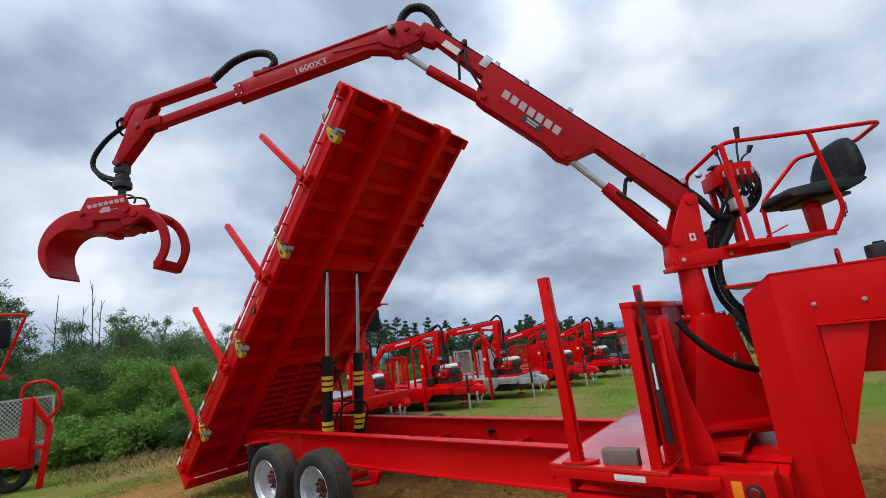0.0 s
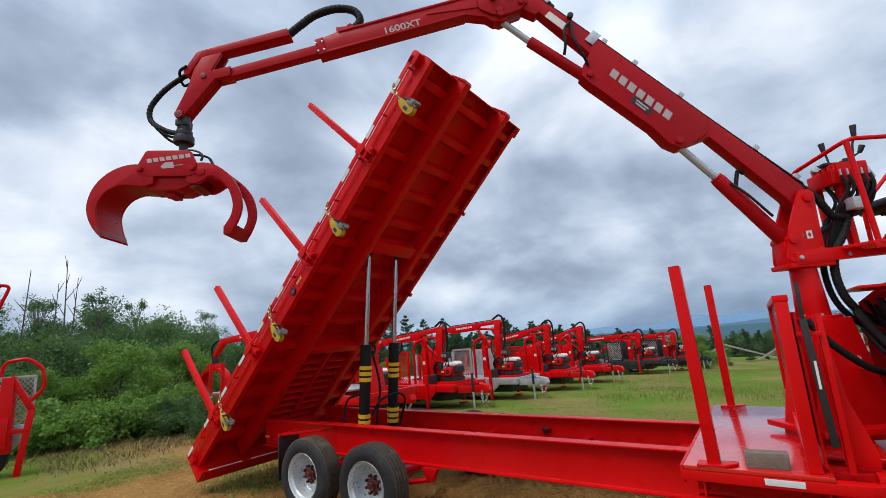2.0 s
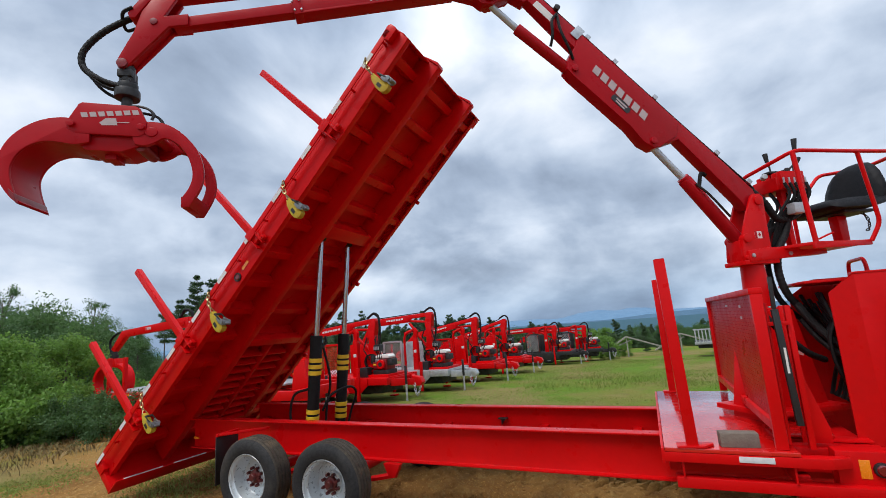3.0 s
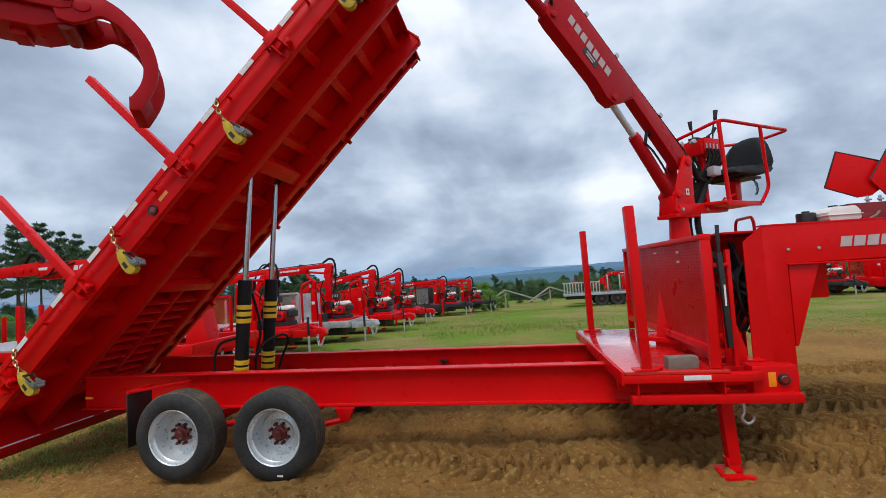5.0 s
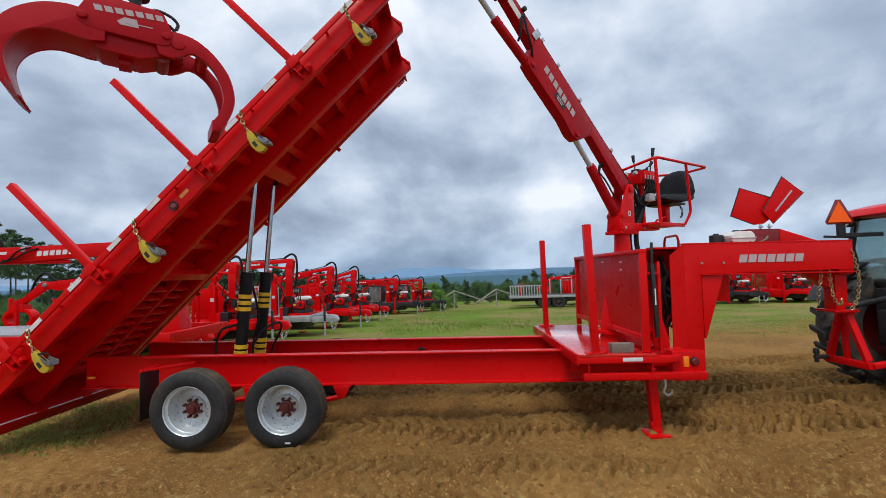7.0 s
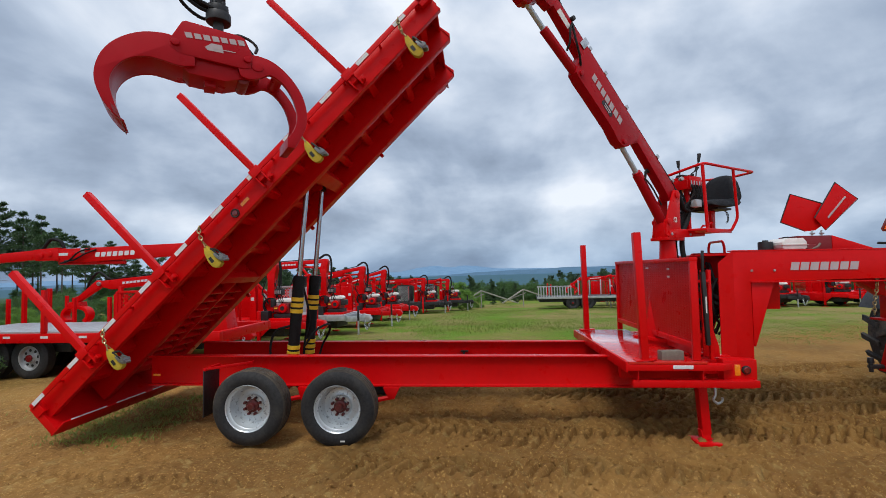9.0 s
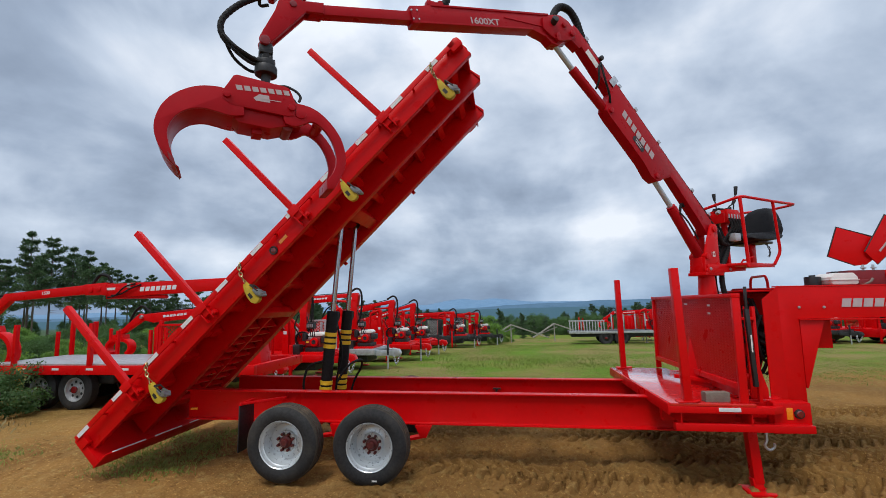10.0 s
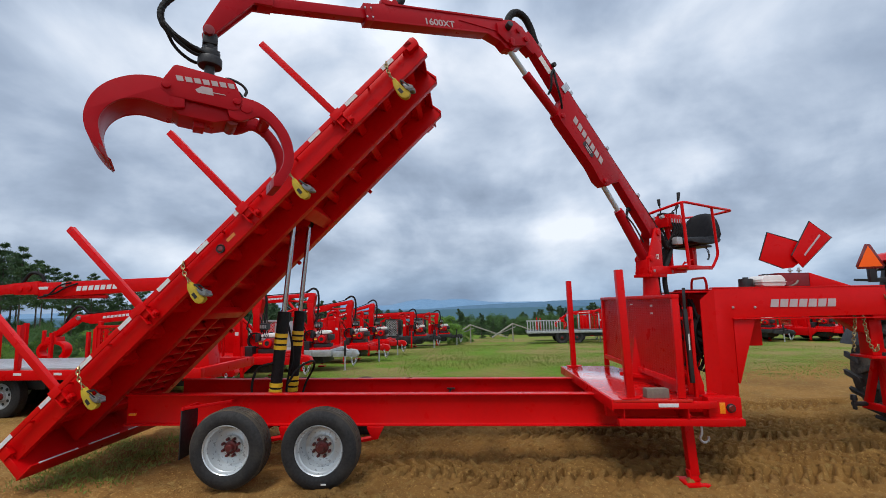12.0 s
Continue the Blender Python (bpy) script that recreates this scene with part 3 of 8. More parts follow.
def ridge_line(name, y, x0, x1, base, tops, seed, color, far):
    """A far wooded hill as a long solid ridge."""
    n = 160
    xs = np.unique(np.concatenate((np.linspace(x0, x1, n), np.linspace(x0 * 0.2, x1 * 0.2, n))))
    n = len(xs)
    h = np.interp(xs, [p[0] for p in tops], [p[1] for p in tops])
    h = np.convolve(np.pad(h, 3, mode="edge"), np.ones(7) / 7, mode="valid") + 5.0 * fbm(xs, xs * 0 + seed, 160, seed, 4)
    verts, faces = [], []
    depth = abs(y) * 0.15
    for x, z in zip(xs, h):
        verts += [(x, y - depth, base), (x, y - depth * 0.45, base + (z - base) * 0.6), (x, y, z), (x, y + depth, base)]
    for i in range(n - 1):
        for k in range(3):
            a = i * 4 + k
            faces.append((a, a + 4, a + 5, a + 1))
    ob = raw(name, verts, faces, hazed_hill_material(name + "_haze", color, far), smooth=True)
    return tagged(ob, "wooded hills on the horizon with painted blue haze", "hills", kind="structure")


# distance haze is put into both ridges as blue base colour
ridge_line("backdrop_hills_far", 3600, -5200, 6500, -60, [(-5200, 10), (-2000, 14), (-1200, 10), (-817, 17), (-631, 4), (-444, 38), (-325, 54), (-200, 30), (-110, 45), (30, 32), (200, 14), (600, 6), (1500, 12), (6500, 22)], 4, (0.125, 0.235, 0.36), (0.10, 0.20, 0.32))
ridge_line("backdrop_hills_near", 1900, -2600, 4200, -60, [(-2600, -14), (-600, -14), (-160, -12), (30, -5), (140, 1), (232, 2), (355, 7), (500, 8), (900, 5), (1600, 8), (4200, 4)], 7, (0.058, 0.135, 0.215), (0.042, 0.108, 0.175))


# ---------------------------------------------------------------- tilting-deck trailer: chassis
TILT = radians(0.8)
chassis_pose = Matrix.Rotation(TILT, 4, "Y")
trailer = thing("gooseneck_trailer", "red steel gooseneck trailer chassis on tandem grey wheels", "trailer", chassis_pose)
RZ0, RZ1 = 0.49, 0.82
for y in (0.45, 1.45):
    part("main_beam", beam(-1.42, 4.95, y, RZ0, RZ1), RED, trailer)
for x in (-1.2, -0.45, 0.45, 1.5, 2.6, 3.5):
    part("cross_beam", box(x - 0.04, x + 0.04, 0.457, 1.443, 0.52, 0.64, 0.004), RED, trailer)
part("stop_bracket", merge(box(2.1, 2.2, 1.38, 1.443, 0.690, 0.702, 0.003), prism([(2.13, 0.63), (2.17, 0.69), (2.13, 0.69)], 1.40, 1.443, 0.002)), STEELDARK, trailer)
# running gear: hangers, equaliser, axles
for y in (0.33, 1.57):
    part("spring_hanger", prism([(0.36, 0.5), (0.60, 0.5), (0.56, 0.36), (0.40, 0.36)], y - 0.03, y + 0.03, 0.004), RED, trailer)
    part("front_hanger", prism([(1.30, 0.5), (1.48, 0.5), (1.42, 0.38), (1.36, 0.38)], y - 0.03, y + 0.03, 0.004), RED, trailer)
    part("rear_hanger", prism([(-0.58, 0.5), (-0.42, 0.5), (-0.46, 0.36), (-0.55, 0.36)], y - 0.03, y + 0.03, 0.004), RED, trailer)
    for a, b in ((-0.5, 0.44), (0.52, 1.42)):
        mid = (a + b) / 2
        part("leaf_spring", tube([(a, y, 0.40), (mid, y, 0.33), (b, y, 0.40)], 0.028, 6), RED, trailer)
for x in (0.0, 0.92):
    part("axle", rod((x, 0.18, 0.385), (x, 1.72, 0.385), 0.055), RED, trailer)


def wheel_parts(parent, center, out, label=""):
    """A dished grey wheel with eight greased nuts on a tyre; out is -1 or 1, the side that its face looks to."""
    flip = Matrix.Translation(center) @ Matrix.Diagonal((1, -out, 1, 1))
    R = 0.378
    tread = [(0.232, -0.078), (0.242, -0.096), (0.272, -0.108), (0.315, -0.106), (0.350, -0.094), (0.368, -0.074)]
    for g in (-0.048, -0.004, 0.04, 0.084):
        tread += [(R, g - 0.014), (R - 0.009, g - 0.010), (R - 0.009, g - 0.003), (R, g + 0.001)]
    tread += [(0.370, 0.112), (0.355, 0.13), (0.32, 0.142), (0.232, 0.122), (0.225, 0.02)]
    wheel = part("wheel", moved(lathe(tread, 72, True), flip), RUBBER, parent, label)
    band = [(0.352, -0.070), (0.3685, -0.074)]
    for g in (-0.048, -0.004, 0.04, 0.084):
        band += [(R + 0.0015, g - 0.014), (R - 0.0075, g - 0.010), (R - 0.0075, g - 0.003), (R + 0.0015, g + 0.001)]
    band += [(0.3715, 0.112), (0.352, 0.108)]
    part("tread", moved(lathe(band, 72, True), flip), DUSTY, wheel, "dusty brown tyre tread")
    rim = [(0.228, -0.062), (0.238, -0.088), (0.233, -0.095), (0.224, -0.088), (0.217, -0.060), (0.206, -0.048), (0.203, -0.012), (0.196, 0.004), (0.190, 0.045), (0.176, 0.062), (0.135, 0.064), (0.112, 0.052), (0.104, 0.030), (0.03, 0.028),
           (0.03, 0.075), (0.20, 0.085), (0.222, 0.06)]
    part("rim", moved(lathe(rim, 56, True), flip), RIM, wheel, "grey painted rim")
    hub = merge(moved(lathe([(0.001, -0.035), (0.030, -0.035), (0.036, -0.028), (0.040, 0.0), (0.062, 0.004), (0.066, 0.026), (0.001, 0.026)], 24), flip))
    part("hub", hub, NUT, wheel, "dark red greased hub")
    for k in range(8):
        a = 2 * math.pi * (k + 0.5) / 8
        part("lug_nut", moved(rod((0.083 * math.cos(a), 0.03, 0.083 * math.sin(a)), (0.083 * math.cos(a), -0.008, 0.083 * math.sin(a)), 0.017, 0.014, 8, 0.003), flip), NUT, wheel)
    return wheel


for x in (0.0, 0.92):
    wheel_parts(trailer, (x, 0.0, 0.385), -1)
    wheel_parts(trailer, (x, 1.9, 0.385), 1)
part("tyre_sticker", box(0.955, 1.005, -0.108, -0.105, 0.075, 0.09, 0), WHITE, trailer, "small white sticker on the tyre")
# mud flaps on brackets
for y0, y1 in ((-0.02, 0.26), (1.64, 1.92)):
    part("flap_bracket", merge(bar((-0.50, y0, 0.755), (-0.50, y1, 0.755), 0.03, 0.03), prism([(-0.5, y0), (-0.5, y0 + 0.05), (-0.18, 0.40 if y0 < 1 else 1.50), (-0.18, 0.34 if y0 < 1 else 1.56)], 0.745, 0.77, 0.002, "z")), RED, trailer)
    part("mud_flap", box(-0.512, -0.5, y0, y1, 0.27, 0.745, 0.002), BLACK, trailer, "black rubber mud flap")
part("front_mud_flap", prism([(1.45, 0.50), (1.78, 0.50), (1.70, 0.43), (1.52, 0.36)], 1.62, 1.88, 0.004), BLACK, trailer)
part("side_marker", box(-1.35, -1.27, 0.372, 0.389, 0.60, 0.625, 0.003), ORANGE, trailer, "small amber side marker")

# fixed front deck
part("front_deck", prism([(3.71, -0.20), (3.71, 2.06), (4.42, 2.06), (4.42, 1.62), (4.72, 1.62), (4.72, 0.28), (4.42, 0.28), (4.42, -0.20)], 0.855, 0.88, 0.004, "z"), GLOSS, trailer, "glossy red steel deck plate")
part("deck_front_lip", box(3.69, 3.708, -0.20, 2.06, 0.78, 0.878, 0.004), RED, trailer)
for s, y in ((1, -0.2), (-1, 2.06)):
    part("side_bumper", prism([(3.70, y), (4.56, y), (4.66, y + s * 0.05), (4.66, y + s * 0.08), (3.70, y + s * 0.08)], 0.795, 0.853, 0.004, "z"), RED, trailer)
    part("step_tube", box(3.76, 4.89, y + s * 0.03, y + s * 0.11, 0.635, 0.70, 0.006), RED, trailer)
    for x in (3.80, 4.38):
        part("gusset", prism([(x, 0.70), (x + 0.012, 0.70), (x + 0.012, 0.795), (x, 0.795)], min(y + s * 0.02, y + s * 0.3), max(y + s * 0.02, y + s * 0.3), 0.002), RED, trailer)
    part("end_box", box(4.60, 4.90, y + s * 0.09, y + s * 0.20, 0.635, 0.88, 0.006), RED, trailer)
    part("inner_sill", box(4.42, 4.90, y + s * 0.21, y + s * 0.30, 0.72, 0.86, 0.005), RED, trailer)
part("deck_support", box(3.73, 4.90, 0.1, 0.18, 0.66, 0.85, 0.005), RED, trailer)
part("deck_support", box(3.73, 4.90, 1.7, 1.78, 0.66, 0.85, 0.005), RED, trailer)
part("front_cross_sill", box(4.72, 4.94, 0.18, 1.7, 0.66, 0.80, 0.006), RED, trailer)
part("side_reflector", box(4.11, 4.29, -0.205, -0.201, 0.812, 0.846, 0.001), TAPE, trailer, "white reflective strip")
part("marker_plate", box(4.70, 4.75, -0.1135, -0.1105, 0.735, 0.835, 0.001), ORANGE, trailer, "orange reflector plate")
lamp = part("marker_lamp", rod((4.80, -0.108, 0.785), (4.80, -0.128, 0.785), 0.042, 0.038, 24, 0.004), BLACK, trailer, "round amber marker lamp in a black ring")
part("lens", rod((4.80, -0.128, 0.785), (4.80, -0.136, 0.785), 0.030, 0.024, 20), LAMPRED, lamp)

# gooseneck: two cranked plates, arms, brace and coupler tube
for y, s in ((0.5, 1), (1.42, -1)):
    web = prism([(5.05, 0.46), (5.235, 0.46), (5.235, 1.585), (6.845, 1.61), (6.845, 1.905), (5.05, 1.915)], min(y, y + s * 0.012), max(y, y + s * 0.012), 0.003)
    part("neck_web", web, RED, trailer)
    wing = bmesh.new()
    quad = [(5.075, y + s * 0.002, 0.46), (5.075, y + s * 0.002, 1.915), (5.06, y - s * 0.004, 1.915), (4.895, y - s * 0.024, 1.785), (4.895, y - s * 0.024, 0.46)]
    front = [wing.verts.new(v) for v in quad]
    back = [wing.verts.new((v[0], v[1] + s * 0.012, v[2])) for v in quad]
    wing.faces.new(front)
    wing.faces.new(back[::-1])
    for i in range(5):
        wing.faces.new((front[i], back[i], back[(i + 1) % 5], front[(i + 1) % 5]))
    part("neck_wing", wing, RED, trailer)
    part("neck_flange", box(5.23, 6.84, min(y - s * 0.03, y + s * 0.1), max(y - s * 0.03, y + s * 0.1), 1.572, 1.585, 0.003), RED, trailer)
    part("neck_top_flange", prism([(5.06, y - s * 0.004), (6.845, y - s * 0.004), (6.845, y + s * 0.1), (5.06, y + s * 0.1)], 1.906, 1.92, 0.003, "z"), RED, trailer)
    part("neck_brace", prism([(5.241, 0.90), (5.26, 0.90), (5.47, 1.571), (5.241, 1.571)], min(y, y + s * 0.04), max(y, y + s * 0.04), 0.003), RED, trailer)
    part("post_flange", box(5.225, 5.24, min(y + s * 0.012, y + s * 0.12), max(y + s * 0.012, y + s * 0.12), 0.46, 1.57, 0.003), RED, trailer)
    for x in (5.245, 5.475):
        part("bolt", bolt((x, y - s * 0.012, 1.70), (x, y + s * 0.002, 1.70), 0.014), ZINC, trailer, "zinc bolt head")
part("neck_head", box(6.70, 6.848, 0.515, 1.405, 1.55, 1.90, 0.006), RED, trailer)
part("coupler_gusset", prism([(6.36, 1.61), (6.72, 1.61), (6.72, 1.40), (6.62, 1.42)], 0.60, 0.72, 0.004), RED, trailer)
part("coupler_tube", box(6.70, 6.83, 0.58, 0.74, 1.17, 1.62, 0.008), RED, trailer)
part("coupler_plate", box(6.64, 6.89, 0.52, 0.80, 1.145, 1.17, 0.004), RED, trailer)
maker_mark(trailer, Matrix.Translation((5.98, 0.4945, 1.742)), 0.100, DECAL, 7, 0.20)

# landing leg with hook
part("landing_leg", bar((4.45, 0.04, 0.70), (4.475, 0.02, 0.16), 0.08, 0.09, (0, 1, 0)), RED, trailer)
part("leg_inner", bar((4.46, 0.025, 0.2), (4.475, 0.015, 0.10), 0.08, 0.08, (0, 1, 0)), RED, trailer)
part("leg_foot", box(4.36, 4.60, -0.10, 0.13, 0.075, 0.10, 0.006), RED, trailer, "red foot plate with soil on it")
part("leg_hook", tube([(4.56, -0.02, 0.62), (4.56, -0.03, 0.54), (4.54, -0.03, 0.49), (4.575, -0.03, 0.455), (4.615, -0.03, 0.475), (4.62, -0.03, 0.51)], 0.012, 8), ZINC, trailer, "steel safety hook")

# headboard of expanded metal in a channel frame
HX = 4.345


def mesh_panel(y0, y1, z0, z1, x, step_y, step_z, w):
    """Expanded metal: a sheet of diamond strands, as one mesh in the plane x."""
    verts, faces = [], []
    ny, nz = int((y1 - y0) / step_y), int((z1 - z0) / step_z)

    def strand(a, b):
        k = len(verts)
        d = Vector((0, b[0] - a[0], b[1] - a[1])).normalized()
        n = Vector((0, -d.z, d.y)) * (w / 2)
        for p in (a, b):
            for sx, sn in ((-0.0025, -1), (0.0025, -0.6), (0.0025, 1), (-0.0025, 0.6)):
                verts.append((x + sx, p[0] + n.y * sn, p[1] + n.z * sn))
        for i in range(4):
            j = (i + 1) % 4
            faces.append((k + i, k + j, k + 4 + j, k + 4 + i))

    for i in range(ny):
        for j in range(nz):
            a, b = y0 + (y1 - y0) * i / ny, z0 + (z1 - z0) * j / nz
            c, d = (y1 - y0) / ny, (z1 - z0) / nz
            strand((a, b + d / 2), (a + c / 2, b + d))
            strand((a + c / 2, b + d), (a + c, b + d / 2))
            strand((a + c, b + d / 2), (a + c / 2, b))
            strand((a + c / 2, b), (a, b + d / 2))
    return verts, faces


board = thing("headboard", "red expanded-metal headboard panel standing on the front deck", "headboard", chassis_pose)
v, f = mesh_panel(-0.11, 2.05, 1.04, 1.80, HX, 0.058, 0.026, 0.0185)
raw("mesh_sheet", v, f, RED, board)["label"] = "red expanded steel mesh"
part("top_rail", box(HX - 0.035, HX + 0.04, -0.16, 2.11, 1.80, 1.84, 0.005), RED, board)
part("bottom_rail", box(HX - 0.03, HX + 0.03, -0.12, 2.07, 0.985, 1.04, 0.005), RED, board)
for y in (-0.16, 2.07):
    part("end_post", box(HX - 0.03, HX + 0.035, y, y + 0.04, 0.882, 1.80, 0.005), RED, board)
for y in (0.58, 1.34):
    part("mesh_stay", box(HX + 0.006, HX + 0.03, y, y + 0.03, 1.04, 1.80, 0.003), RED, board)
part("rear_post", box(4.49, 4.52, -0.12, -0.08, 0.88, 1.72, 0.004), RED, board)
part("mast_brace", prism([(4.49, 1.72), (4.52, 1.72), (4.56, 1.25), (4.64, 0.97), (4.64, 0.885), (4.49, 0.885)], 0.02, 0.035, 0.003), RED, board)
part("front_shield", box(HX + 0.045, HX + 0.062, -0.11, 0.60, 0.90, 1.74, 0.004), RED, board)
part("post_tie", box(HX + 0.04, 4.50, -0.135, -0.11, 1.60, 1.625, 0.003), RED, board)
pole = part("gas_strut", bar((4.455, -0.15, 1.02), (4.43, -0.15, 1.70), 0.035, 0.035, (0, 1, 0)), BLACK, board, "black control handle rod")
part("strut_tip", bar((4.43, -0.15, 1.70), (4.435, -0.15, 1.90), 0.022, 0.022, (0, 1, 0)), BLACK, pole)
part("strut_label", box(4.437, 4.449, -0.1695, -0.1685, 1.32, 1.47, 0), WHITE, pole)
for z0 in (1.74, 1.66):
    part("panel_sticker", box(HX - 0.0065, HX - 0.004, 0.36, 0.42, z0 - 0.02, z0, 0), WHITE, board)
part("panel_sticker", box(HX - 0.0065, HX - 0.004, 0.93, 1.02, 1.735, 1.75, 0), WHITE, board)


# upright stakes on the front deck
def stake(name_label, m, h=1.2, group="deck stakes"):
    st = thing("stake", name_label, "stake", m, group)
    part("post", moved(merge(box(-0.034, 0.034, -0.034, 0.034, 0.0, h, 0.004)), Matrix.Identity(4)), RED, st)
    part("base_plate", prism([(-0.09, -0.05), (0.06, -0.05), (0.12, 0.02), (0.12, 0.06), (-0.09, 0.06)], 0.0, 0.014, 0.002, "z"), RED, st)
    # dark plate puts the shade of a hollow tube on the closed top
    part("hollow_shade_plate", box(-0.027, 0.027, -0.027, 0.027, h - 0.002, h + 0.002, 0), STEELDARK, st)
    return st


front_stake = stake("tall red square steel stake standing upright on the front deck", chassis_pose @ pose(3.875, -0.155, 0.88, 0, -2.0, 0))
copy_thing(front_stake, chassis_pose @ pose(3.865, 2.02, 0.88, 0, -1.0, 0))

wood = part("wood_block", box(-0.07, 0.14, -0.045, 0.045, 0, 0.085, 0.006), BLOCK)
wood.matrix_basis = chassis_pose @ pose(4.10, -0.10, 0.88, 0, 0, 4)
tagged(wood, "weathered grey offcut of square timber on the deck", "wood block")

# ---------------------------------------------------------------- tilting deck
BED_ANGLE = radians(44.3)
bed_pose = Matrix.Translation((-2.04, 0, 0.166)) @ Matrix.Rotation(-BED_ANGLE, 4, "Y")
bed = thing("tilting_deck", "raised red steel dump deck, ribbed underneath, propped by two rams", "dump deck", bed_pose)
LEN = 5.89
part("deck_sheet", box(0.03, LEN, -0.09, 2.05, 0.352, 0.38, 0.004), RED, bed)
for y0, y1, s in ((-0.09, -0.02, 1), (1.98, 2.05, -1)):
    web_y = y0 if s > 0 else y1
    low = 0.15 if s > 0 else 0.262
    pts = [(web_y, low), (web_y + s * 0.065, low), (web_y + s * 0.065, low + 0.015), (web_y + s * 0.012, low + 0.015), (web_y + s * 0.012, 0.338), (web_y + s * 0.065, 0.338), (web_y + s * 0.065, 0.350), (web_y, 0.350)]
    part("side_channel", prism(pts, 0.05, LEN - 0.01, 0.003, "x"), RED, bed)
    rub = web_y - s * 0.055
    part("rub_rail", box(0.02, LEN - 0.06, min(rub, rub - s * 0.012), max(rub, rub - s * 0.012), 0.320, 0.374, 0.003), RED, bed)
    for i in range(11):
        u = 0.41 + i * 0.53
        part("rail_spacer", rod((u, web_y + s * 0.004, 0.327), (u, rub - s * 0.004, 0.330), 0.014, 0.010, 10), RED, bed)
    for i in range(11):
        u = 0.06 + i * 0.535
        part("reflective_tape", box(u, u + 0.16, min(rub - s * 0.0125, rub - s * 0.015), max(rub - s * 0.0125, rub - s * 0.015), 0.326, 0.368, 0), TAPE, bed, "silver reflective tape")
    part("corner_cap", prism([(0.0, 0.22), (0.10, 0.22), (0.10, 0.35), (0.0, 0.35)], min(web_y, rub), max(web_y, rub), 0.003), RED, bed)
    part("front_corner", prism([(LEN - 0.14, 0.27), (LEN - 0.01, 0.27), (LEN, 0.30), (LEN, 0.36), (LEN - 0.03, 0.38), (LEN - 0.14, 0.375)], min(web_y, rub - s * 0.012), max(web_y, rub - s * 0.012), 0.003), RED, bed)
part("front_edge", box(LEN - 0.012, LEN + 0.004, -0.085, 2.045, 0.22, 0.375, 0.004), RED, bed)
# long stringers and ribs
for y in (0.50, 1.44):
    part("stringer", box(0.15, LEN + 0.02, y - 0.05, y + 0.05, 0.085, 0.350, 0.006), RED, bed)
    part("stringer_end", prism([(LEN + 0.021, 0.09), (LEN + 0.05, 0.12), (LEN + 0.021, 0.34)], y - 0.065, y + 0.065, 0.003), RED, bed)
ribs = 14
for i in range(ribs):
    u = 0.38 + i * 0.405
    for y0, y1 in ((-0.075, 0.448), (0.552, 1.388), (1.492, 2.035)):
        low = 0.278 if y0 > 1.4 else 0.240
        part("rib", prism([(u - 0.035, 0.350), (u - 0.010, low), (u + 0.075, low), (u + 0.100, 0.350)], y0, y1, 0.004), RED, bed)
# close-set slats and cross bars between the stringers, low on the deck
for i in range(9):
    u = 0.72 + i * 0.135
    for y0, y1 in ((0.58, 0.93), (1.0, 1.36)):
        part("slat", prism([(u, 0.12), (u + 0.022, 0.12), (u + 0.022, 0.345), (u, 0.345)], y0, y1, 0.001), RED, bed)
part("slat_rail", box(0.62, 2.0, 0.945, 0.985, 0.11, 0.20, 0.003), RED, bed)
part("low_cross_bar", box(0.56, 0.66, 0.552, 1.388, 0.085, 0.19, 0.004), RED, bed)
part("mid_cross_bar", box(2.02, 2.12, 0.552, 1.388, 0.085, 0.19, 0.004), RED, bed)
part("ram_beam", box(3.66, 3.82, 0.552, 1.388, 0.11, 0.345, 0.006), RED, bed)
part("ram_plate", box(3.45, 3.66, 0.552, 1.388, 0.325, 0.345, 0.004), RED, bed)
for y in (0.70, 1.22):
    part("ram_lug", prism([(3.48, 0.325), (3.66, 0.325), (3.60, 0.22), (3.54, 0.22)], y - 0.06, y - 0.045, 0.003), RED, bed)
    part("ram_lug", prism([(3.48, 0.325), (3.66, 0.325), (3.60, 0.22), (3.54, 0.22)], y + 0.045, y + 0.06, 0.003), RED, bed)
# tail beam and hinge ears
part("tail_beam", box(-0.03, 0.05, -0.13, 2.09, 0.0, 0.352, 0.006), RED, bed)
part("tail_flange", box(-0.04, 0.16, -0.13, 2.09, -0.012, 0.004, 0.003), RED, bed)
# three pale strips along the front edge of the tail flange
for y in (-0.05, 0.55, 1.15):
    part("tail_strip", box(0.1605, 0.163, y, y + 0.46, -0.011, 0.003, 0), TAPE, bed)
part("side_lamp", rod((2.92, -0.093, 0.225), (2.92, -0.108, 0.225), 0.034, 0.030, 20, 0.004), LAMPRED, bed, "round dark red side marker lamp")
part("lamp_ring", moved(lathe([(0.034, 0.0), (0.046, 0.0), (0.046, 0.012), (0.042, 0.016), (0.034, 0.014)], 24, True), Matrix.Translation((2.92, -0.092, 0.225)) @ Matrix.Rotation(math.pi, 4, "X")), BLACK, bed, "black rubber lamp ring")
part("amber_plate", box(3.02, 3.13, -0.095, -0.092, 0.22, 0.255, 0), ORANGE, bed, "amber reflector")
for u in (1.55, 2.95, 4.45):
    part("far_pin", box(u, u + 0.05, 2.0, 2.05, 0.215, 0.262, 0.004), RED, bed)

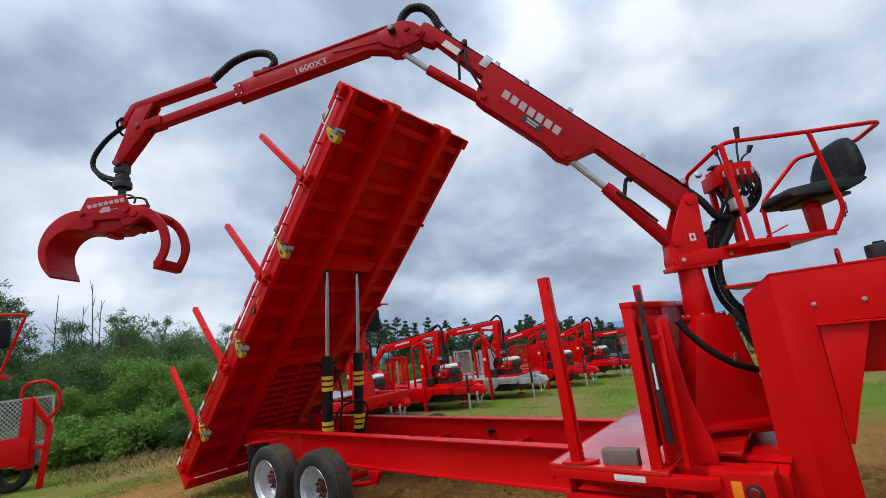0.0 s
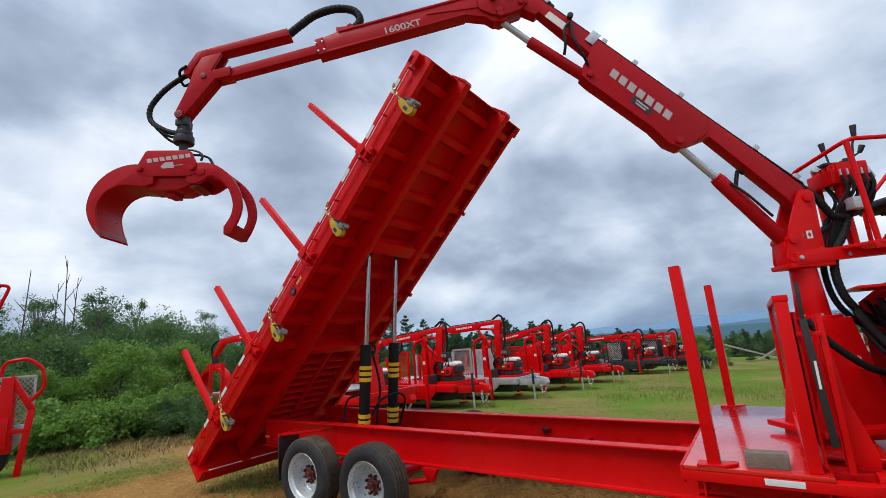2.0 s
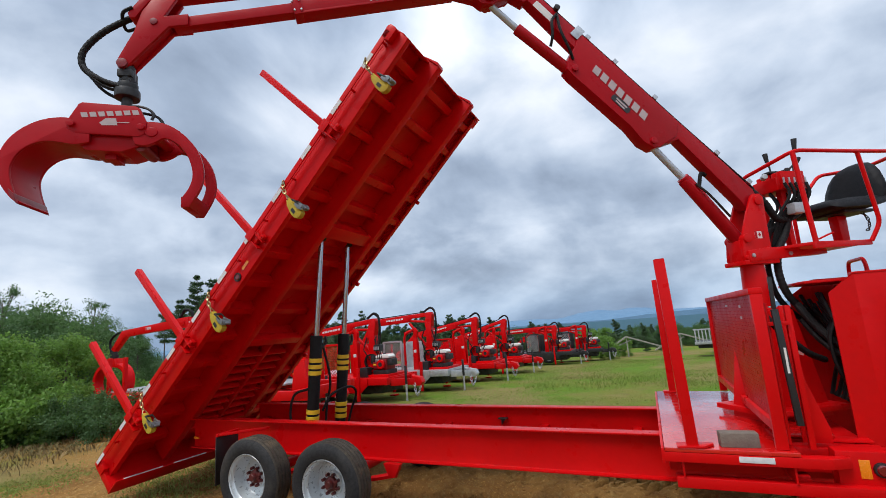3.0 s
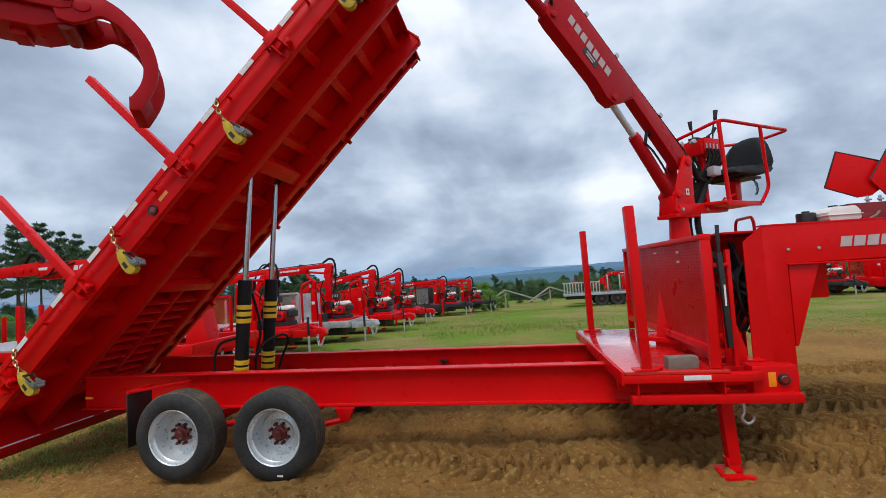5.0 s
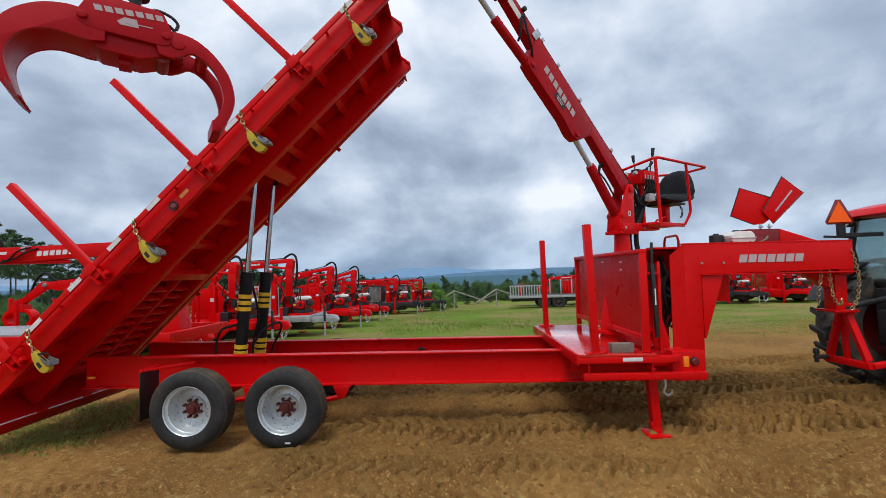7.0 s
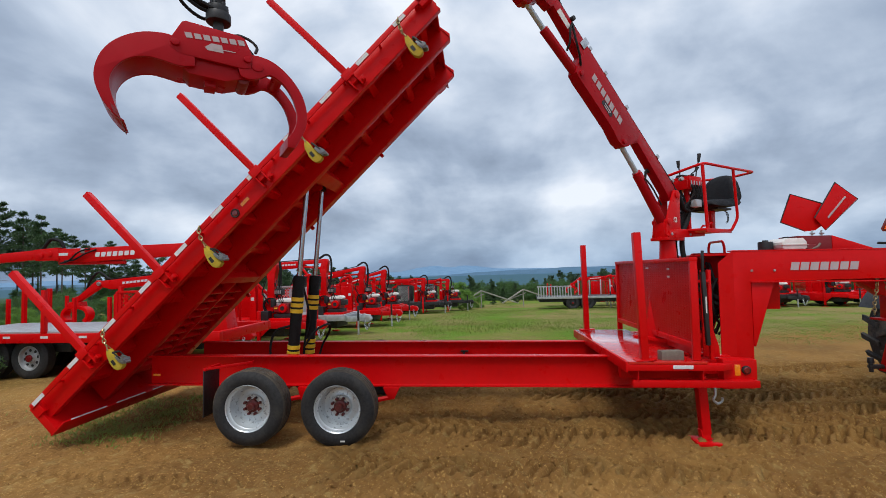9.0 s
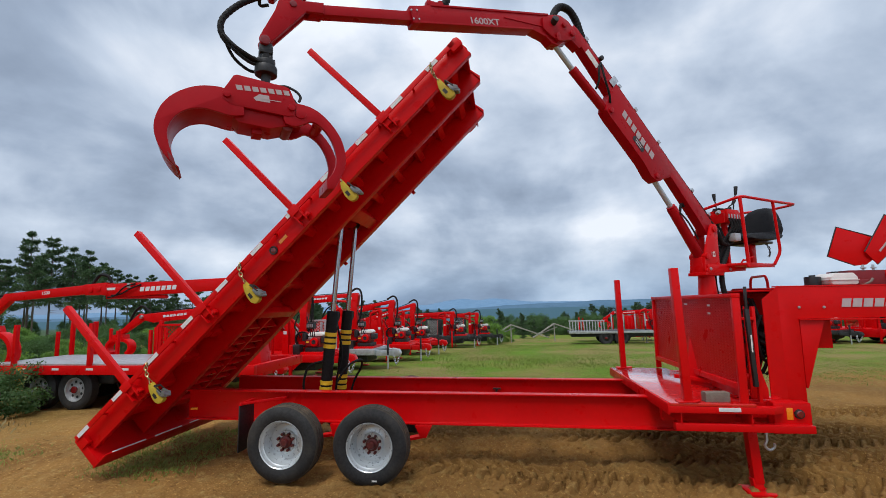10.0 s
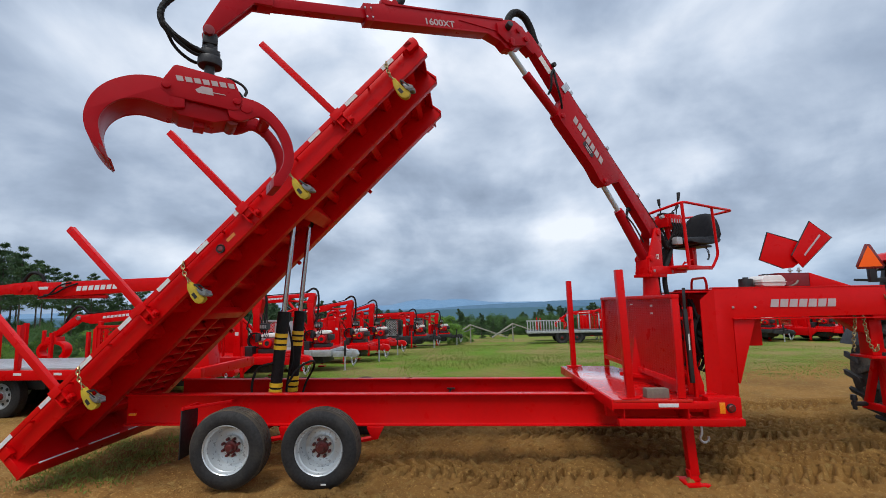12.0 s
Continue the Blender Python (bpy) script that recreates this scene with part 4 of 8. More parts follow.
# deck stakes in their pockets
deck_stakes = []
for i, u in enumerate((0.80, 1.95, 3.38, 4.74)):
    m = bed_pose @ pose(u, -0.115, 0.0)
    if not deck_stakes:
        st = thing("stake", "red square steel stake in a side pocket of the raised deck", "stake", m, "side stakes")
        part("post", box(-0.034, 0.034, -0.03, 0.03, 0.24, 1.533, 0.004), RED, st)
        part("pocket", merge(box(0.036, 0.05, -0.045, 0.024, 0.17, 0.37, 0.003), box(-0.05, -0.036, -0.045, 0.024, 0.17, 0.37, 0.003), box(-0.06, 0.06, -0.052, -0.045, 0.3, 0.39, 0.002)), RED, st)
        part("locking_pin", merge(box(0.05, 0.10, -0.04, 0.01, 0.19, 0.235, 0.004), rod((0.07, -0.05, 0.21), (0.07, 0.0, 0.21), 0.012)), RED, st)
        deck_stakes.append(st)
    else:
        copy_thing(deck_stakes[0], m)


# ratchet straps hooked over the rub rail by a short chain
def ratchet(m):
    r = thing("ratchet_strap", "yellow ratchet strap with steel ratchet hooked to the deck rail", "ratchet strap", m, "ratchet straps")
    loop = [(-0.105, 0.014), (-0.105, -0.018), (-0.06, -0.046), (0.02, -0.066), (0.08, -0.064), (0.112, -0.045), (0.122, -0.012), (0.112, 0.022), (0.075, 0.030), (0.0, 0.014)]
    part("webbing", prism(loop, -0.026, 0.026, 0.005), YELLOW, r, "yellow wound webbing")
    part("warning_label", box(0.0, 0.055, -0.0275, -0.0265, -0.045, -0.015, 0), BLACK, r)
    cheek = [(0.0, 0.020), (0.06, 0.020), (0.10, 0.040), (0.11, 0.062), (0.085, 0.080), (0.04, 0.070), (0.0, 0.045)]
    ratch = part("ratchet", merge(prism(cheek, -0.038, -0.033, 0.002), prism(cheek, 0.033, 0.038, 0.002), rod((0.07, -0.046, 0.062), (0.07, 0.046, 0.062), 0.020, sides=14), rod((0.10, -0.03, 0.066), (0.10, 0.03, 0.066), 0.016, sides=12)), RATCH, r, "zinc-plated ratchet")
    part("handle", merge(prism([(-0.05, 0.030), (0.06, 0.052), (0.055, 0.066), (-0.05, 0.044)], -0.040, -0.036, 0.002), prism([(-0.05, 0.030), (0.06, 0.052), (0.055, 0.066), (-0.05, 0.044)], 0.036, 0.040, 0.002), box(-0.055, -0.035, -0.040, 0.040, 0.028, 0.042, 0.003)), STEELDARK, ratch)
    part("hook", tube([(-0.10, -0.028, 0.0), (-0.10, 0.028, 0.0), (-0.165, 0.004, 0.004), (-0.10, -0.028, 0.0)], 0.006, 6, False), BRASS, r)
    part("chain", chain([(-0.155, -0.002, 0.0), (-0.205, -0.002, 0.012), (-0.26, 0.0, 0.035), (-0.30, 0.012, 0.062), (-0.31, 0.035, 0.075)], 0.0060, 0.046), BRASS, r, "gold-passivated chain")
    return r


straps = []
for u in (1.0, 2.44, 3.90, 5.35):
    # hanging down, at the deck's tilt, with the hook towards the rail
    m = bed_pose @ pose(u + 0.05, -0.185, 0.04, 0, 0, 0) @ pose(0.0, 0, 0.0, 0, 44.3 + 50, 0) @ Matrix.Diagonal((1.05, 1.05, 1.05, 1))
    if not straps:
        straps.append(ratchet(m))
    else:
        copy_thing(straps[0], m)

# ---------------------------------------------------------------- lifting rams
rams = []
for y in (0.70, 1.22):
    foot, top = Vector((0.13, y, 0.52)), Vector((0.355, y, 2.86))
    d = (top - foot).normalized()
    L = (top - foot).length
    m = Matrix.Translation(foot) @ d.to_track_quat("Z", "Y").to_matrix().to_4x4()
    if rams:
        copy_thing(rams[0], m)
        continue
    ram = thing("hydraulic_ram", "chrome lift ram in a black sleeve with yellow bands", "hydraulic ram", m, "lift rams")
    part("sleeve", merge(rod((0, 0, 0.05), (0, 0, 1.19), 0.063, 0.070, 24, 0.006)), HOSE, ram, "black fabric sleeve")
    part("rod", rod((0, 0, 1.15), (0, 0, L - 0.02), 0.029, sides=24), CHROME, ram, "bright chrome rod")
    part("rod_eye", rod((0, -0.04, L - 0.01), (0, 0.04, L - 0.01), 0.05, sides=20, bevel=0.004), STEELDARK, ram)
    part("foot_eye", rod((0, -0.05, 0.02), (0, 0.05, 0.02), 0.06, sides=20, bevel=0.004), STEELDARK, ram)
    for z in (0.21, 0.28, 0.35, 0.775, 0.845, 0.915):
        part("yellow_band", lathe([(0.062, -0.024), (0.0735, -0.022), (0.0735, 0.022), (0.062, 0.024)], 24, True), BAND, ram).matrix_basis = Matrix.Translation((0, 0, z)) @ Matrix.Rotation(radians(90), 4, "X")
    part("inlet", tube([(0.08, -0.02, 1.05), (0.13, -0.03, 1.10), (0.12, -0.03, 1.18)], 0.014, 8), STEELDARK, ram)
    rams.append(ram)
for pts in ([(0.30, 0.70, 0.88), (0.42, 0.72, 1.05), (0.50, 0.95, 1.10), (0.46, 1.12, 1.00), (0.34, 1.18, 0.80), (0.30, 1.15, 0.62)],
            [(0.24, 0.80, 1.62), (0.30, 0.85, 1.2), (0.24, 0.85, 0.9), (0.22, 0.84, 0.6)],
            [(0.14, 0.66, 1.12), (-0.02, 0.61, 1.06), (-0.08, 0.61, 0.84), (-0.02, 0.62, 0.66), (0.10, 0.64, 0.58)]):
    h = part("hydraulic_hose", tube(pts, 0.014, 8), HOSE)
    tagged(h, "black hydraulic hose looped between the lift rams", "hose", "ram hoses")


# ---------------------------------------------------------------- log loader crane
# local x runs outward along the boom, y towards the viewer's side, z up
CR = radians(180 + 34.2)
crane_pose = Matrix.Translation((4.75, 0.99, 0)) @ Matrix.Rotation(CR, 4, "Z")
crane = thing("log_loader", "red hydraulic log loader crane with folding boom over the raised deck", "loader crane", crane_pose)
BY = -0.025


def slab(points, half, bevel=0.006, y=BY):
    return prism(points, y - half, y + half, bevel)


# tapered base, mast column, slewing head with two ears
MX = 0.16
part("mast_base", merge(prism([(MX - 0.30, 0.80), (MX + 0.32, 0.80), (MX + 0.125, 1.62), (MX - 0.125, 1.62)], BY - 0.15, BY + 0.15, 0.008)), RED, crane)
part("base_plate", box(MX - 0.34, MX + 0.34, BY - 0.28, BY + 0.26, 0.86, 0.90, 0.005), RED, crane)
part("mast", rod((MX + 0.02, BY, 1.60), (MX + 0.02, BY, 2.06), 0.108, 0.080, sides=36, bevel=0.006), RED, crane)
part("mast_collar", rod((MX, BY, 1.615), (MX, BY, 1.64), 0.15, sides=36, bevel=0.004), RED, crane)
for a in range(0, 360, 45):
    c, s = math.cos(radians(a + 20)), math.sin(radians(a + 20))
    part("collar_bolt", bolt((MX + 0.137 * c, BY + 0.137 * s, 1.64), (MX + 0.137 * c, BY + 0.137 * s, 1.655), 0.012), ZINC, crane)
for y in (BY + 0.078, BY - 0.078):
    ear = [(0.05, 2.02), (0.31, 2.02), (0.325, 2.07), (0.31, 2.16), (0.29, 2.25), (0.23, 2.39), (0.155, 2.55), (0.125, 2.585), (0.06, 2.585), (0.03, 2.555), (0.045, 2.30)]
    part("mast_ear", prism(ear, y - 0.012, y + 0.012, 0.004), RED, crane)
part("slew_block", box(0.03, 0.32, BY - 0.065, BY + 0.065, 2.02, 2.20, 0.008), RED, crane)
part("slew_plate", prism([(0.01, BY - 0.11), (0.335, BY - 0.11), (0.335, BY + 0.105), (0.01, BY + 0.105)], 1.995, 2.03, 0.004, "z"), RED, crane)
for x, z, r in ((0.09, 2.525, 0.040), (0.265, 2.21, 0.038), (0.295, 2.05, 0.02), (0.08, 2.12, 0.018)):
    part("pivot_pin", rod((x, BY - 0.105, z), (x, BY + 0.105, z), r, sides=18, bevel=0.005), RED, crane)
FY = BY + 0.0905
flag = part("flag_sticker", box(0.095, 0.185, FY, FY + 0.001, 2.205, 2.265, 0), WHITE, crane, "small red and white flag sticker")
part("flag_bar", box(0.095, 0.117, FY + 0.0012, FY + 0.0018, 2.205, 2.265, 0), CRANERED, flag)
part("flag_bar", box(0.163, 0.185, FY + 0.0012, FY + 0.0018, 2.205, 2.265, 0), CRANERED, flag)
part("flag_leaf", prism([(0.14, 2.215), (0.153, 2.235), (0.14, 2.256), (0.127, 2.235)], FY + 0.0012, FY + 0.0018, 0), CRANERED, flag)

# main boom
main = [(0.04, 2.53), (0.06, 2.475), (0.17, 2.46), (0.21, 2.535), (0.70, 3.085), (0.88, 3.03), (0.94, 3.02), (1.02, 3.07), (1.12, 3.21), (1.46, 3.545), (1.56, 3.64), (1.61, 3.70), (1.60, 3.77), (1.53, 3.90), (1.90, 4.325), (1.93, 4.30), (2.08, 4.39),
        (2.06, 4.47), (1.985, 4.54), (1.94, 4.515), (1.52, 4.10), (0.314, 2.885), (0.075, 2.635)]
part("main_boom", slab(main, 0.052, 0.007), CRANERED, crane)
doubler = [(0.72, 3.11), (0.88, 3.02), (0.94, 3.008), (1.03, 3.06), (1.13, 3.20), (1.47, 3.535), (1.57, 3.63), (1.625, 3.70), (1.60, 3.79), (1.52, 3.91), (1.48, 4.045), (0.68, 3.235)]
part("boom_plate", slab(doubler, 0.060, 0.004), CRANERED, crane)
for x, z in ((1.56, 3.70), (0.945, 3.065)):
    part("boom_pin", rod((x, BY - 0.075, z), (x, BY + 0.080, z), 0.028, sides=16, bevel=0.004), CRANERED, crane)
# maker's mark and serial stickers on the boom plate
ang = math.atan2(4.0 - 3.19, 1.42 - 0.66)
maker_mark(crane, Matrix.Translation((1.18, BY + 0.0625, 3.49)) @ Matrix.Rotation(-ang, 4, "Y") @ Matrix.Diagonal((0.95, 1, 1, 1)), 0.085, DECAL)
bg = part("dealer_badge", prism([(-0.09, -0.028), (0.09, -0.028), (0.10, 0.0), (0.09, 0.028), (0, 0.04), (-0.09, 0.028), (-0.10, 0.0)], -0.001, 0.001, 0), BLACK, crane, "small dark badge with pale bars")
bg.matrix_basis = Matrix.Translation((1.19, BY + 0.0625, 3.39)) @ Matrix.Rotation(-ang, 4, "Y")
for dz, w in ((0.012, 0.06), (-0.012, 0.05)):
    part("badge_bar", box(-w, w, 0.0012, 0.0018, dz - 0.007, dz + 0.007, 0), DECAL, bg)
st = part("warning_sticker", box(-0.10, 0.10, 0, 0.001, -0.032, 0.032, 0), WHITE, crane, "white warning sticker")
st.matrix_basis = Matrix.Translation((1.765, BY + 0.0532, 4.225)) @ Matrix.Rotation(-radians(46.5), 4, "Y")
# hose clips along the top of the boom, and the hoses they hold
for r in (0.10, 0.36, 0.86, 1.18, 1.40, 1.83):
    z = 2.60 + (r - 0.02) * (4.515 - 2.6) / 1.92 + 0.012
    clip = part("hose_clip", box(-0.022, 0.022, -0.050, 0.058, -0.01, 0.028, 0.003), ZINC, crane, "zinc hose clip")
    clip.matrix_basis = Matrix.Translation((r, BY, z + 0.006)) @ Matrix.Rotation(-radians(46), 4, "Y")
part("clip_plate", box(-0.04, 0.04, 0.003, 0.008, -0.075, 0.04, 0.002), ZINC, crane, "bent zinc plate with holes").matrix_basis = Matrix.Translation((1.475, BY + 0.056, 4.045)) @ Matrix.Rotation(-radians(46), 4, "Y")
for dy in (-0.036, -0.018, 0.0, 0.018, 0.036):
    part("boom_hose", tube([(0.05, BY + dy, 2.645), (0.62, BY + dy, 3.205), (1.3, BY + dy, 3.89), (1.86, BY + dy, 4.45)], 0.009, 6), HOSE, crane)
sleeve = part("elbow_hose", ribbed([(1.78, BY, 4.38), (1.85, BY, 4.50), (1.90, BY, 4.63), (1.98, BY, 4.725), (2.09, BY, 4.74), (2.17, BY, 4.68), (2.22, BY, 4.58)], 0.038), HOSE, crane, "thick black sleeved hose bundle")
part("line_hose", tube([(1.655, BY + 0.06, 4.20), (1.72, BY + 0.09, 4.11), (1.73, BY + 0.09, 3.98), (1.74, BY + 0.05, 3.90)], 0.012, 6), HOSE, crane)
part("line_hose", tube([(1.655, BY + 0.06, 4.20), (1.66, BY + 0.10, 4.02), (1.60, BY + 0.09, 3.86), (1.56, BY + 0.06, 3.78)], 0.012, 6), HOSE, crane)
part("hose_knob", rod((1.65, BY + 0.02, 4.25), (1.65, BY + 0.085, 4.25), 0.026, sides=10, bevel=0.006), BLACK, crane)

# lift ram under the main boom
part("lift_barrel", rod((0.265, BY, 2.21), (0.67, BY, 2.745), 0.054, sides=24, bevel=0.01), CRANERED, crane)
part("barrel_cap", rod((0.665, BY, 2.74), (0.685, BY, 2.763), 0.048, sides=20, bevel=0.004), CRANERED, crane)
part("lift_rod", rod((0.675, BY, 2.75), (0.945, BY, 3.065), 0.028, sides=20), POLISHED, crane, "polished ram rod")
part("barrel_pipe", tube([(0.36, BY + 0.07, 2.40), (0.52, BY + 0.08, 2.58), (0.62, BY + 0.06, 2.69)], 0.010, 6), STEELDARK, crane)
part("barrel_hose", tube([(0.56, BY, 2.60), (0.53, BY, 2.72), (0.50, BY, 2.80), (0.46, BY, 2.78)], 0.016, 7), HOSE, crane)
# stick ram
part("stick_barrel", rod((1.56, BY, 3.70), (2.0, BY, 4.085), 0.046, sides=24, bevel=0.008), CRANERED, crane)
part("stick_rod", rod((2.0, BY, 4.085), (2.23, BY, 4.31), 0.027, sides=18), POLISHED, crane, "polished ram rod")

# elbow and outer boom
elbow = [(2.00, 4.40), (2.06, 4.345), (2.13, 4.32), (2.20, 4.265), (2.29, 4.265), (2.35, 4.315), (2.52, 4.35), (3.74, 4.085), (3.77, 4.15), (3.74, 4.235), (3.60, 4.285), (2.42, 4.532), (2.30, 4.565), (2.19, 4.595), (2.10, 4.565), (2.02, 4.48)]
part("outer_boom", slab(elbow, 0.052, 0.007), CRANERED, crane)
part("boom_flange", slab([(2.32, 4.545), (3.60, 4.272), (3.603, 4.288), (2.32, 4.565)], 0.060, 0.002), CRANERED, crane)
part("boom_flange", slab([(2.52, 4.345), (3.72, 4.084), (3.723, 4.10), (2.52, 4.361)], 0.060, 0.002), CRANERED, crane)
for y in (BY + 0.066, BY - 0.066):
    part("elbow_plate", prism([(1.985, 4.42), (2.05, 4.35), (2.20, 4.30), (2.30, 4.32), (2.40, 4.38), (2.41, 4.49), (2.28, 4.55), (2.18, 4.575), (2.08, 4.54), (2.01, 4.47)], y - 0.010, y + 0.010, 0.004), CRANERED, crane)
part("boom_rib", slab([(2.40, 4.405), (2.85, 4.375), (2.85, 4.383), (2.40, 4.415)], 0.060, 0.002), CRANERED, crane)
for x, z, r in ((2.045, 4.415, 0.030), (2.235, 4.345, 0.028), (2.145, 4.48, 0.027), (2.23, 4.31, 0.026)):
    part("elbow_pin", rod((x, BY - 0.09, z), (x, BY + 0.095, z), r, sides=16, bevel=0.004), CRANERED, crane)
part("cable_gland", rod((2.275, BY + 0.06, 4.47), (2.285, BY + 0.13, 4.485), 0.034, sides=12, bevel=0.006), BLACK, crane)
oa = math.atan2(4.285 - 4.532, 3.60 - 2.42)
lettering("model_number", "1600XT", 0.082, crane, Matrix.Translation((3.06, BY + 0.0535, 4.279)) @ Matrix.Rotation(-oa, 4, "Y") @ Matrix.Rotation(math.pi, 4, "Z") @ Matrix.Rotation(radians(90), 4, "X"), DECAL, 0.001, 1.22)
# telescopic inner boom
part("boom_collar", slab([(3.70, 4.088), (3.765, 4.072), (3.80, 4.215), (3.73, 4.235)], 0.060, 0.004), CRANERED, crane)
for x, z in ((3.715, 4.115), (3.765, 4.105), (3.735, 4.19), (3.785, 4.178)):
    part("collar_screw", bolt((x, BY + 0.058, z), (x, BY + 0.068, z), 0.009), ZINC, crane)
part("inner_boom", slab([(3.70, 4.115), (4.60, 3.925), (4.62, 4.00), (3.72, 4.195)], 0.042, 0.006), CRANERED, crane)
# jib end: bent plates down to the rotator, with the hose box above
jib = [(4.50, 3.945), (4.625, 3.925), (4.875, 3.61), (4.90, 3.59), (4.935, 3.60), (4.945, 3.64), (4.925, 3.69), (4.845, 3.87), (4.80, 4.03), (4.74, 4.13), (4.57, 4.165), (4.66, 4.0), (4.50, 4.03)]
for y in (BY + 0.046, BY - 0.046):
    part("jib_plate", prism(jib, y - 0.014, y + 0.014, 0.004), CRANERED, crane)
part("jib_core", slab([(4.63, 3.94), (4.86, 3.645), (4.90, 3.66), (4.79, 4.03), (4.72, 4.12)], 0.034, 0.004), CRANERED, crane)
part("hose_box", slab([(4.005, 4.285), (4.56, 4.175), (4.76, 4.12), (4.845, 3.985), (4.88, 3.985), (4.895, 4.02), (4.79, 4.185), (4.74, 4.205), (4.03, 4.352)], 0.054, 0.008), CRANERED, crane)
part("jib_pin", rod((4.72, BY - 0.07, 3.955), (4.72, BY + 0.07, 3.955), 0.026, sides=8, bevel=0.003), CAST, crane)
part("tip_pin", rod((4.905, BY - 0.075, 3.625), (4.905, BY + 0.075, 3.625), 0.034, sides=16, bevel=0.004), CAST, crane)
part("slack_hose", ribbed([(4.04, BY, 4.32), (3.93, BY, 4.41), (3.80, BY, 4.50), (3.62, BY, 4.545), (3.47, BY, 4.51), (3.42, BY, 4.41), (3.50, BY, 4.315)], 0.034), HOSE, crane, "thick black sleeved hose loop")
part("hose_fitting", merge(rod((3.50, BY - 0.04, 4.33), (3.50, BY + 0.04, 4.33), 0.03, sides=12), box(3.50, 3.62, BY - 0.03, BY + 0.03, 4.30, 4.345, 0.004)), CRANERED, crane)
part("grapple_hose", ribbed([(4.84, BY, 4.04), (4.95, BY, 3.98), (5.08, BY, 3.88), (5.18, BY, 3.74), (5.17, BY, 3.62), (5.06, BY, 3.53), (4.95, BY, 3.49)], 0.022), HOSE, crane, "thick black hose to the grapple")
part("hose_tie", tube([(4.86, BY + 0.06, 4.06), (4.93, BY + 0.04, 4.02), (4.94, BY - 0.04, 3.95), (4.88, BY - 0.05, 3.97)], 0.012, 6), HOSE, crane)
for k, (dy, sag) in enumerate(((0.05, 0.0), (0.02, -0.03), (-0.03, 0.02), (-0.06, -0.05))):
    part("thin_hose", tube([(5.17, BY + dy * 0.3, 3.63), (5.10, BY + dy, 3.545 + sag * 0.6), (5.0, BY + dy, 3.49 + sag), (4.92, BY + dy, 3.46 + sag * 0.4)], 0.011, 6), HOSE, crane)

# ---------------------------------------------------------------- grapple hanging from the rotator
def curved(points, steps=3):
    """An outline rounded through its points."""
    return [(q.x, q.z) for q in smooth_path([(a, 0.0, b) for a, b in points], steps)]


grapple = thing("grapple", "red log grapple with a wide claw hanging open from the rotator", "grapple", crane_pose @ Matrix.Translation((0.01, -0.02, 0.3865)) @ Matrix.Diagonal((1, 1, 0.8756, 1)))
part("rotator", merge(rod((4.885, 0, 3.70), (4.88, 0, 3.55), 0.045, sides=20, bevel=0.005), box(4.84, 4.93, -0.05, 0.05, 3.60, 3.66, 0.006), rod((4.88, 0, 3.555), (4.88, 0, 3.50), 0.062, sides=24, bevel=0.006), rod((4.88, 0, 3.50), (4.88, 0, 3.43), 0.076, sides=28, bevel=0.008), rod((4.88, 0, 3.43), (4.885, 0, 3.28), 0.032, sides=16)), STEELDARK, grapple, "black rotator")
for k in range(6):
    a = radians(60 * k)
    part("rotator_bolt", bolt((4.88 + 0.05 * math.cos(a), 0.05 * math.sin(a), 3.55), (4.88 + 0.05 * math.cos(a), 0.05 * math.sin(a), 3.575), 0.011), STEELDARK, grapple)
side_plate = [(4.69, 3.155), (4.70, 3.06), (4.74, 3.045), (5.10, 3.07), (5.155, 3.11), (5.15, 3.17), (5.09, 3.30), (5.07, 3.312), (4.76, 3.285), (4.735, 3.27)]
for y in (0.135, -0.135):
    part("body_plate", prism(side_plate, y - 0.012, y + 0.012, 0.004), CRANERED, grapple)
part("body_core", prism([(4.72, 3.08), (4.72, 2.99), (4.85, 2.94), (5.05, 2.955), (5.12, 3.02), (5.10, 3.16), (5.05, 3.24), (4.78, 3.24)], -0.115, 0.115, 0.006), CRANERED, grapple)
part("stop_block", box(4.90, 4.965, -0.06, 0.06, 2.905, 2.955, 0.004), CRANERED, grapple)
for x, z in ((5.125, 3.14), (4.72, 3.115)):
    part("claw_pin", rod((x, -0.165, z), (x, 0.165, z), 0.024, sides=16, bevel=0.004), CRANERED, grapple)
maker_mark(grapple, Matrix.Translation((4.905, 0.148, 3.222)) @ Matrix.Rotation(radians(4), 4, "Y"), 0.045, DECAL)
part("mark_badge", merge(prism([(4.86, 3.13), (4.95, 3.13), (4.965, 3.15), (4.93, 3.185), (4.87, 3.185)], 0.1475, 0.1485, 0), box(4.79, 4.93, 0.149, 0.1495, 3.148, 3.154, 0)), DECAL, grapple)
# wide closed claw
outer = [(5.02, 3.12), (5.13, 3.185), (5.22, 3.19), (5.32, 3.16), (5.42, 3.085), (5.485, 2.985), (5.515, 2.87), (5.51, 2.77), (5.475, 2.67), (5.425, 2.59), (5.385, 2.55)]
inner = [(5.405, 2.615), (5.43, 2.70), (5.445, 2.79), (5.435, 2.86), (5.40, 2.93), (5.34, 2.985), (5.26, 3.01), (5.18, 3.00), (5.10, 2.985), (5.02, 3.0)]
outer, inner = curved(outer), curved(inner)
for y in (0.135, -0.135):
    part("claw_cheek", prism(outer + inner, y - 0.010, y + 0.010, 0.003), CRANERED, grapple)


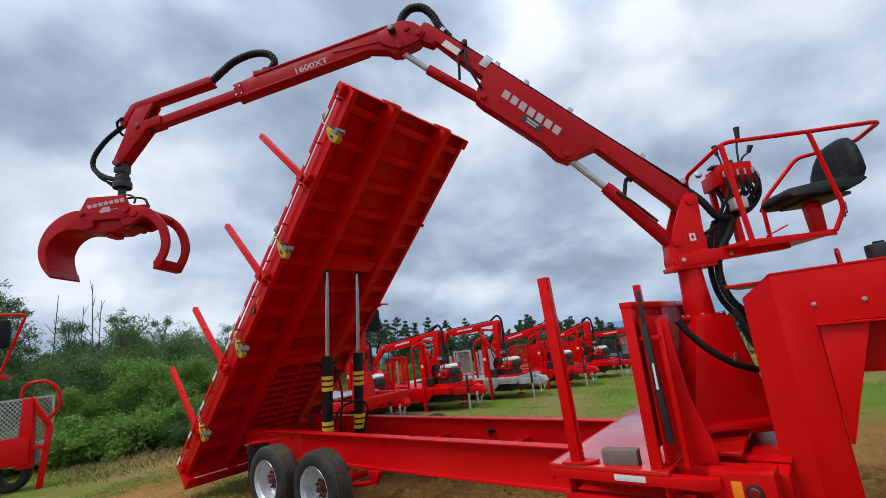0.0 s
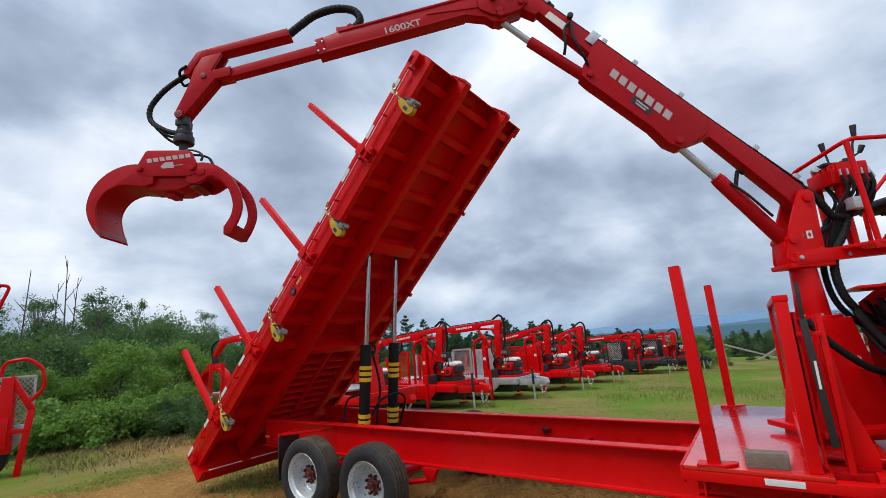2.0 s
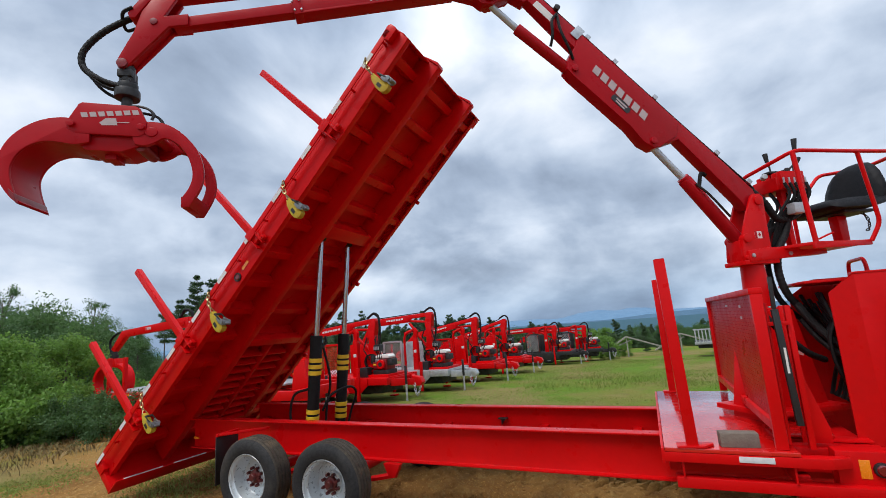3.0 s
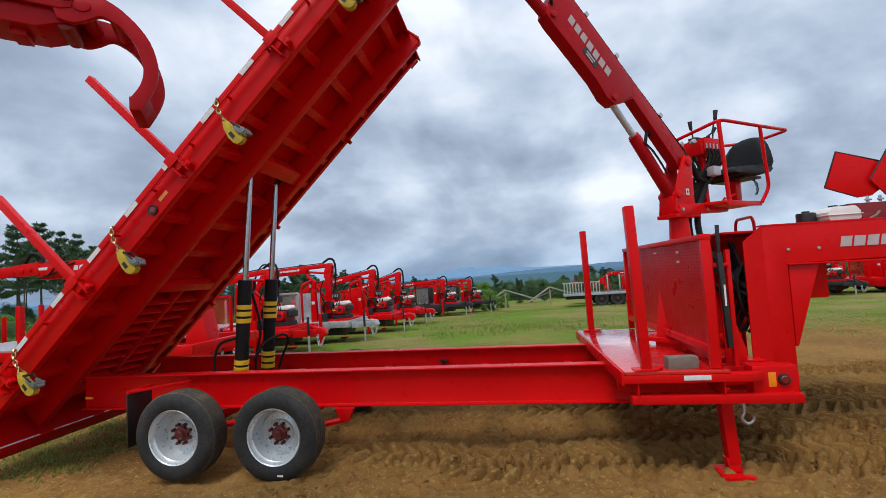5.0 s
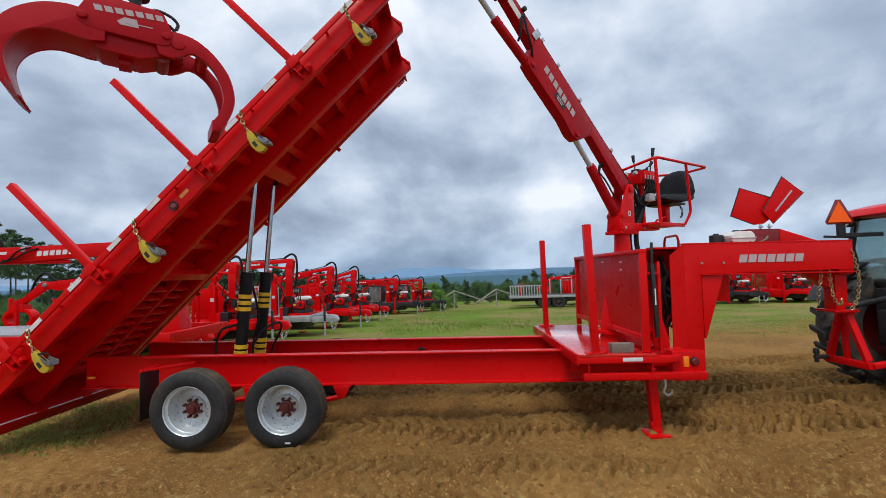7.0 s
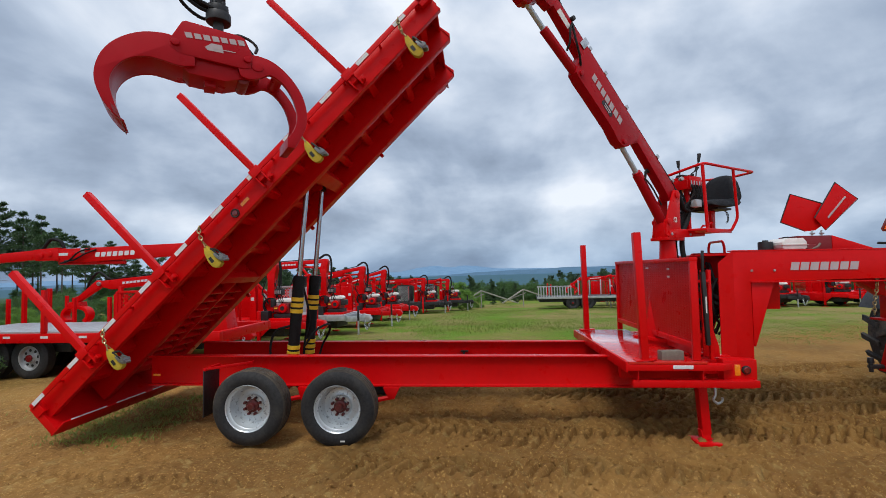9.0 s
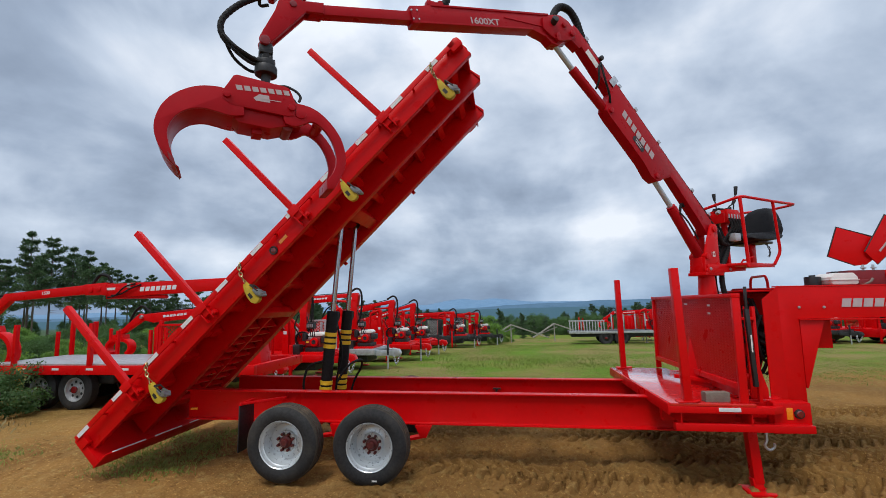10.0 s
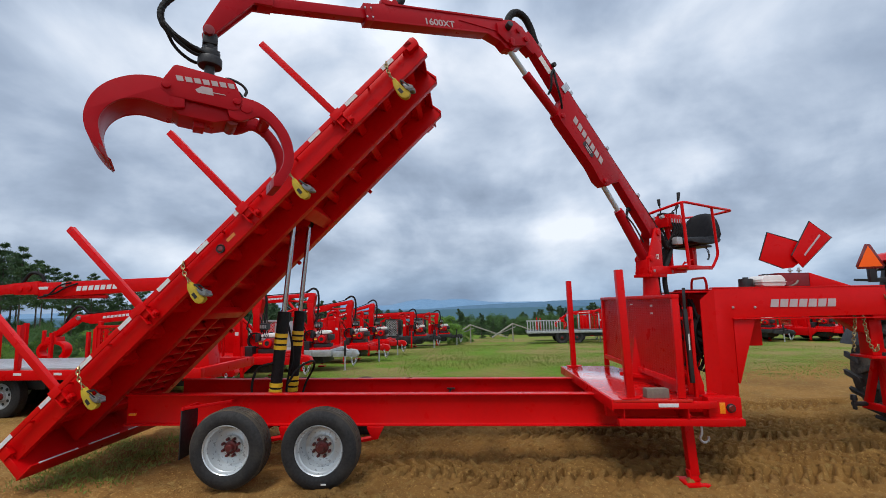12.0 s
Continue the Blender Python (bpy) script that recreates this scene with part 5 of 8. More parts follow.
def swept(curve, y0, y1, thick, material, name):
    """A bent plate that follows a curve in the x, z plane."""
    a = list(curve)
    b = []
    for i, p in enumerate(a):
        q, r = a[max(i - 1, 0)], a[min(i + 1, len(a) - 1)]
        d = Vector((r[0] - q[0], r[1] - q[1])).normalized()
        b.append((p[0] + d.y * thick, p[1] - d.x * thick))
    return part(name, prism(a + b[::-1], y0, y1, 0.002), material, grapple)


swept(outer, -0.128, 0.128, 0.014, CRANERED, "claw_back")
swept(inner[::-1][1:], -0.125, 0.125, -0.012, CRANERED, "claw_lining")
part("claw_edge", prism([(5.385, 2.545), (5.425, 2.60), (5.44, 2.66), (5.405, 2.62)], -0.15, 0.15, 0.003), CAST, grapple, "worn bare cutting edge")
# open claw: two separate cheeks joined at the tip
co = [(4.78, 3.06), (4.72, 3.155), (4.62, 3.16), (4.53, 3.12), (4.44, 3.03), (4.375, 2.92), (4.345, 2.80), (4.345, 2.70), (4.375, 2.60), (4.425, 2.51), (4.455, 2.50)]
ci = [(4.475, 2.56), (4.43, 2.64), (4.41, 2.72), (4.415, 2.80), (4.445, 2.90), (4.50, 2.985), (4.58, 3.035), (4.64, 3.0), (4.70, 2.975), (4.76, 2.99)]
co, ci = curved(co), curved(ci)
for y in (0.125, -0.135):
    part("open_claw_cheek", prism(co + ci, y - 0.016, y + 0.016, 0.004), CRANERED, grapple)
part("open_claw_tip", prism([(4.385, 2.575), (4.425, 2.495), (4.475, 2.495), (4.475, 2.575)], -0.15, 0.14, 0.004), CRANERED, grapple)
part("open_claw_tie", rod((4.52, -0.15, 3.06), (4.52, 0.14, 3.06), 0.04, sides=14), CRANERED, grapple)
part("claw_ear", rod((4.66, -0.15, 3.08), (4.66, 0.15, 3.08), 0.038, sides=18, bevel=0.006), CRANERED, grapple)
part("lower_ear", rod((4.74, -0.10, 2.985), (4.74, 0.10, 2.985), 0.038, sides=16, bevel=0.006), CAST, grapple)
part("guard_loop", tube([(4.83, 0.10, 3.26), (4.78, 0.12, 3.30), (4.70, 0.12, 3.28), (4.66, 0.12, 3.235), (4.67, 0.12, 3.19)], 0.010, 6), STEELDARK, grapple)
part("guard_loop", tube([(4.88, 0.02, 3.30), (4.80, -0.03, 3.33), (4.70, -0.04, 3.30), (4.64, -0.02, 3.20)], 0.011, 6), HOSE, grapple)

# ---------------------------------------------------------------- operator's platform
# local x runs back from the mast, in line with the boom; y away from the viewer's side
op_pose = Matrix.Translation((4.75, 0.99, 2.02)) @ Matrix.Rotation(radians(34.2), 4, "Z")
op = thing("operator_platform", "red tube-railed operator platform with control levers on the crane", "operator platform", op_pose)
part("floor_beam", prism([(-0.29, -0.01), (0.20, 0.02), (0.20, 0.10), (-0.10, 0.105), (-0.29, 0.085)], -0.085, -0.062, 0.004), RED, op)
part("floor_plate", prism([(0.06, -0.12), (0.16, -0.27), (0.81, -0.185), (0.81, 0.40), (0.10, 0.40), (-0.02, 0.2)], 0.082, 0.108, 0.004, "z"), RED, op)
part("floor_edge", bar((0.13, -0.262, 0.075), (0.805, -0.180, 0.092), 0.02, 0.045), RED, op)
part("under_beam", bar((-0.05, 0.06, 0.045), (0.62, 0.09, 0.07), 0.10, 0.05), RED, op)
for x, y in ((-0.255, -0.06), (0.10, -0.06)):
    part("bolt", bolt((x, y - 0.035, 0.045), (x, y - 0.01, 0.045), 0.018), ZINC, op)
RR = 0.0165
part("top_rail", tube([(0.035, 0.21, 0.40), (0.045, 0.20, 0.77), (0.15, -0.257, 0.868), (0.78, -0.27, 0.853), (1.29, -0.25, 0.86), (1.45, 0.18, 0.87), (1.27, 0.31, 0.864), (1.05, 0.31, 0.836), (0.67, 0.31, 0.48), (0.66, 0.31, 0.10)], RR, 10, False, corner=0.07), RED, op, "bent red tube hand rail")
part("rail_post", rod((0.13, -0.255, 0.85), (0.175, -0.25, 0.10), RR * 1.15, sides=12), RED, op)
part("rail_post", tube([(0.76, -0.268, 0.855), (0.87, -0.235, 0.25), (0.80, -0.19, 0.10)], RR, 10, False, corner=0.06), RED, op)
# control stand: valve bank, levers, hoses, gauge, grey box
part("stand_post", box(0.23, 0.28, 0.0, 0.05, 0.10, 0.62, 0.004), RED, op)
part("stand_post", box(0.20, 0.24, 0.16, 0.20, 0.10, 0.68, 0.004), RED, op)
part("valve_bank", box(0.16, 0.46, -0.04, 0.20, 0.60, 0.72, 0.012), RED, op, "red valve bank")
for i in range(5):
    part("valve_section", box(0.20, 0.44, -0.055 + 0.05 * i, -0.015 + 0.05 * i, 0.615, 0.765, 0.006), RED, op)
    part("spool_cap", rod((0.30 + 0.02 * (i % 2), -0.035 + 0.05 * i, 0.765), (0.30 + 0.02 * (i % 2), -0.035 + 0.05 * i, 0.795), 0.018, sides=10, bevel=0.003), BLACK, op)
part("lever_rail", box(0.18, 0.46, 0.02, 0.10, 0.770, 0.79, 0.004), BLACK, op)
for i, (x, y, dx, dy, h) in enumerate(((0.34, 0.15, -0.02, 0.0, 0.20), (0.36, -0.04, 0.02, -0.03, 0.24), (0.45, 0.10, 0.06, -0.05, 0.13))):
    lever = part("lever", tube([(x, y, 0.77), (x + dx * 0.3, y + dy * 0.5, 0.77 + h * 0.5), (x + dx, y + dy, 0.77 + h * 0.75)], 0.008, 7), STEELDARK, op)
    part("knob", rod((x + dx, y + dy, 0.77 + h * 0.72), (x + dx * 1.35, y + dy * 1.3, 0.77 + h * 1.15), 0.016, 0.023, 10, 0.006), BLACK, lever, "black lever knob")
part("gauge", rod((0.03, -0.04, 0.70), (0.015, -0.08, 0.71), 0.024, sides=18, bevel=0.004), GALV, op, "round steel pressure gauge")
part("grey_box", box(0.19, 0.295, -0.13, -0.05, 0.375, 0.465, 0.006), GALV, op, "small grey junction box")
rnd = random.Random(5)
for i in range(10):
    x = 0.18 + 0.027 * i
    part("control_hose", tube([(x, 0.04 + rnd.uniform(-0.08, 0.08), 0.60), (x + rnd.uniform(-0.02, 0.03), 0.03, 0.46), (x * 0.6 + 0.02, 0.05 + rnd.uniform(-0.05, 0.05), 0.33), (0.02 + rnd.uniform(-0.03, 0.03), 0.02, 0.24)], 0.012, 6), HOSE, op)
for i in range(4):
    part("side_hose", tube([(0.46, -0.03 + 0.04 * i, 0.68), (0.485 + 0.01 * i, -0.02 + 0.03 * i, 0.60), (0.47 + 0.01 * i, 0.0 + 0.03 * i, 0.48), (0.38, 0.02, 0.38 + 0.02 * i), (0.24, 0.02, 0.34)], 0.012, 6), HOSE, op)
    part("hose_end", rod((0.45, -0.03 + 0.04 * i, 0.72), (0.49, -0.03 + 0.04 * i, 0.63), 0.012, sides=8), ZINC, op)
for i in range(5):
    part("valve_fitting", rod((0.20 + 0.055 * i, -0.075, 0.64), (0.20 + 0.055 * i, -0.075, 0.70), 0.007, sides=8), ZINC, op)
    part("front_hose", tube([(0.20 + 0.055 * i, -0.075, 0.65), (0.21 + 0.05 * i, -0.09, 0.54), (0.14 + 0.04 * i, -0.04, 0.40), (0.10 + 0.02 * i, 0.0, 0.26), (0.05 + 0.02 * i, 0.02, 0.10)], 0.013, 6), HOSE, op)
part("pedal", merge(bar((0.42, -0.06, 0.15), (0.54, -0.10, 0.20), 0.06, 0.01), rod((0.40, -0.03, 0.11), (0.44, -0.05, 0.17), 0.01)), RED, op)
part("foot_plate", box(0.02, 0.10, 0.02, 0.16, 0.11, 0.26, 0.006), CAST, op)
part("hose_trunk", ribbed([(-0.14, 0.05, 0.72), (0.0, -0.02, 0.52), (0.10, -0.02, 0.36), (0.20, -0.02, 0.33), (0.16, -0.02, 0.22), (0.04, -0.03, 0.06), (0.0, -0.04, -0.12), (0.03, -0.06, -0.30), (0.14, -0.10, -0.44), (0.34, -0.16, -0.53)], 0.029), HOSE, op, "thick black spiral-wrapped hose bundle")
part("second_trunk", ribbed([(0.10, 0.03, 0.33), (0.02, 0.03, 0.15), (-0.02, 0.03, -0.1), (0.02, 0.02, -0.32), (0.16, -0.02, -0.50), (0.38, -0.06, -0.62)], 0.022), HOSE, op)
part("lower_hose", ribbed([(-0.48, -0.28, -0.40), (-0.43, -0.31, -0.50), (-0.34, -0.33, -0.61), (-0.20, -0.33, -0.72), (-0.05, -0.31, -0.78)], 0.024), HOSE, op)

# operator's seat
seat = thing("driver_chair", "black moulded vinyl seat on a red post on the platform", "seat", op_pose @ Matrix.Translation((0.93, 0.13, 0.11)) @ Matrix.Diagonal((0.98, 1.18, 1.0, 1)))
# local x points to the back of the seat
part("seat_post", prism([(-0.05, 0.0), (0.03, 0.0), (0.045, 0.274), (-0.06, 0.274)], -0.035, 0.035, 0.005), RED, seat)
part("seat_pan", box(-0.14, 0.18, -0.15, 0.15, 0.275, 0.302, 0.005), BLACK, seat)


def cushion(sections, name, ny=9):
    """A padded shell from (x, z, half width, thickness, dish) sections."""
    bm = bmesh.new()
    rings = []
    for x, z, w, th, dish, nxv, nzv in sections:
        ring = []
        for side in (0, 1):
            for k in range(ny):
                s = -1 + 2 * k / (ny - 1)
                if side:
                    s = -s
                edge = 1 - abs(s) ** 6
                off = th * edge + dish * s * s if not side else 0.25 * dish * s * s
                ring.append(bm.verts.new((x + nxv * off, s * w, z + nzv * off)))
        rings.append(ring)
    n = 2 * ny
    for a, b in zip(rings, rings[1:]):
        for k in range(n):
            bm.faces.new((a[k], a[(k + 1) % n], b[(k + 1) % n], b[k]))
    bm.faces.new(rings[0][::-1])
    bm.faces.new(rings[-1])
    return part(name, bm, SEAT, seat, smooth=60)


cushion([(-0.285, 0.335, 0.15, 0.015, 0.0, 0, 1), (-0.275, 0.315, 0.19, 0.055, 0.0, 0, 1), (-0.24, 0.298, 0.215, 0.095, 0.015, 0, 1), (-0.10, 0.295, 0.235, 0.105, 0.03, 0, 1), (0.08, 0.30, 0.235, 0.095, 0.05, 0, 1), (0.20, 0.315, 0.225, 0.095, 0.06, -0.3, 1), (0.27, 0.36, 0.22, 0.07, 0.05, -0.8, 0.6)], "seat_cushion")
cushion([(0.25, 0.36, 0.21, 0.05, 0.05, -1, 0.3), (0.285, 0.44, 0.225, 0.07, 0.06, -1, 0.1), (0.30, 0.55, 0.208, 0.065, 0.06, -1, 0.0), (0.313, 0.64, 0.182, 0.055, 0.05, -1, 0.0), (0.320, 0.70, 0.152, 0.045, 0.035, -1, 0), (0.326, 0.745, 0.11, 0.03, 0.02, -1, 0), (0.328, 0.768, 0.05, 0.012, 0.0, -1, 0)], "seat_back")
part("seat_chain", chain([(0.10, -0.10, 0.30), (0.12, -0.13, 0.22), (0.10, -0.14, 0.13), (0.06, -0.13, 0.10)], 0.004, 0.03), BLACK, seat)

# ---------------------------------------------------------------- hydraulic tank, engine, tool box on the neck
tank = thing("hydraulic_tank", "red steel hydraulic tank between the neck plates", "tank", chassis_pose)
part("tank_body", box(5.18, 5.60, 0.62, 1.30, 1.28, 1.86, 0.012), RED, tank)
part("tank_lid", box(4.80, 5.58, 0.60, 1.32, 1.865, 1.885, 0.004), RED, tank)
part("grab_hoop", tube([(5.47, 1.43, 1.885), (5.47, 1.43, 2.0), (5.472, 1.47, 2.075), (5.488, 1.82, 2.075), (5.49, 1.86, 2.0), (5.49, 1.86, 1.885)], 0.016, 9, False, corner=0.05), RED, tank, "bent red grab hoop")
part("hoop_bracket", box(5.42, 5.54, 1.32, 1.90, 1.866, 1.886, 0.003), RED, tank)
part("filler", rod((5.35, 0.9, 1.885), (5.35, 0.9, 1.93), 0.04, sides=18, bevel=0.004), BLACK, tank)
part("paper_label", box(4.7445, 4.7465, 0.72, 0.88, 1.34, 1.42, 0), WHITE, tank)
part("tank_valve", merge(box(5.04, 5.17, 0.64, 0.80, 1.30, 1.44, 0.01), rod((5.07, 0.62, 1.37), (5.07, 0.66, 1.37), 0.03, sides=12)), STEELDARK, tank)
rnd = random.Random(8)
for i in range(8):
    y = 0.55 + 0.06 * i
    part("tank_hose", tube([(4.92 + rnd.uniform(-0.03, 0.05), y + 0.15, 1.72 + rnd.uniform(-0.05, 0.08)), (4.98, y + 0.12, 1.56 + rnd.uniform(-0.05, 0.05)), (5.08 + rnd.uniform(0, 0.05), y + 0.11, 1.36), (5.04, y + 0.15, 1.16 + rnd.uniform(-0.1, 0.05)), (4.98, y + 0.15, 1.0)], 0.015, 6), HOSE, tank)

for pts, r in (([(4.80, 0.86, 1.72), (4.86, 0.80, 1.58), (4.94, 0.72, 1.44), (5.06, 0.66, 1.34), (5.2, 0.64, 1.30)], 0.030), ([(4.82, 0.88, 1.60), (4.88, 0.80, 1.46), (4.97, 0.70, 1.34), (5.10, 0.64, 1.26)], 0.026)):
    part("feed_hose", tube(pts, r, 9), HOSE, tank, "thick spiral-wrapped feed hose")
for i in range(6):
    y = 0.66 + 0.05 * i
    part("loop_hose", tube([(4.97, y, 1.62 - 0.02 * i), (4.90 + 0.01 * i, y - 0.02, 1.45), (4.92 + 0.02 * i, y - 0.03, 1.22), (5.0, y, 1.12 + 0.02 * i), (5.08, y + 0.03, 1.25), (5.12, y + 0.05, 1.45)], 0.013, 6), HOSE, tank)
    part("hose_end", rod((5.115, y + 0.05, 1.43), (5.13, y + 0.06, 1.52), 0.017, sides=8), ZINC, tank)
part("control_box", box(5.08, 5.178, 0.60, 0.86, 1.68, 1.78, 0.012), BLACK, tank, "black control box")

engine = thing("engine", "small petrol engine with white tank and black filter", "engine", chassis_pose @ Matrix.Translation((5.87, 0.92, 1.86)))
part("engine_block", box(-0.12, 0.17, -0.12, 0.20, 0.0, 0.14, 0.015), STEELDARK, engine)
part("air_filter", merge(rod((-0.225, -0.02, 0.03), (-0.225, -0.02, 0.165), 0.075, sides=24, bevel=0.012), rod((-0.225, -0.02, 0.165), (-0.225, -0.02, 0.182), 0.03, sides=16)), BLACK, engine, "black round air filter")
part("fuel_tank", prism([(-0.14, 0.085), (-0.12, 0.07), (0.10, 0.07), (0.125, 0.085), (0.12, 0.15), (0.085, 0.195), (-0.10, 0.195), (-0.145, 0.15)], -0.18, 0.10, 0.018), WHITE, engine, "white fuel tank")
part("tank_seam", box(-0.15, 0.13, -0.19, 0.11, 0.118, 0.126, 0.003), WHITE, engine)
part("muffler", merge(box(0.135, 0.24, -0.16, 0.06, 0.02, 0.12, 0.012), rod((0.19, -0.17, 0.07), (0.19, -0.15, 0.07), 0.022, sides=12)), CAST, engine, "dark red muffler guard")
part("drain_tube", tube([(0.14, -0.14, 0.05), (0.22, -0.18, 0.09), (0.27, -0.16, 0.13)], 0.012, 7), BLOCK, engine)
part("fuel_cap", rod((-0.01, -0.04, 0.195), (-0.01, -0.04, 0.217), 0.034, sides=16, bevel=0.004), BLACK, engine)
part("recoil_cover", rod((0.06, -0.18, 0.02), (0.06, -0.12, 0.02), 0.06, sides=20, bevel=0.01), CAST, engine)
part("mount", box(-0.32, 0.32, -0.30, 0.30, -0.03, 0.0, 0.004), RED, engine)

chest = thing("tool_box", "red steel tool box on the neck with both lids flung open", "tool box", chassis_pose @ Matrix.Translation((-0.05, 0, 0)))
part("box_side", prism([(6.445, 1.88), (7.05, 1.88), (6.445, 2.09)], 0.93, 0.942, 0.002), RED, chest)
# far side, front, back and floor carry the box's inner shade as dark red
part("box_side", prism([(6.08, 1.88), (7.05, 1.88), (6.445, 2.09), (6.08, 2.09)], 1.26, 1.272, 0.002), CAST, chest)
slope = bmesh.new()
q = [slope.verts.new(v) for v in ((6.445, 0.944, 2.09), (6.445, 1.258, 2.09), (7.05, 1.258, 1.88), (7.05, 0.944, 1.88))]
slope.faces.new(q)
bmesh.ops.solidify(slope, geom=slope.faces[:], thickness=0.01)
part("sloping_top", slope, RED, chest)
part("box_front", box(6.08, 6.443, 0.935, 0.947, 1.88, 2.09, 0.002), CAST, chest, "front panel in dark red for the box's inner shade")
part("box_back", box(6.08, 6.092, 0.949, 1.258, 1.88, 2.09, 0.002), CAST, chest)
part("box_floor", box(6.094, 6.44, 0.949, 1.258, 1.88, 1.89, 0.002), CAST, chest)
for dx in (-0.05, 0.05):
    part("lid_hinge", merge(rod((6.255 + dx, 0.925, 2.115), (6.305 + dx, 0.925, 2.115), 0.009, sides=10), box(6.268 + dx, 6.292 + dx, 0.926, 0.934, 2.092, 2.15, 0.002)), ZINC, chest)


lidm = Matrix.Translation((6.27, 0, 2.15))
left_lid = part("lid", prism([(0.0, 0.0), (0.11, 0.08), (0.09, 0.30), (-0.25, 0.42), (-0.37, 0.10), (-0.11, -0.01)], 0.93, 0.945, 0.003), RED, chest, "open sheet-steel lid")
left_lid.matrix_basis = lidm
part("edge_seal", tube([(-0.11, 0.937, -0.005), (-0.375, 0.937, 0.10), (-0.255, 0.937, 0.425), (0.09, 0.937, 0.31)], 0.008, 6, False), BLACK, left_lid)
right_lid = part("lid", prism([(-0.02, 0.14), (0.09, 0.0), (0.45, 0.35), (0.22, 0.54)], 0.90, 0.915, 0.003), RED, chest, "open sheet-steel lid with a pale slot")
right_lid.matrix_basis = lidm
part("edge_seal", tube([(0.09, 0.907, 0.0), (0.455, 0.907, 0.35), (0.22, 0.907, 0.545), (-0.02, 0.907, 0.14)], 0.008, 6, False), BLACK, right_lid)
part("lid_slot", bar((0.12, 0.897, 0.14), (0.32, 0.897, 0.38), 0.02, 0.004, (0, 1, 0)), DECAL, right_lid)


# ---------------------------------------------------------------- tractor that carries the coupler
tractor = thing("tractor", "black and red farm tractor backed up to the gooseneck coupler", "tractor", Matrix.Translation((8.1, 0.95, 0)))
WR, WW = 0.76, 0.44


def tractor_wheel(center, r, w, out):
    tyre = [(r * 0.55, -w * 0.42), (r * 0.72, -w * 0.5), (r * 0.90, -w * 0.47), (r * 0.955, -w * 0.36), (r * 0.955, w * 0.36), (r * 0.90, w * 0.47), (r * 0.72, w * 0.5), (r * 0.55, w * 0.42), (r * 0.55, 0)]
    m = Matrix.Translation(center)
    wh = part("wheel", moved(lathe(tyre, 56, True), m), MUDTYRE, tractor, "large lugged tractor tyre")
    pair = {}
    for k in range(20):
        for s in (-1, 1):
            turn = m @ Matrix.Rotation(2 * math.pi * (k + (0.5 if s > 0 else 0)) / 20, 4, "Y")
            if s not in pair:
                pair[s] = part("lug", prism([(-0.03, 0.0), (0.035, 0.0), (0.12, s * w * 0.5), (0.05, s * w * 0.5)], r * 0.94, r * 1.0, 0.004, "z"), MUDTYRE, wh)
                pair[s].matrix_basis = turn
            else:
                lug = new("lug", pair[s].data)
                lug.parent, lug.matrix_basis = wh, turn
    part("rim", moved(lathe([(r * 0.55, out * w * 0.40), (r * 0.52, out * w * 0.44), (r * 0.50, out * w * 0.30), (r * 0.42, out * w * 0.10), (r * 0.2, out * w * 0.14), (0.02, out * w * 0.14), (0.02, 0), (r * 0.54, 0)], 36, True), m), CAST, wh)
    return wh


tractor_wheel((0, -0.62, WR), WR, WW, -1)
tractor_wheel((0, 0.62, WR), WR, WW, 1)
tractor_wheel((2.0, -0.60, 0.5), 0.5, 0.30, -1)
tractor_wheel((2.0, 0.60, 0.5), 0.5, 0.30, 1)
part("rear_housing", merge(box(-0.35, 0.9, -0.32, 0.32, 0.55, 1.25, 0.03), box(-0.45, -0.2, -0.20, 0.20, 0.62, 1.0, 0.03)), STEELDARK, tractor)
part("bonnet", box(1.15, 2.55, -0.34, 0.34, 0.75, 1.42, 0.08), RED, tractor)
for s in (-1, 1):
    fender = [(WR * 1.08 * math.cos(radians(a)), WR + WR * 1.08 * math.sin(radians(a))) for a in range(25, 158, 9)]
    fender += [(WR * 1.13 * math.cos(radians(a)), WR + WR * 1.13 * math.sin(radians(a))) for a in range(157, 24, -9)]
    part("fender", prism(fender, min(s * 0.46, s * 0.82), max(s * 0.46, s * 0.82), 0.004), BLACK, tractor)
cab = [(-0.22, 1.30), (-0.32, 1.75), (-0.22, 2.14), (1.05, 2.14), (1.3, 1.35)]
for s in (-1, 1):
    for a, b in zip(cab, cab[1:]):
        part("cab_pillar", bar((a[0], s * 0.62, a[1]), (b[0], s * 0.62, b[1]), 0.06, 0.06, (0, 1, 0)), BLACK, tractor)
part("cab_rear_bar", box(-0.26, -0.20, -0.62, 0.62, 1.27, 1.33, 0.01), BLACK, tractor)
part("cab_rear_glass", bar((-0.275, 0, 1.36), (-0.265, 0, 2.10), 1.16, 0.008, (1, 0, 0)), GLASS, tractor, "tinted rear window").visible_shadow = False
for s in (-1, 1):
    part("cab_side_glass", prism([(-0.18, 1.34), (-0.27, 1.75), (-0.18, 2.10), (1.0, 2.10), (1.22, 1.38)], s * 0.615 - 0.004, s * 0.615 + 0.004, 0), GLASS, tractor, "tinted side window").visible_shadow = False
part("cab_roof", prism([(-0.40, 2.15), (-0.32, 2.24), (0.05, 2.31), (1.1, 2.30), (1.25, 2.18), (1.25, 2.14), (-0.34, 2.13)], -0.70, 0.70, 0.03), RED, tractor, "red cab roof")
part("cab_seat", merge(box(0.25, 0.7, -0.24, 0.24, 1.2, 1.36, 0.04), box(0.18, 0.32, -0.22, 0.22, 1.3, 1.8, 0.05)), SEAT, tractor)
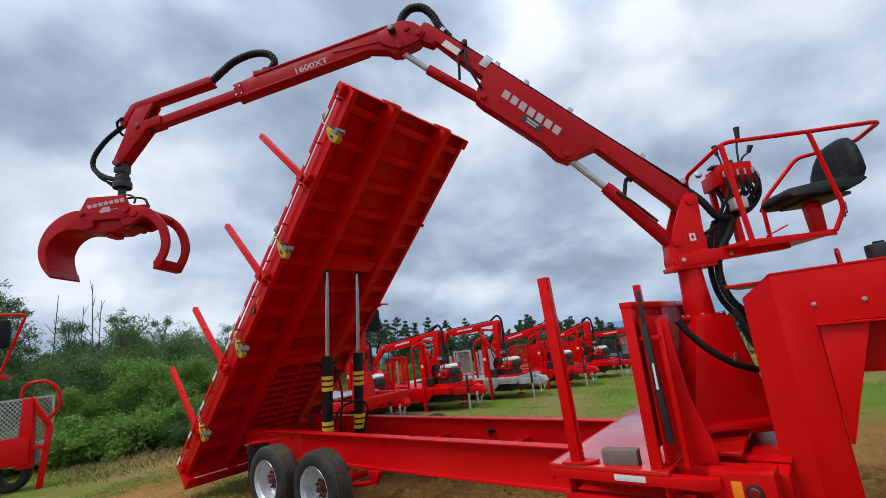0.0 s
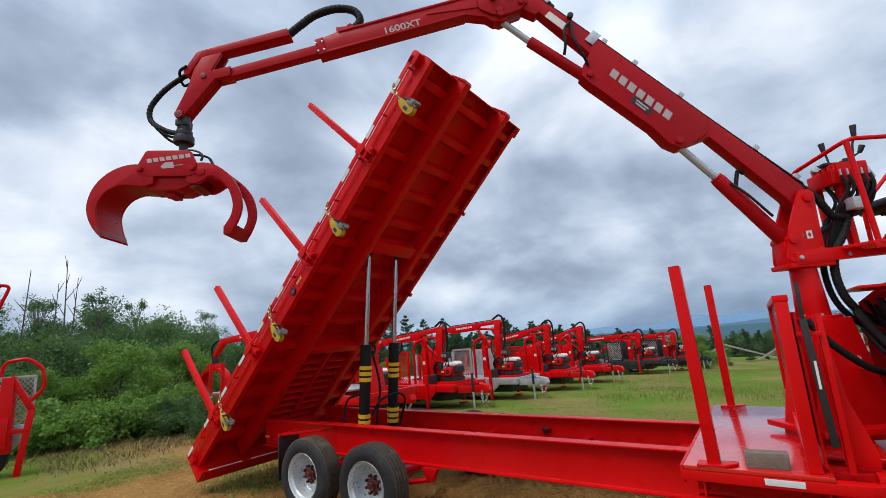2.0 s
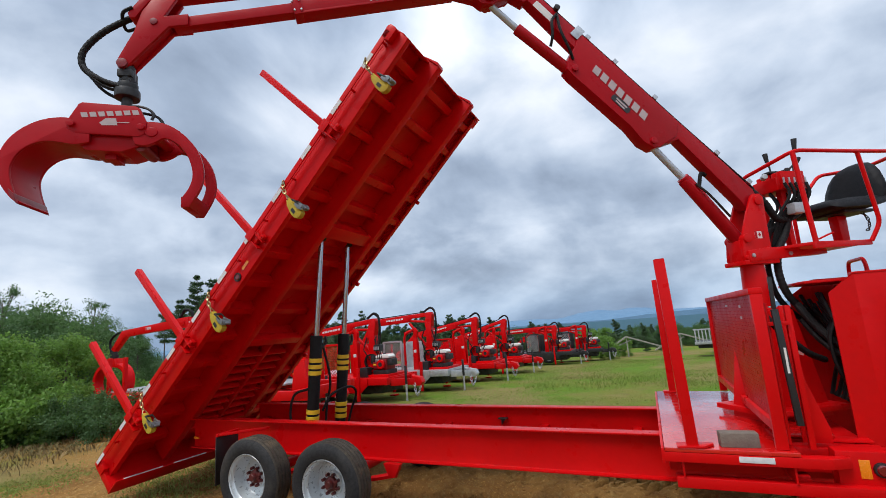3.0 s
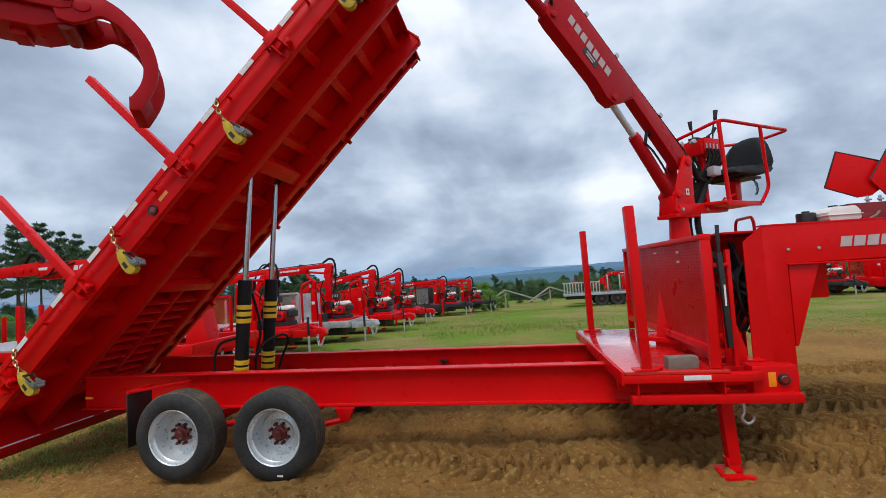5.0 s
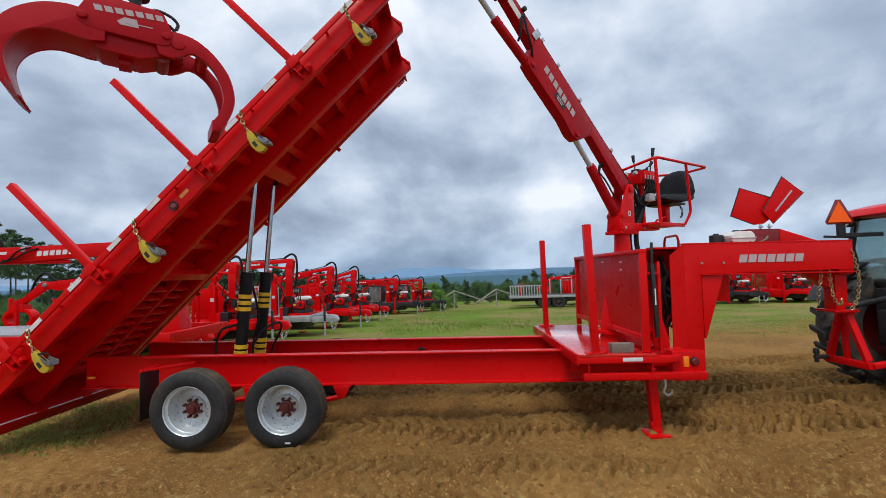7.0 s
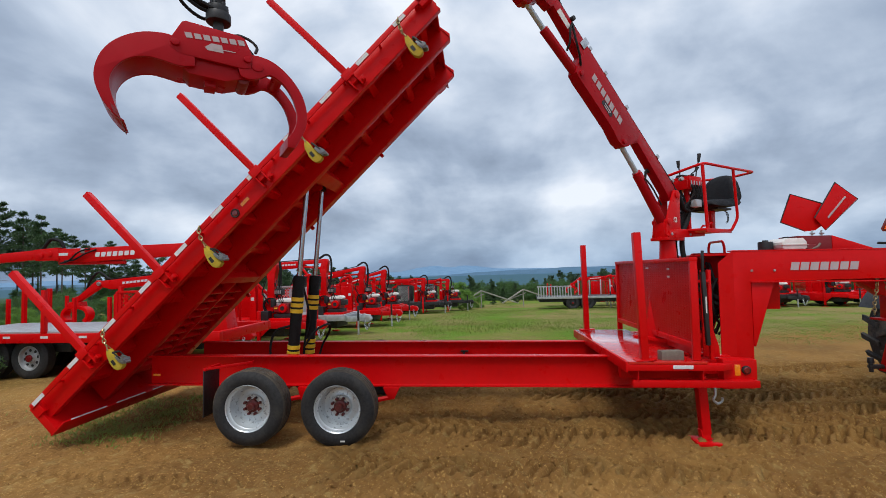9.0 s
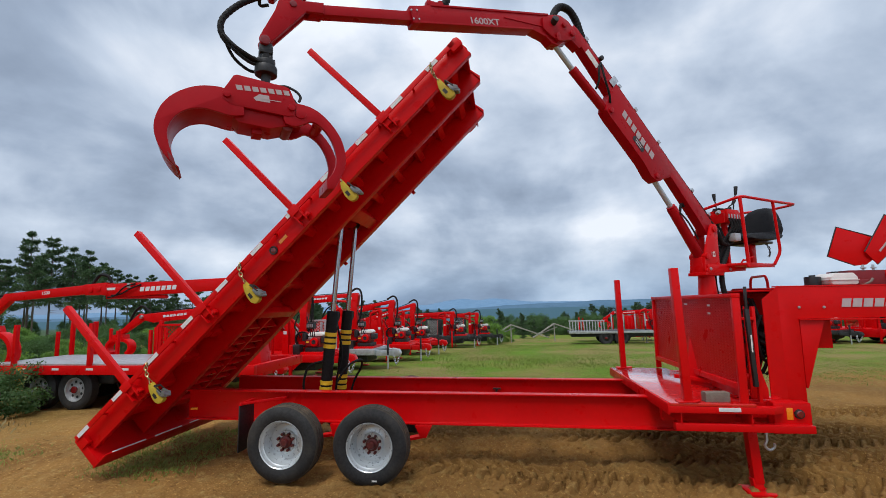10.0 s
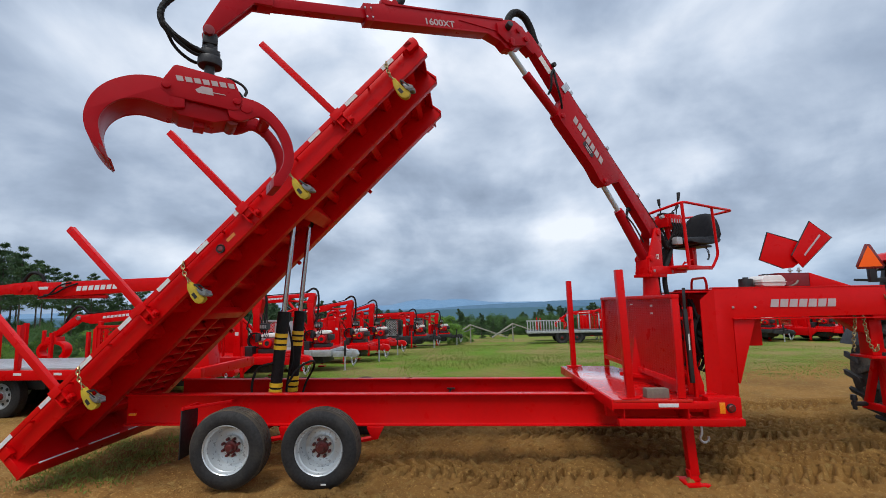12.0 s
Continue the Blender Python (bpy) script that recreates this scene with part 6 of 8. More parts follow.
part("steering_wheel", moved(lathe([(0.17, -0.012), (0.185, 0), (0.17, 0.012), (0.16, 0)], 28, True), pose(1.0, 0, 1.58, 60, 0, 90)), BLACK, tractor)
for s in (-1, 1):
    lampb = part("work_lamp", rod((-0.40, s * 0.58, 2.09), (-0.32, s * 0.58, 2.09), 0.065, sides=18, bevel=0.008), BLACK, tractor)
    part("lens", rod((-0.415, s * 0.58, 2.09), (-0.40, s * 0.58, 2.09), 0.055, sides=18), WHITE, lampb)
    part("mirror_arm", bar((-0.28, s * 0.62, 1.90), (-0.62, s * 0.66, 1.92), 0.03, 0.03), BLACK, tractor)
part("tail_lamp", box(-0.36, -0.30, -0.74, -0.62, 1.78, 1.88, 0.01), BLACK, tractor)
part("grab_rail", tube([(-0.30, -0.56, 1.95), (-0.36, -0.56, 1.80), (-0.34, -0.56, 1.50), (-0.26, -0.56, 1.42)], 0.014, 7), BLACK, tractor)

emblem = thing("slow_vehicle_sign", "orange warning triangle with red border on a black bracket", "warning sign", Matrix.Translation((7.12, 0.93, 2.03)))
part("border", prism([(-0.165, 0.03), (-0.145, -0.005), (0.145, -0.005), (0.165, 0.03), (0.03, 0.285), (-0.03, 0.285)], -0.002, 0.004, 0.001), LAMPRED, emblem, "red reflective border")
part("face", prism([(-0.135, 0.020), (0.135, 0.020), (0.0, 0.265)], -0.006, -0.002, 0), FLUOR, emblem, "bright orange face")
part("bracket", merge(box(-0.01, 0.07, 0.006, 0.05, -0.16, 0.02, 0.004), box(0.0, 0.5, 0.01, 0.05, -0.16, -0.11, 0.004)), BLACK, emblem)

frame3 = thing("hitch_frame", "red A-frame ball hitch on the tractor's lift arms", "hitch", Matrix.Translation((6.85, 0.66, 0.12)))
part("mast_plate", box(-0.06, 0.08, -0.07, 0.07, 0.90, 1.02, 0.006), RED, frame3)
part("upright", bar((0.03, 0.03, 0.42), (0.03, 0.03, 1.0), 0.045, 0.05, (0, 1, 0)), RED, frame3)
part("leg", bar((0.0, 0.02, 0.98), (0.0, 0.22, 0.40), 0.05, 0.07, (1, 0, 0)), RED, frame3)
part("leg", bar((0.0, -0.02, 0.98), (0.05, -0.20, 0.42), 0.05, 0.07, (1, 0, 0)), RED, frame3)
part("cross_bar", bar((0.03, -0.26, 0.38), (0.0, 0.27, 0.38), 0.07, 0.07), RED, frame3)
part("lower_bar", bar((0.05, -0.24, 0.38), (0.55, -0.30, 0.46), 0.08, 0.05), RED, frame3)
part("tow_ball", merge(rod((-0.18, 0.21, 0.40), (-0.03, 0.21, 0.40), 0.025, sides=10), rod((-0.16, 0.21, 0.34), (-0.16, 0.21, 0.44), 0.022, sides=12, bevel=0.006), rod((-0.16, 0.21, 0.44), (-0.16, 0.21, 0.50), 0.035, 0.028, 14, 0.01)), STEELDARK, frame3)
part("lift_arm", bar((0.35, -0.2, 0.46), (1.0, -0.28, 0.62), 0.05, 0.09), STEELDARK, frame3)
part("top_link", rod((0.1, 0.0, 0.98), (0.95, 0.15, 1.1), 0.03, sides=10), STEELDARK, frame3)
part("decal_plate", box(-0.04, 0.06, -0.084, -0.081, 0.93, 0.99, 0), BLACK, frame3)

for pts in ([(6.62, 0.53, 1.56), (6.62, 0.51, 1.38), (6.63, 0.50, 1.22), (6.68, 0.50, 1.13), (6.72, 0.50, 1.20)], [(6.56, 0.55, 1.56), (6.53, 0.53, 1.40), (6.50, 0.53, 1.26), (6.49, 0.53, 1.13)],
            [(6.85, 0.50, 1.72), (6.90, 0.49, 1.45), (6.87, 0.49, 1.2), (6.80, 0.50, 1.08)]):
    tagged(part("safety_chain", chain(pts, 0.0055, 0.046), BRASS), "hanging gold-passivated safety chain at the coupler", "chain", "safety chains")


# ---------------------------------------------------------------- parked machines
def lattice(x0, x1, z0, z1, y, step, w=0.014):
    """An open mesh of crossed flat bars in the plane y."""
    bms = []
    n = int((x1 - x0 + z1 - z0) / step)
    for i in range(1, n):
        c = i * step
        for s in (1, -1):
            a = (max(0, c - (z1 - z0)), min(c, z1 - z0))
            b = (min(c, x1 - x0), max(0, c - (x1 - x0)))
            if s > 0:
                p, q = (x0 + a[0], y, z0 + a[1]), (x0 + b[0], y, z0 + b[1])
            else:
                p, q = (x0 + a[0], y, z1 - a[1]), (x0 + b[0], y, z1 - b[1])
            if (Vector(p) - Vector(q)).length > 0.02:
                bms.append(bar(p, q, w, 0.004, (0, 1, 0), 0))
    return merge(*bms)


def small_wheel(parent, x, y, r, out, rim_mat=WHITE):
    w = 0.2
    m = Matrix.Translation((x, y, r)) @ Matrix.Diagonal((1, -out, 1, 1))
    wh = part("wheel", moved(lathe([(r * 0.58, -w * 0.4), (r * 0.75, -w * 0.52), (r * 0.93, -w * 0.46), (r, -w * 0.34), (r, w * 0.34), (r * 0.93, w * 0.46), (r * 0.58, w * 0.4)], 36, True), m), RUBBER, parent)
    part("rim", moved(lathe([(r * 0.58, -w * 0.42), (r * 0.53, -w * 0.40), (r * 0.50, -w * 0.15), (r * 0.22, -w * 0.22), (r * 0.20, -w * 0.36), (0.01, -w * 0.36), (0.01, 0), (r * 0.56, 0)], 28, True), m), rim_mat, wh)
    part("hub_cap", moved(rod((0, -w * 0.34, 0), (0, -w * 0.50, 0), r * 0.17, sides=12, bevel=0.005), m), LAMPRED, wh)


def parked_machine(name, label, m, steel, deck_len=4.2, boom=2.3, top=2.05, drop=0.25, mesh=True, raised=0.0):
    """A log trailer with folded crane, parked: x points to its hitch, the mast stands at x = 0."""
    t = thing(name, label, "log trailer", m, "parked log trailers")
    deck = 0.62
    part("deck_frame", merge(box(-deck_len, 0.86, -0.70, -0.58, deck - 0.16, deck, 0.006), box(-deck_len, 0.86, 0.58, 0.70, deck - 0.16, deck, 0.006), *[box(x, x + 0.08, -0.58, 0.58, deck - 0.12, deck - 0.02, 0.004) for x in (-deck_len, -2.8, -1.4, -0.1, 0.78)]), steel, t)
    part("deck_floor", box(-deck_len + 0.02, 0.82, -0.57, 0.57, deck - 0.018, deck + 0.006, 0.004), steel, t)
    part("tongue", merge(bar((0.82, -0.5, deck - 0.12), (1.28, 0.0, deck - 0.16), 0.10, 0.16), bar((0.82, 0.5, deck - 0.12), (1.28, 0.0, deck - 0.16), 0.10, 0.16), prism([(1.18, deck - 0.26), (1.40, deck - 0.26), (1.46, deck - 0.18), (1.40, deck - 0.06), (1.18, deck - 0.02)], -0.09, 0.09, 0.008)), steel, t)
    part("tongue_jack", merge(rod((1.12, -0.26, 0.0), (1.12, -0.26, 0.45), 0.028, sides=10), box(1.05, 1.19, -0.33, -0.19, 0, 0.015, 0.003)), GALV, t, "galvanised jack leg")
    part("jack_head", rod((1.12, -0.26, 0.42), (1.12, -0.26, 0.86), 0.032, sides=10, bevel=0.004), BLACK, t)
    part("hitch_chain", chain([(1.26, -0.1, 0.42), (1.29, -0.13, 0.25), (1.34, -0.12, 0.15), (1.42, -0.07, 0.36)], 0.01, 0.08), ZINC, t)
    for x in (-2.5, -1.75):
        for y, o in ((-0.86, -1), (0.86, 1)):
            small_wheel(t, x, y, 0.33, o, RIM)
    part("axle", rod((-2.1, -0.8, 0.33), (-2.1, 0.8, 0.33), 0.04, sides=10), STEELDARK, t)
    # crane: mast, boom back over the deck, folded stick
    part("mast_base", prism([(-0.22, deck), (0.22, deck), (0.11, deck + 0.55), (-0.11, deck + 0.55)], -0.14, 0.14, 0.006), RED, t)
    part("mast", merge(box(-0.09, 0.09, -0.09, 0.09, deck + 0.5, top - 0.28, 0.012), prism([(-0.11, top - 0.40), (0.10, top - 0.40), (0.15, top - 0.05), (0.10, top + 0.03), (-0.02, top + 0.02), (-0.12, top - 0.26)], -0.085, 0.085, 0.008)), RED, t)
    e = (-boom, top - drop)
    line = lambda x: top + 0.03 + (0.03 - drop) * (0.05 - x) / (boom + 0.05)
    part("boom_arm", prism([(0.05, top + 0.03), (0.13, top - 0.02), (0.12, top - 0.09), (-0.62, line(-0.62) - 0.12), (-0.72, line(-0.72) - 0.22), (-boom * 0.86, line(-boom * 0.86) - 0.22), (-boom, top - drop - 0.06), (-boom, top - drop + 0.06)], -0.055, 0.055, 0.006), RED, t)
    part("boom_doubler", prism([(-0.74, line(-0.74) - 0.015), (-0.74, line(-0.74) - 0.21), (-boom * 0.84, line(-boom * 0.84) - 0.21), (-boom * 0.84, line(-boom * 0.84) - 0.015)], -0.064, 0.064, 0.004), RED, t)
    part("stick_ram", rod((-0.02, 0.0, top - 0.26), (-0.70, 0.0, line(-0.70) - 0.18), 0.034, sides=12), RED, t)
    part("boom_hose", tube([(-0.10, -0.03, top + 0.045), (-0.6, -0.03, line(-0.6) + 0.02), (-boom * 0.9, -0.03, line(-boom * 0.9) + 0.02)], 0.014, 6), HOSE, t)
    maker_mark(t, Matrix.Translation((-boom * 0.6, -0.0665, line(-boom * 0.6) - 0.10)) @ Matrix.Rotation(-math.atan2(drop - 0.03, boom + 0.05), 4, "Y"), 0.085, TAPE, rows=((-0.3, 0.3),))
    part("lift_ram", rod((-0.12, 0, deck + 0.62), (-0.70, 0, line(-0.7) - 0.24), 0.040, sides=14, bevel=0.006), RED, t)
    part("stick", prism([(e[0] - 0.06, e[1] + 0.08), (e[0] + 0.08, e[1] - 0.04), (e[0] - 0.55, deck + 0.62), (e[0] - 0.66, deck + 0.66)], -0.055, 0.055, 0.006), RED, t)
    part("hose_loop", tube([(-0.16, 0.0, top + 0.05), (0.06, 0, top + 0.16), (0.20, 0, top + 0.04), (0.22, 0, top - 0.35), (0.16, 0, top - 0.75), (0.05, 0, top - 0.95)], 0.032, 8), HOSE, t, "black hose bundle looping over the mast")
    part("stick_hose", tube([(e[0] + 0.2, 0, e[1] + 0.10), (e[0] - 0.05, 0, e[1] + 0.26), (e[0] - 0.26, 0, e[1] + 0.10), (e[0] - 0.38, 0, e[1] - 0.15)], 0.025, 8), HOSE, t)
    g = (e[0] - 0.60, deck + 0.55)
    part("grapple_head", merge(prism([(g[0] - 0.16, g[1] - 0.08), (g[0] + 0.16, g[1] - 0.08), (g[0] + 0.12, g[1] + 0.08), (g[0] - 0.12, g[1] + 0.08)], -0.11, 0.11, 0.006), rod((g[0], 0, g[1] + 0.06), (g[0], 0, g[1] + 0.2), 0.05, sides=12)), RED, t)
    for s in (-1, 1):
        a = [(g[0] + s * (0.12 + 0.24 * math.sin(radians(k))), g[1] - 0.22 + 0.20 * math.cos(radians(k))) for k in range(0, 151, 15)]
        b = [(g[0] + s * (0.12 + 0.17 * math.sin(radians(k))), g[1] - 0.22 + 0.13 * math.cos(radians(k))) for k in range(150, -1, -15)]
        part("grapple_claw", prism(a + b, -0.09, 0.09, 0.003), RED, t)
    # skirt, control tower and tongue box
    part("side_skirt", prism([(-1.45, deck), (-1.30, deck - 0.22), (-1.10, deck - 0.34), (0.10, deck - 0.34), (0.30, deck - 0.17), (0.30, deck)], -0.735, -0.705, 0.004), steel, t)
    part("control_tower", prism([(-0.44, deck), (-0.26, deck), (-0.28, deck + 0.86), (-0.32, deck + 0.94), (-0.40, deck + 0.94), (-0.42, deck + 0.86)], -0.34, -0.22, 0.008), RED, t)
    part("tower_arm", prism([(-0.40, deck + 0.90), (-0.30, deck + 0.90), (-0.26, deck + 1.12), (-0.34, deck + 1.22), (-0.72, deck + 1.10), (-0.72, deck + 1.02), (-0.40, deck + 1.10)], -0.32, -0.24, 0.006), RED, t)
    part("spare_hose", moved(lathe([(0.16, -0.03), (0.20, -0.03), (0.20, 0.03), (0.16, 0.03)], 24, True), pose(0.05, -0.20, deck + 0.36)), HOSE, t)
    part("decal_plate", box(-0.40, -0.31, -0.3435, -0.341, deck + 0.50, deck + 0.58, 0), TAPE, t)
    part("guard_rail", tube([(-0.70, -0.34, deck), (-0.70, -0.34, deck + 0.95), (-0.62, -0.34, deck + 1.08), (-0.38, -0.34, deck + 1.16)], 0.035, 8, False, corner=0.1), RED, t)
    part("knuckle_pin", rod((-boom + 0.02, -0.10, top - drop), (-boom + 0.02, 0.10, top - drop), 0.045, sides=14, bevel=0.004), ZINC, t)
    # engine and valve stand beside the mast
    part("engine_base", box(0.14, 0.74, -0.46, 0.42, deck, deck + 0.06, 0.004), RED, t)
    part("engine_block", merge(box(0.46, 0.80, -0.20, 0.20, deck + 0.06, deck + 0.32, 0.03), box(0.42, 0.60, -0.24, -0.14, deck + 0.10, deck + 0.26, 0.02)), CAST, t)
    part("recoil_cover", rod((0.66, -0.27, deck + 0.2), (0.66, -0.20, deck + 0.2), 0.11, sides=18, bevel=0.012), RED, t)
    part("starter_grille", rod((0.66, -0.276, deck + 0.2), (0.66, -0.271, deck + 0.2), 0.055, sides=16), STEELDARK, t)
    part("exhaust_shield", box(0.50, 0.60, -0.245, -0.20, deck + 0.26, deck + 0.33, 0.008), ZINC, t)
    for k in range(4):
        part("hose_end", rod((0.24 + 0.045 * k, -0.31, deck + 0.66), (0.24 + 0.045 * k, -0.31, deck + 0.74), 0.016, sides=8), ZINC, t)
    part("engine_tank", prism([(0.44, deck + 0.335), (0.84, deck + 0.335), (0.86, deck + 0.38), (0.80, deck + 0.435), (0.50, deck + 0.435), (0.43, deck + 0.39)], -0.15, 0.15, 0.03), WHITE, t, "white fuel tank")
    part("fuel_cap", rod((0.62, 0, deck + 0.43), (0.62, 0, deck + 0.455), 0.04, sides=14, bevel=0.004), BLACK, t)
    part("exhaust_box", box(0.80, 0.94, -0.16, 0.10, deck + 0.16, deck + 0.32, 0.02), STEELDARK, t)
    part("battery_box", box(-0.10, 0.14, -0.50, -0.30, deck, deck + 0.24, 0.015), BLACK, t)
    # dark block added below the deck in place of the shade there
    part("under_deck_shade", box(-3.0, 0.55, -0.45, 0.45, 0.24, deck - 0.13, 0.01), STEELDARK, t)
    part("outrigger", merge(box(0.02, 0.09, -0.79, -0.72, 0.08, deck + 0.26, 0.008), box(-0.04, 0.15, -0.84, -0.66, 0.0, 0.03, 0.004)), RED, t)
    part("outrigger", merge(box(0.02, 0.09, 0.72, 0.79, 0.08, deck + 0.26, 0.008), box(-0.04, 0.15, 0.66, 0.84, 0.0, 0.03, 0.004)), RED, t)
    part("rear_panel", box(-1.30, -0.64, 0.62, 0.66, deck, deck + 0.80, 0.006), steel, t)
    part("mast_hose", tube([(0.12, -0.10, top - 0.5), (0.24, -0.18, top - 0.8), (0.20, -0.22, deck + 0.75), (0.30, -0.24, deck + 0.66)], 0.016, 6), HOSE, t)
    part("mast_hose", tube([(-0.12, -0.11, top - 0.45), (-0.20, -0.16, top - 0.75), (-0.12, -0.20, deck + 0.6), (0.0, -0.2, deck + 0.4)], 0.016, 6), HOSE, t)
    part("yellow_tag", box(0.44, 0.52, -0.246, -0.2445, deck + 0.18, deck + 0.22, 0), BAND, t)
    part("air_cleaner", rod((0.34, -0.10, deck + 0.22), (0.34, -0.10, deck + 0.42), 0.07, sides=16, bevel=0.01), BLACK, t)
    part("valve_block", merge(box(0.22, 0.40, -0.30, -0.12, deck + 0.62, deck + 0.78, 0.01), *[rod((0.24 + 0.04 * k, -0.2, deck + 0.78), (0.23 + 0.045 * k, -0.22, deck + 1.0), 0.009, sides=6) for k in range(4)]), STEELDARK, t)
    part("valve_post", box(0.28, 0.33, -0.24, -0.19, deck, deck + 0.62, 0.003), RED, t)
    for k in range(3):
        part("line_hose", tube([(0.26 + 0.05 * k, -0.22, deck + 0.62), (0.32 + 0.05 * k, -0.27, deck + 0.45), (0.2, -0.2, deck + 0.25), (0.08, -0.12, deck + 0.30)], 0.014, 6), HOSE, t)
    # headboard with mesh, stakes
    hb = -0.62
    part("headboard_frame", merge(*[bar((hb + a, -0.66, b), (hb + c, -0.66, d), 0.05, 0.05, (0, 1, 0)) for a, b, c, d in ((0, deck, 0, deck + 0.85), (-0.62, deck, -0.62, deck + 0.85), (-0.62, deck + 0.85, 0, deck + 0.85), (-0.62, deck + 0.04, 0, deck + 0.04))]), steel if steel is not RED else RED, t)
    if mesh:
        part("mesh_sheet", lattice(hb - 0.60, hb - 0.02, deck + 0.06, deck + 0.83, -0.66, 0.085), GALV if steel is not RED else RED, t)
    for x in (-deck_len + 0.25, -2.3, -1.45):
        for y in (-0.66, 0.66):
            part("stake", box(x, x + 0.06, y - 0.03, y + 0.03, deck, deck + 0.75, 0.004), steel, t)
    part("cabinet", box(-0.34, 0.22, 0.24, 0.56, deck, deck + 0.52, 0.012), RED, t)
    # the engine stands close to the mast
    for o in t.children:
        if o.name.split(".")[0] in ("engine_block", "recoil_cover", "starter_grille", "exhaust_shield", "engine_tank", "fuel_cap", "exhaust_box", "yellow_tag", "air_cleaner"):
            o.matrix_basis = Matrix.Translation((-0.20, -0.12, 0.10))
    part("engine_stand", box(0.22, 0.66, -0.36, 0.06, deck + 0.055, deck + 0.16, 0.008), STEELDARK, t)
    return t


def standing(x, y, turn=0.0, lift=0.0):
    return Matrix.Translation((x, y, ground_z(x, y) + lift)) @ Matrix.Rotation(radians(turn), 4, "Z")


parked_machine("log_trailer", "red log trailer with folded crane and small engine on grass", standing(-2.9, 6.75, -4), RED, top=2.05)
parked_machine("log_trailer", "galvanised log trailer with folded red crane on grass", standing(-2.25, 8.85, -3), GALV, top=2.24, drop=0.12, boom=2.0)
parked_machine("log_trailer", "red log trailer with raised folded crane, parked in the row", standing(-1.75, 11.4, -3), RED, top=2.12, drop=0.42, boom=2.3)
parked_machine("log_trailer", "red log trailer with steeply folded crane, parked in the row", standing(-1.55, 14.2, -2), RED, top=2.10, drop=0.62, boom=2.1)
parked_machine("log_trailer", "red crane trailer with black frame far along the row", standing(-0.40, 18.6, 0), STEELDARK, top=1.80, drop=0.15, boom=3.0)
parked_machine("log_trailer", "last red crane trailer in the row beside a bush", standing(0.70, 20.8, 0), STEELDARK, top=1.75, drop=0.15, boom=2.6)
parked_machine("log_trailer", "red log trailer with folded crane behind the raised deck", standing(-3.9, 5.0, -4), RED, top=1.85, drop=0.2)

# far galvanised trailer across the field, and more machines beyond the gooseneck
parked_machine("log_trailer", "red crane trailer behind a galvanised flatbed across grass", standing(10.6, 23.0, 0), RED, top=1.75, drop=0.12, boom=2.0)
parked_machine("log_trailer", "galvanised trailer with red crane across the field", standing(10.6, 20.0, 178), GALV, top=1.9, drop=0.3, boom=1.6)
gate = thing("stock_trailer", "galvanised flatbed trailer with upright barred sides across grass", "flatbed trailer", standing(7.2, 20.4, -4))
part("bed_frame", merge(box(-1.6, 2.6, -0.8, 0.8, 0.55, 0.68, 0.006), box(-1.5, 2.5, -0.6, 0.6, 0.40, 0.55, 0.006)), STEELDARK, gate)
part("bed_edge", box(-1.62, 2.62, -0.83, -0.80, 0.58, 0.70, 0.004), GALV, gate)
for k in range(13):
    part("side_bar", box(-1.58 + 0.14 * k, -1.53 + 0.14 * k, -0.82, -0.80, 0.68, 1.22, 0.002), GALV, gate)
part("top_bar", box(-1.62, 0.16, -0.83, -0.79, 1.20, 1.26, 0.004), GALV, gate)
for x in (0.7, 1.3, 1.9, 2.4):
    part("stake", box(x, x + 0.06, 0.70, 0.76, 0.68, 1.5, 0.004), GALV, gate)
for y, o in ((-0.7, -1), (0.7, 1)):
    small_wheel(gate, 0.2, y, 0.34, o, STEELDARK)
    small_wheel(gate, 0.95, y, 0.34, o, STEELDARK)
for i in range(7):
    x = 14.0 + i * 2.3
    y = 18.5 - i * 0.55
    parked_machine("log_trailer", "red crane trailer in a far row across grass", standing(x, y, -60 + 4 * math.sin(i * 2.1)), STEELDARK if i % 3 == 1 else RED, top=1.75 + 0.1 * (i % 2), drop=0.3, boom=1.6, deck_len=3.4)

# long crane trailer behind the raised deck
long = thing("crane_trailer", "red crane trailer with a galvanised plank deck on grass", "crane trailer", Matrix.Translation((-5.75, 3.68, 0)) @ Matrix.Rotation(radians(-3), 4, "Z"))
for y in (-0.78, 0.78):
    part("side_frame", box(-1.80, 3.9, y - 0.05, y + 0.05, 0.66, 0.82, 0.006), RED, long)
for i in range(9):
    y = -0.70 + i * 0.175
    part("plank", box(-1.78, 2.95, y - 0.078, y + 0.078, 0.82, 0.855, 0.004), GALV, long)
part("front_frame", box(3.8, 3.9, -0.73, 0.73, 0.66, 0.82, 0.006), RED, long)
for i in range(6):
    part("reflective_tape", box(-1.7 + 0.75 * i, -1.55 + 0.75 * i, -0.833, -0.8305, 0.74, 0.78, 0), TAPE, long)
for x in (-0.62, 0.18):
    small_wheel(long, x, -0.62, 0.375, -1, GALV)
    small_wheel(long, x, 0.62, 0.375, 1, GALV)
for x in (-0.62, 0.18):
    for k in range(8):
        a = radians(45 * k + 10)
        # black disc stands for the shade in a rim hole
        part("rim_hole_shade", rod((x + 0.135 * math.cos(a), -0.646, 0.375 + 0.135 * math.sin(a)), (x + 0.135 * math.cos(a), -0.66, 0.375 + 0.135 * math.sin(a)), 0.026, sides=10), BLACK, long)
part("axle_beam", box(-1.2, 0.8, -0.5, 0.5, 0.45, 0.62, 0.01), STEELDARK, long)
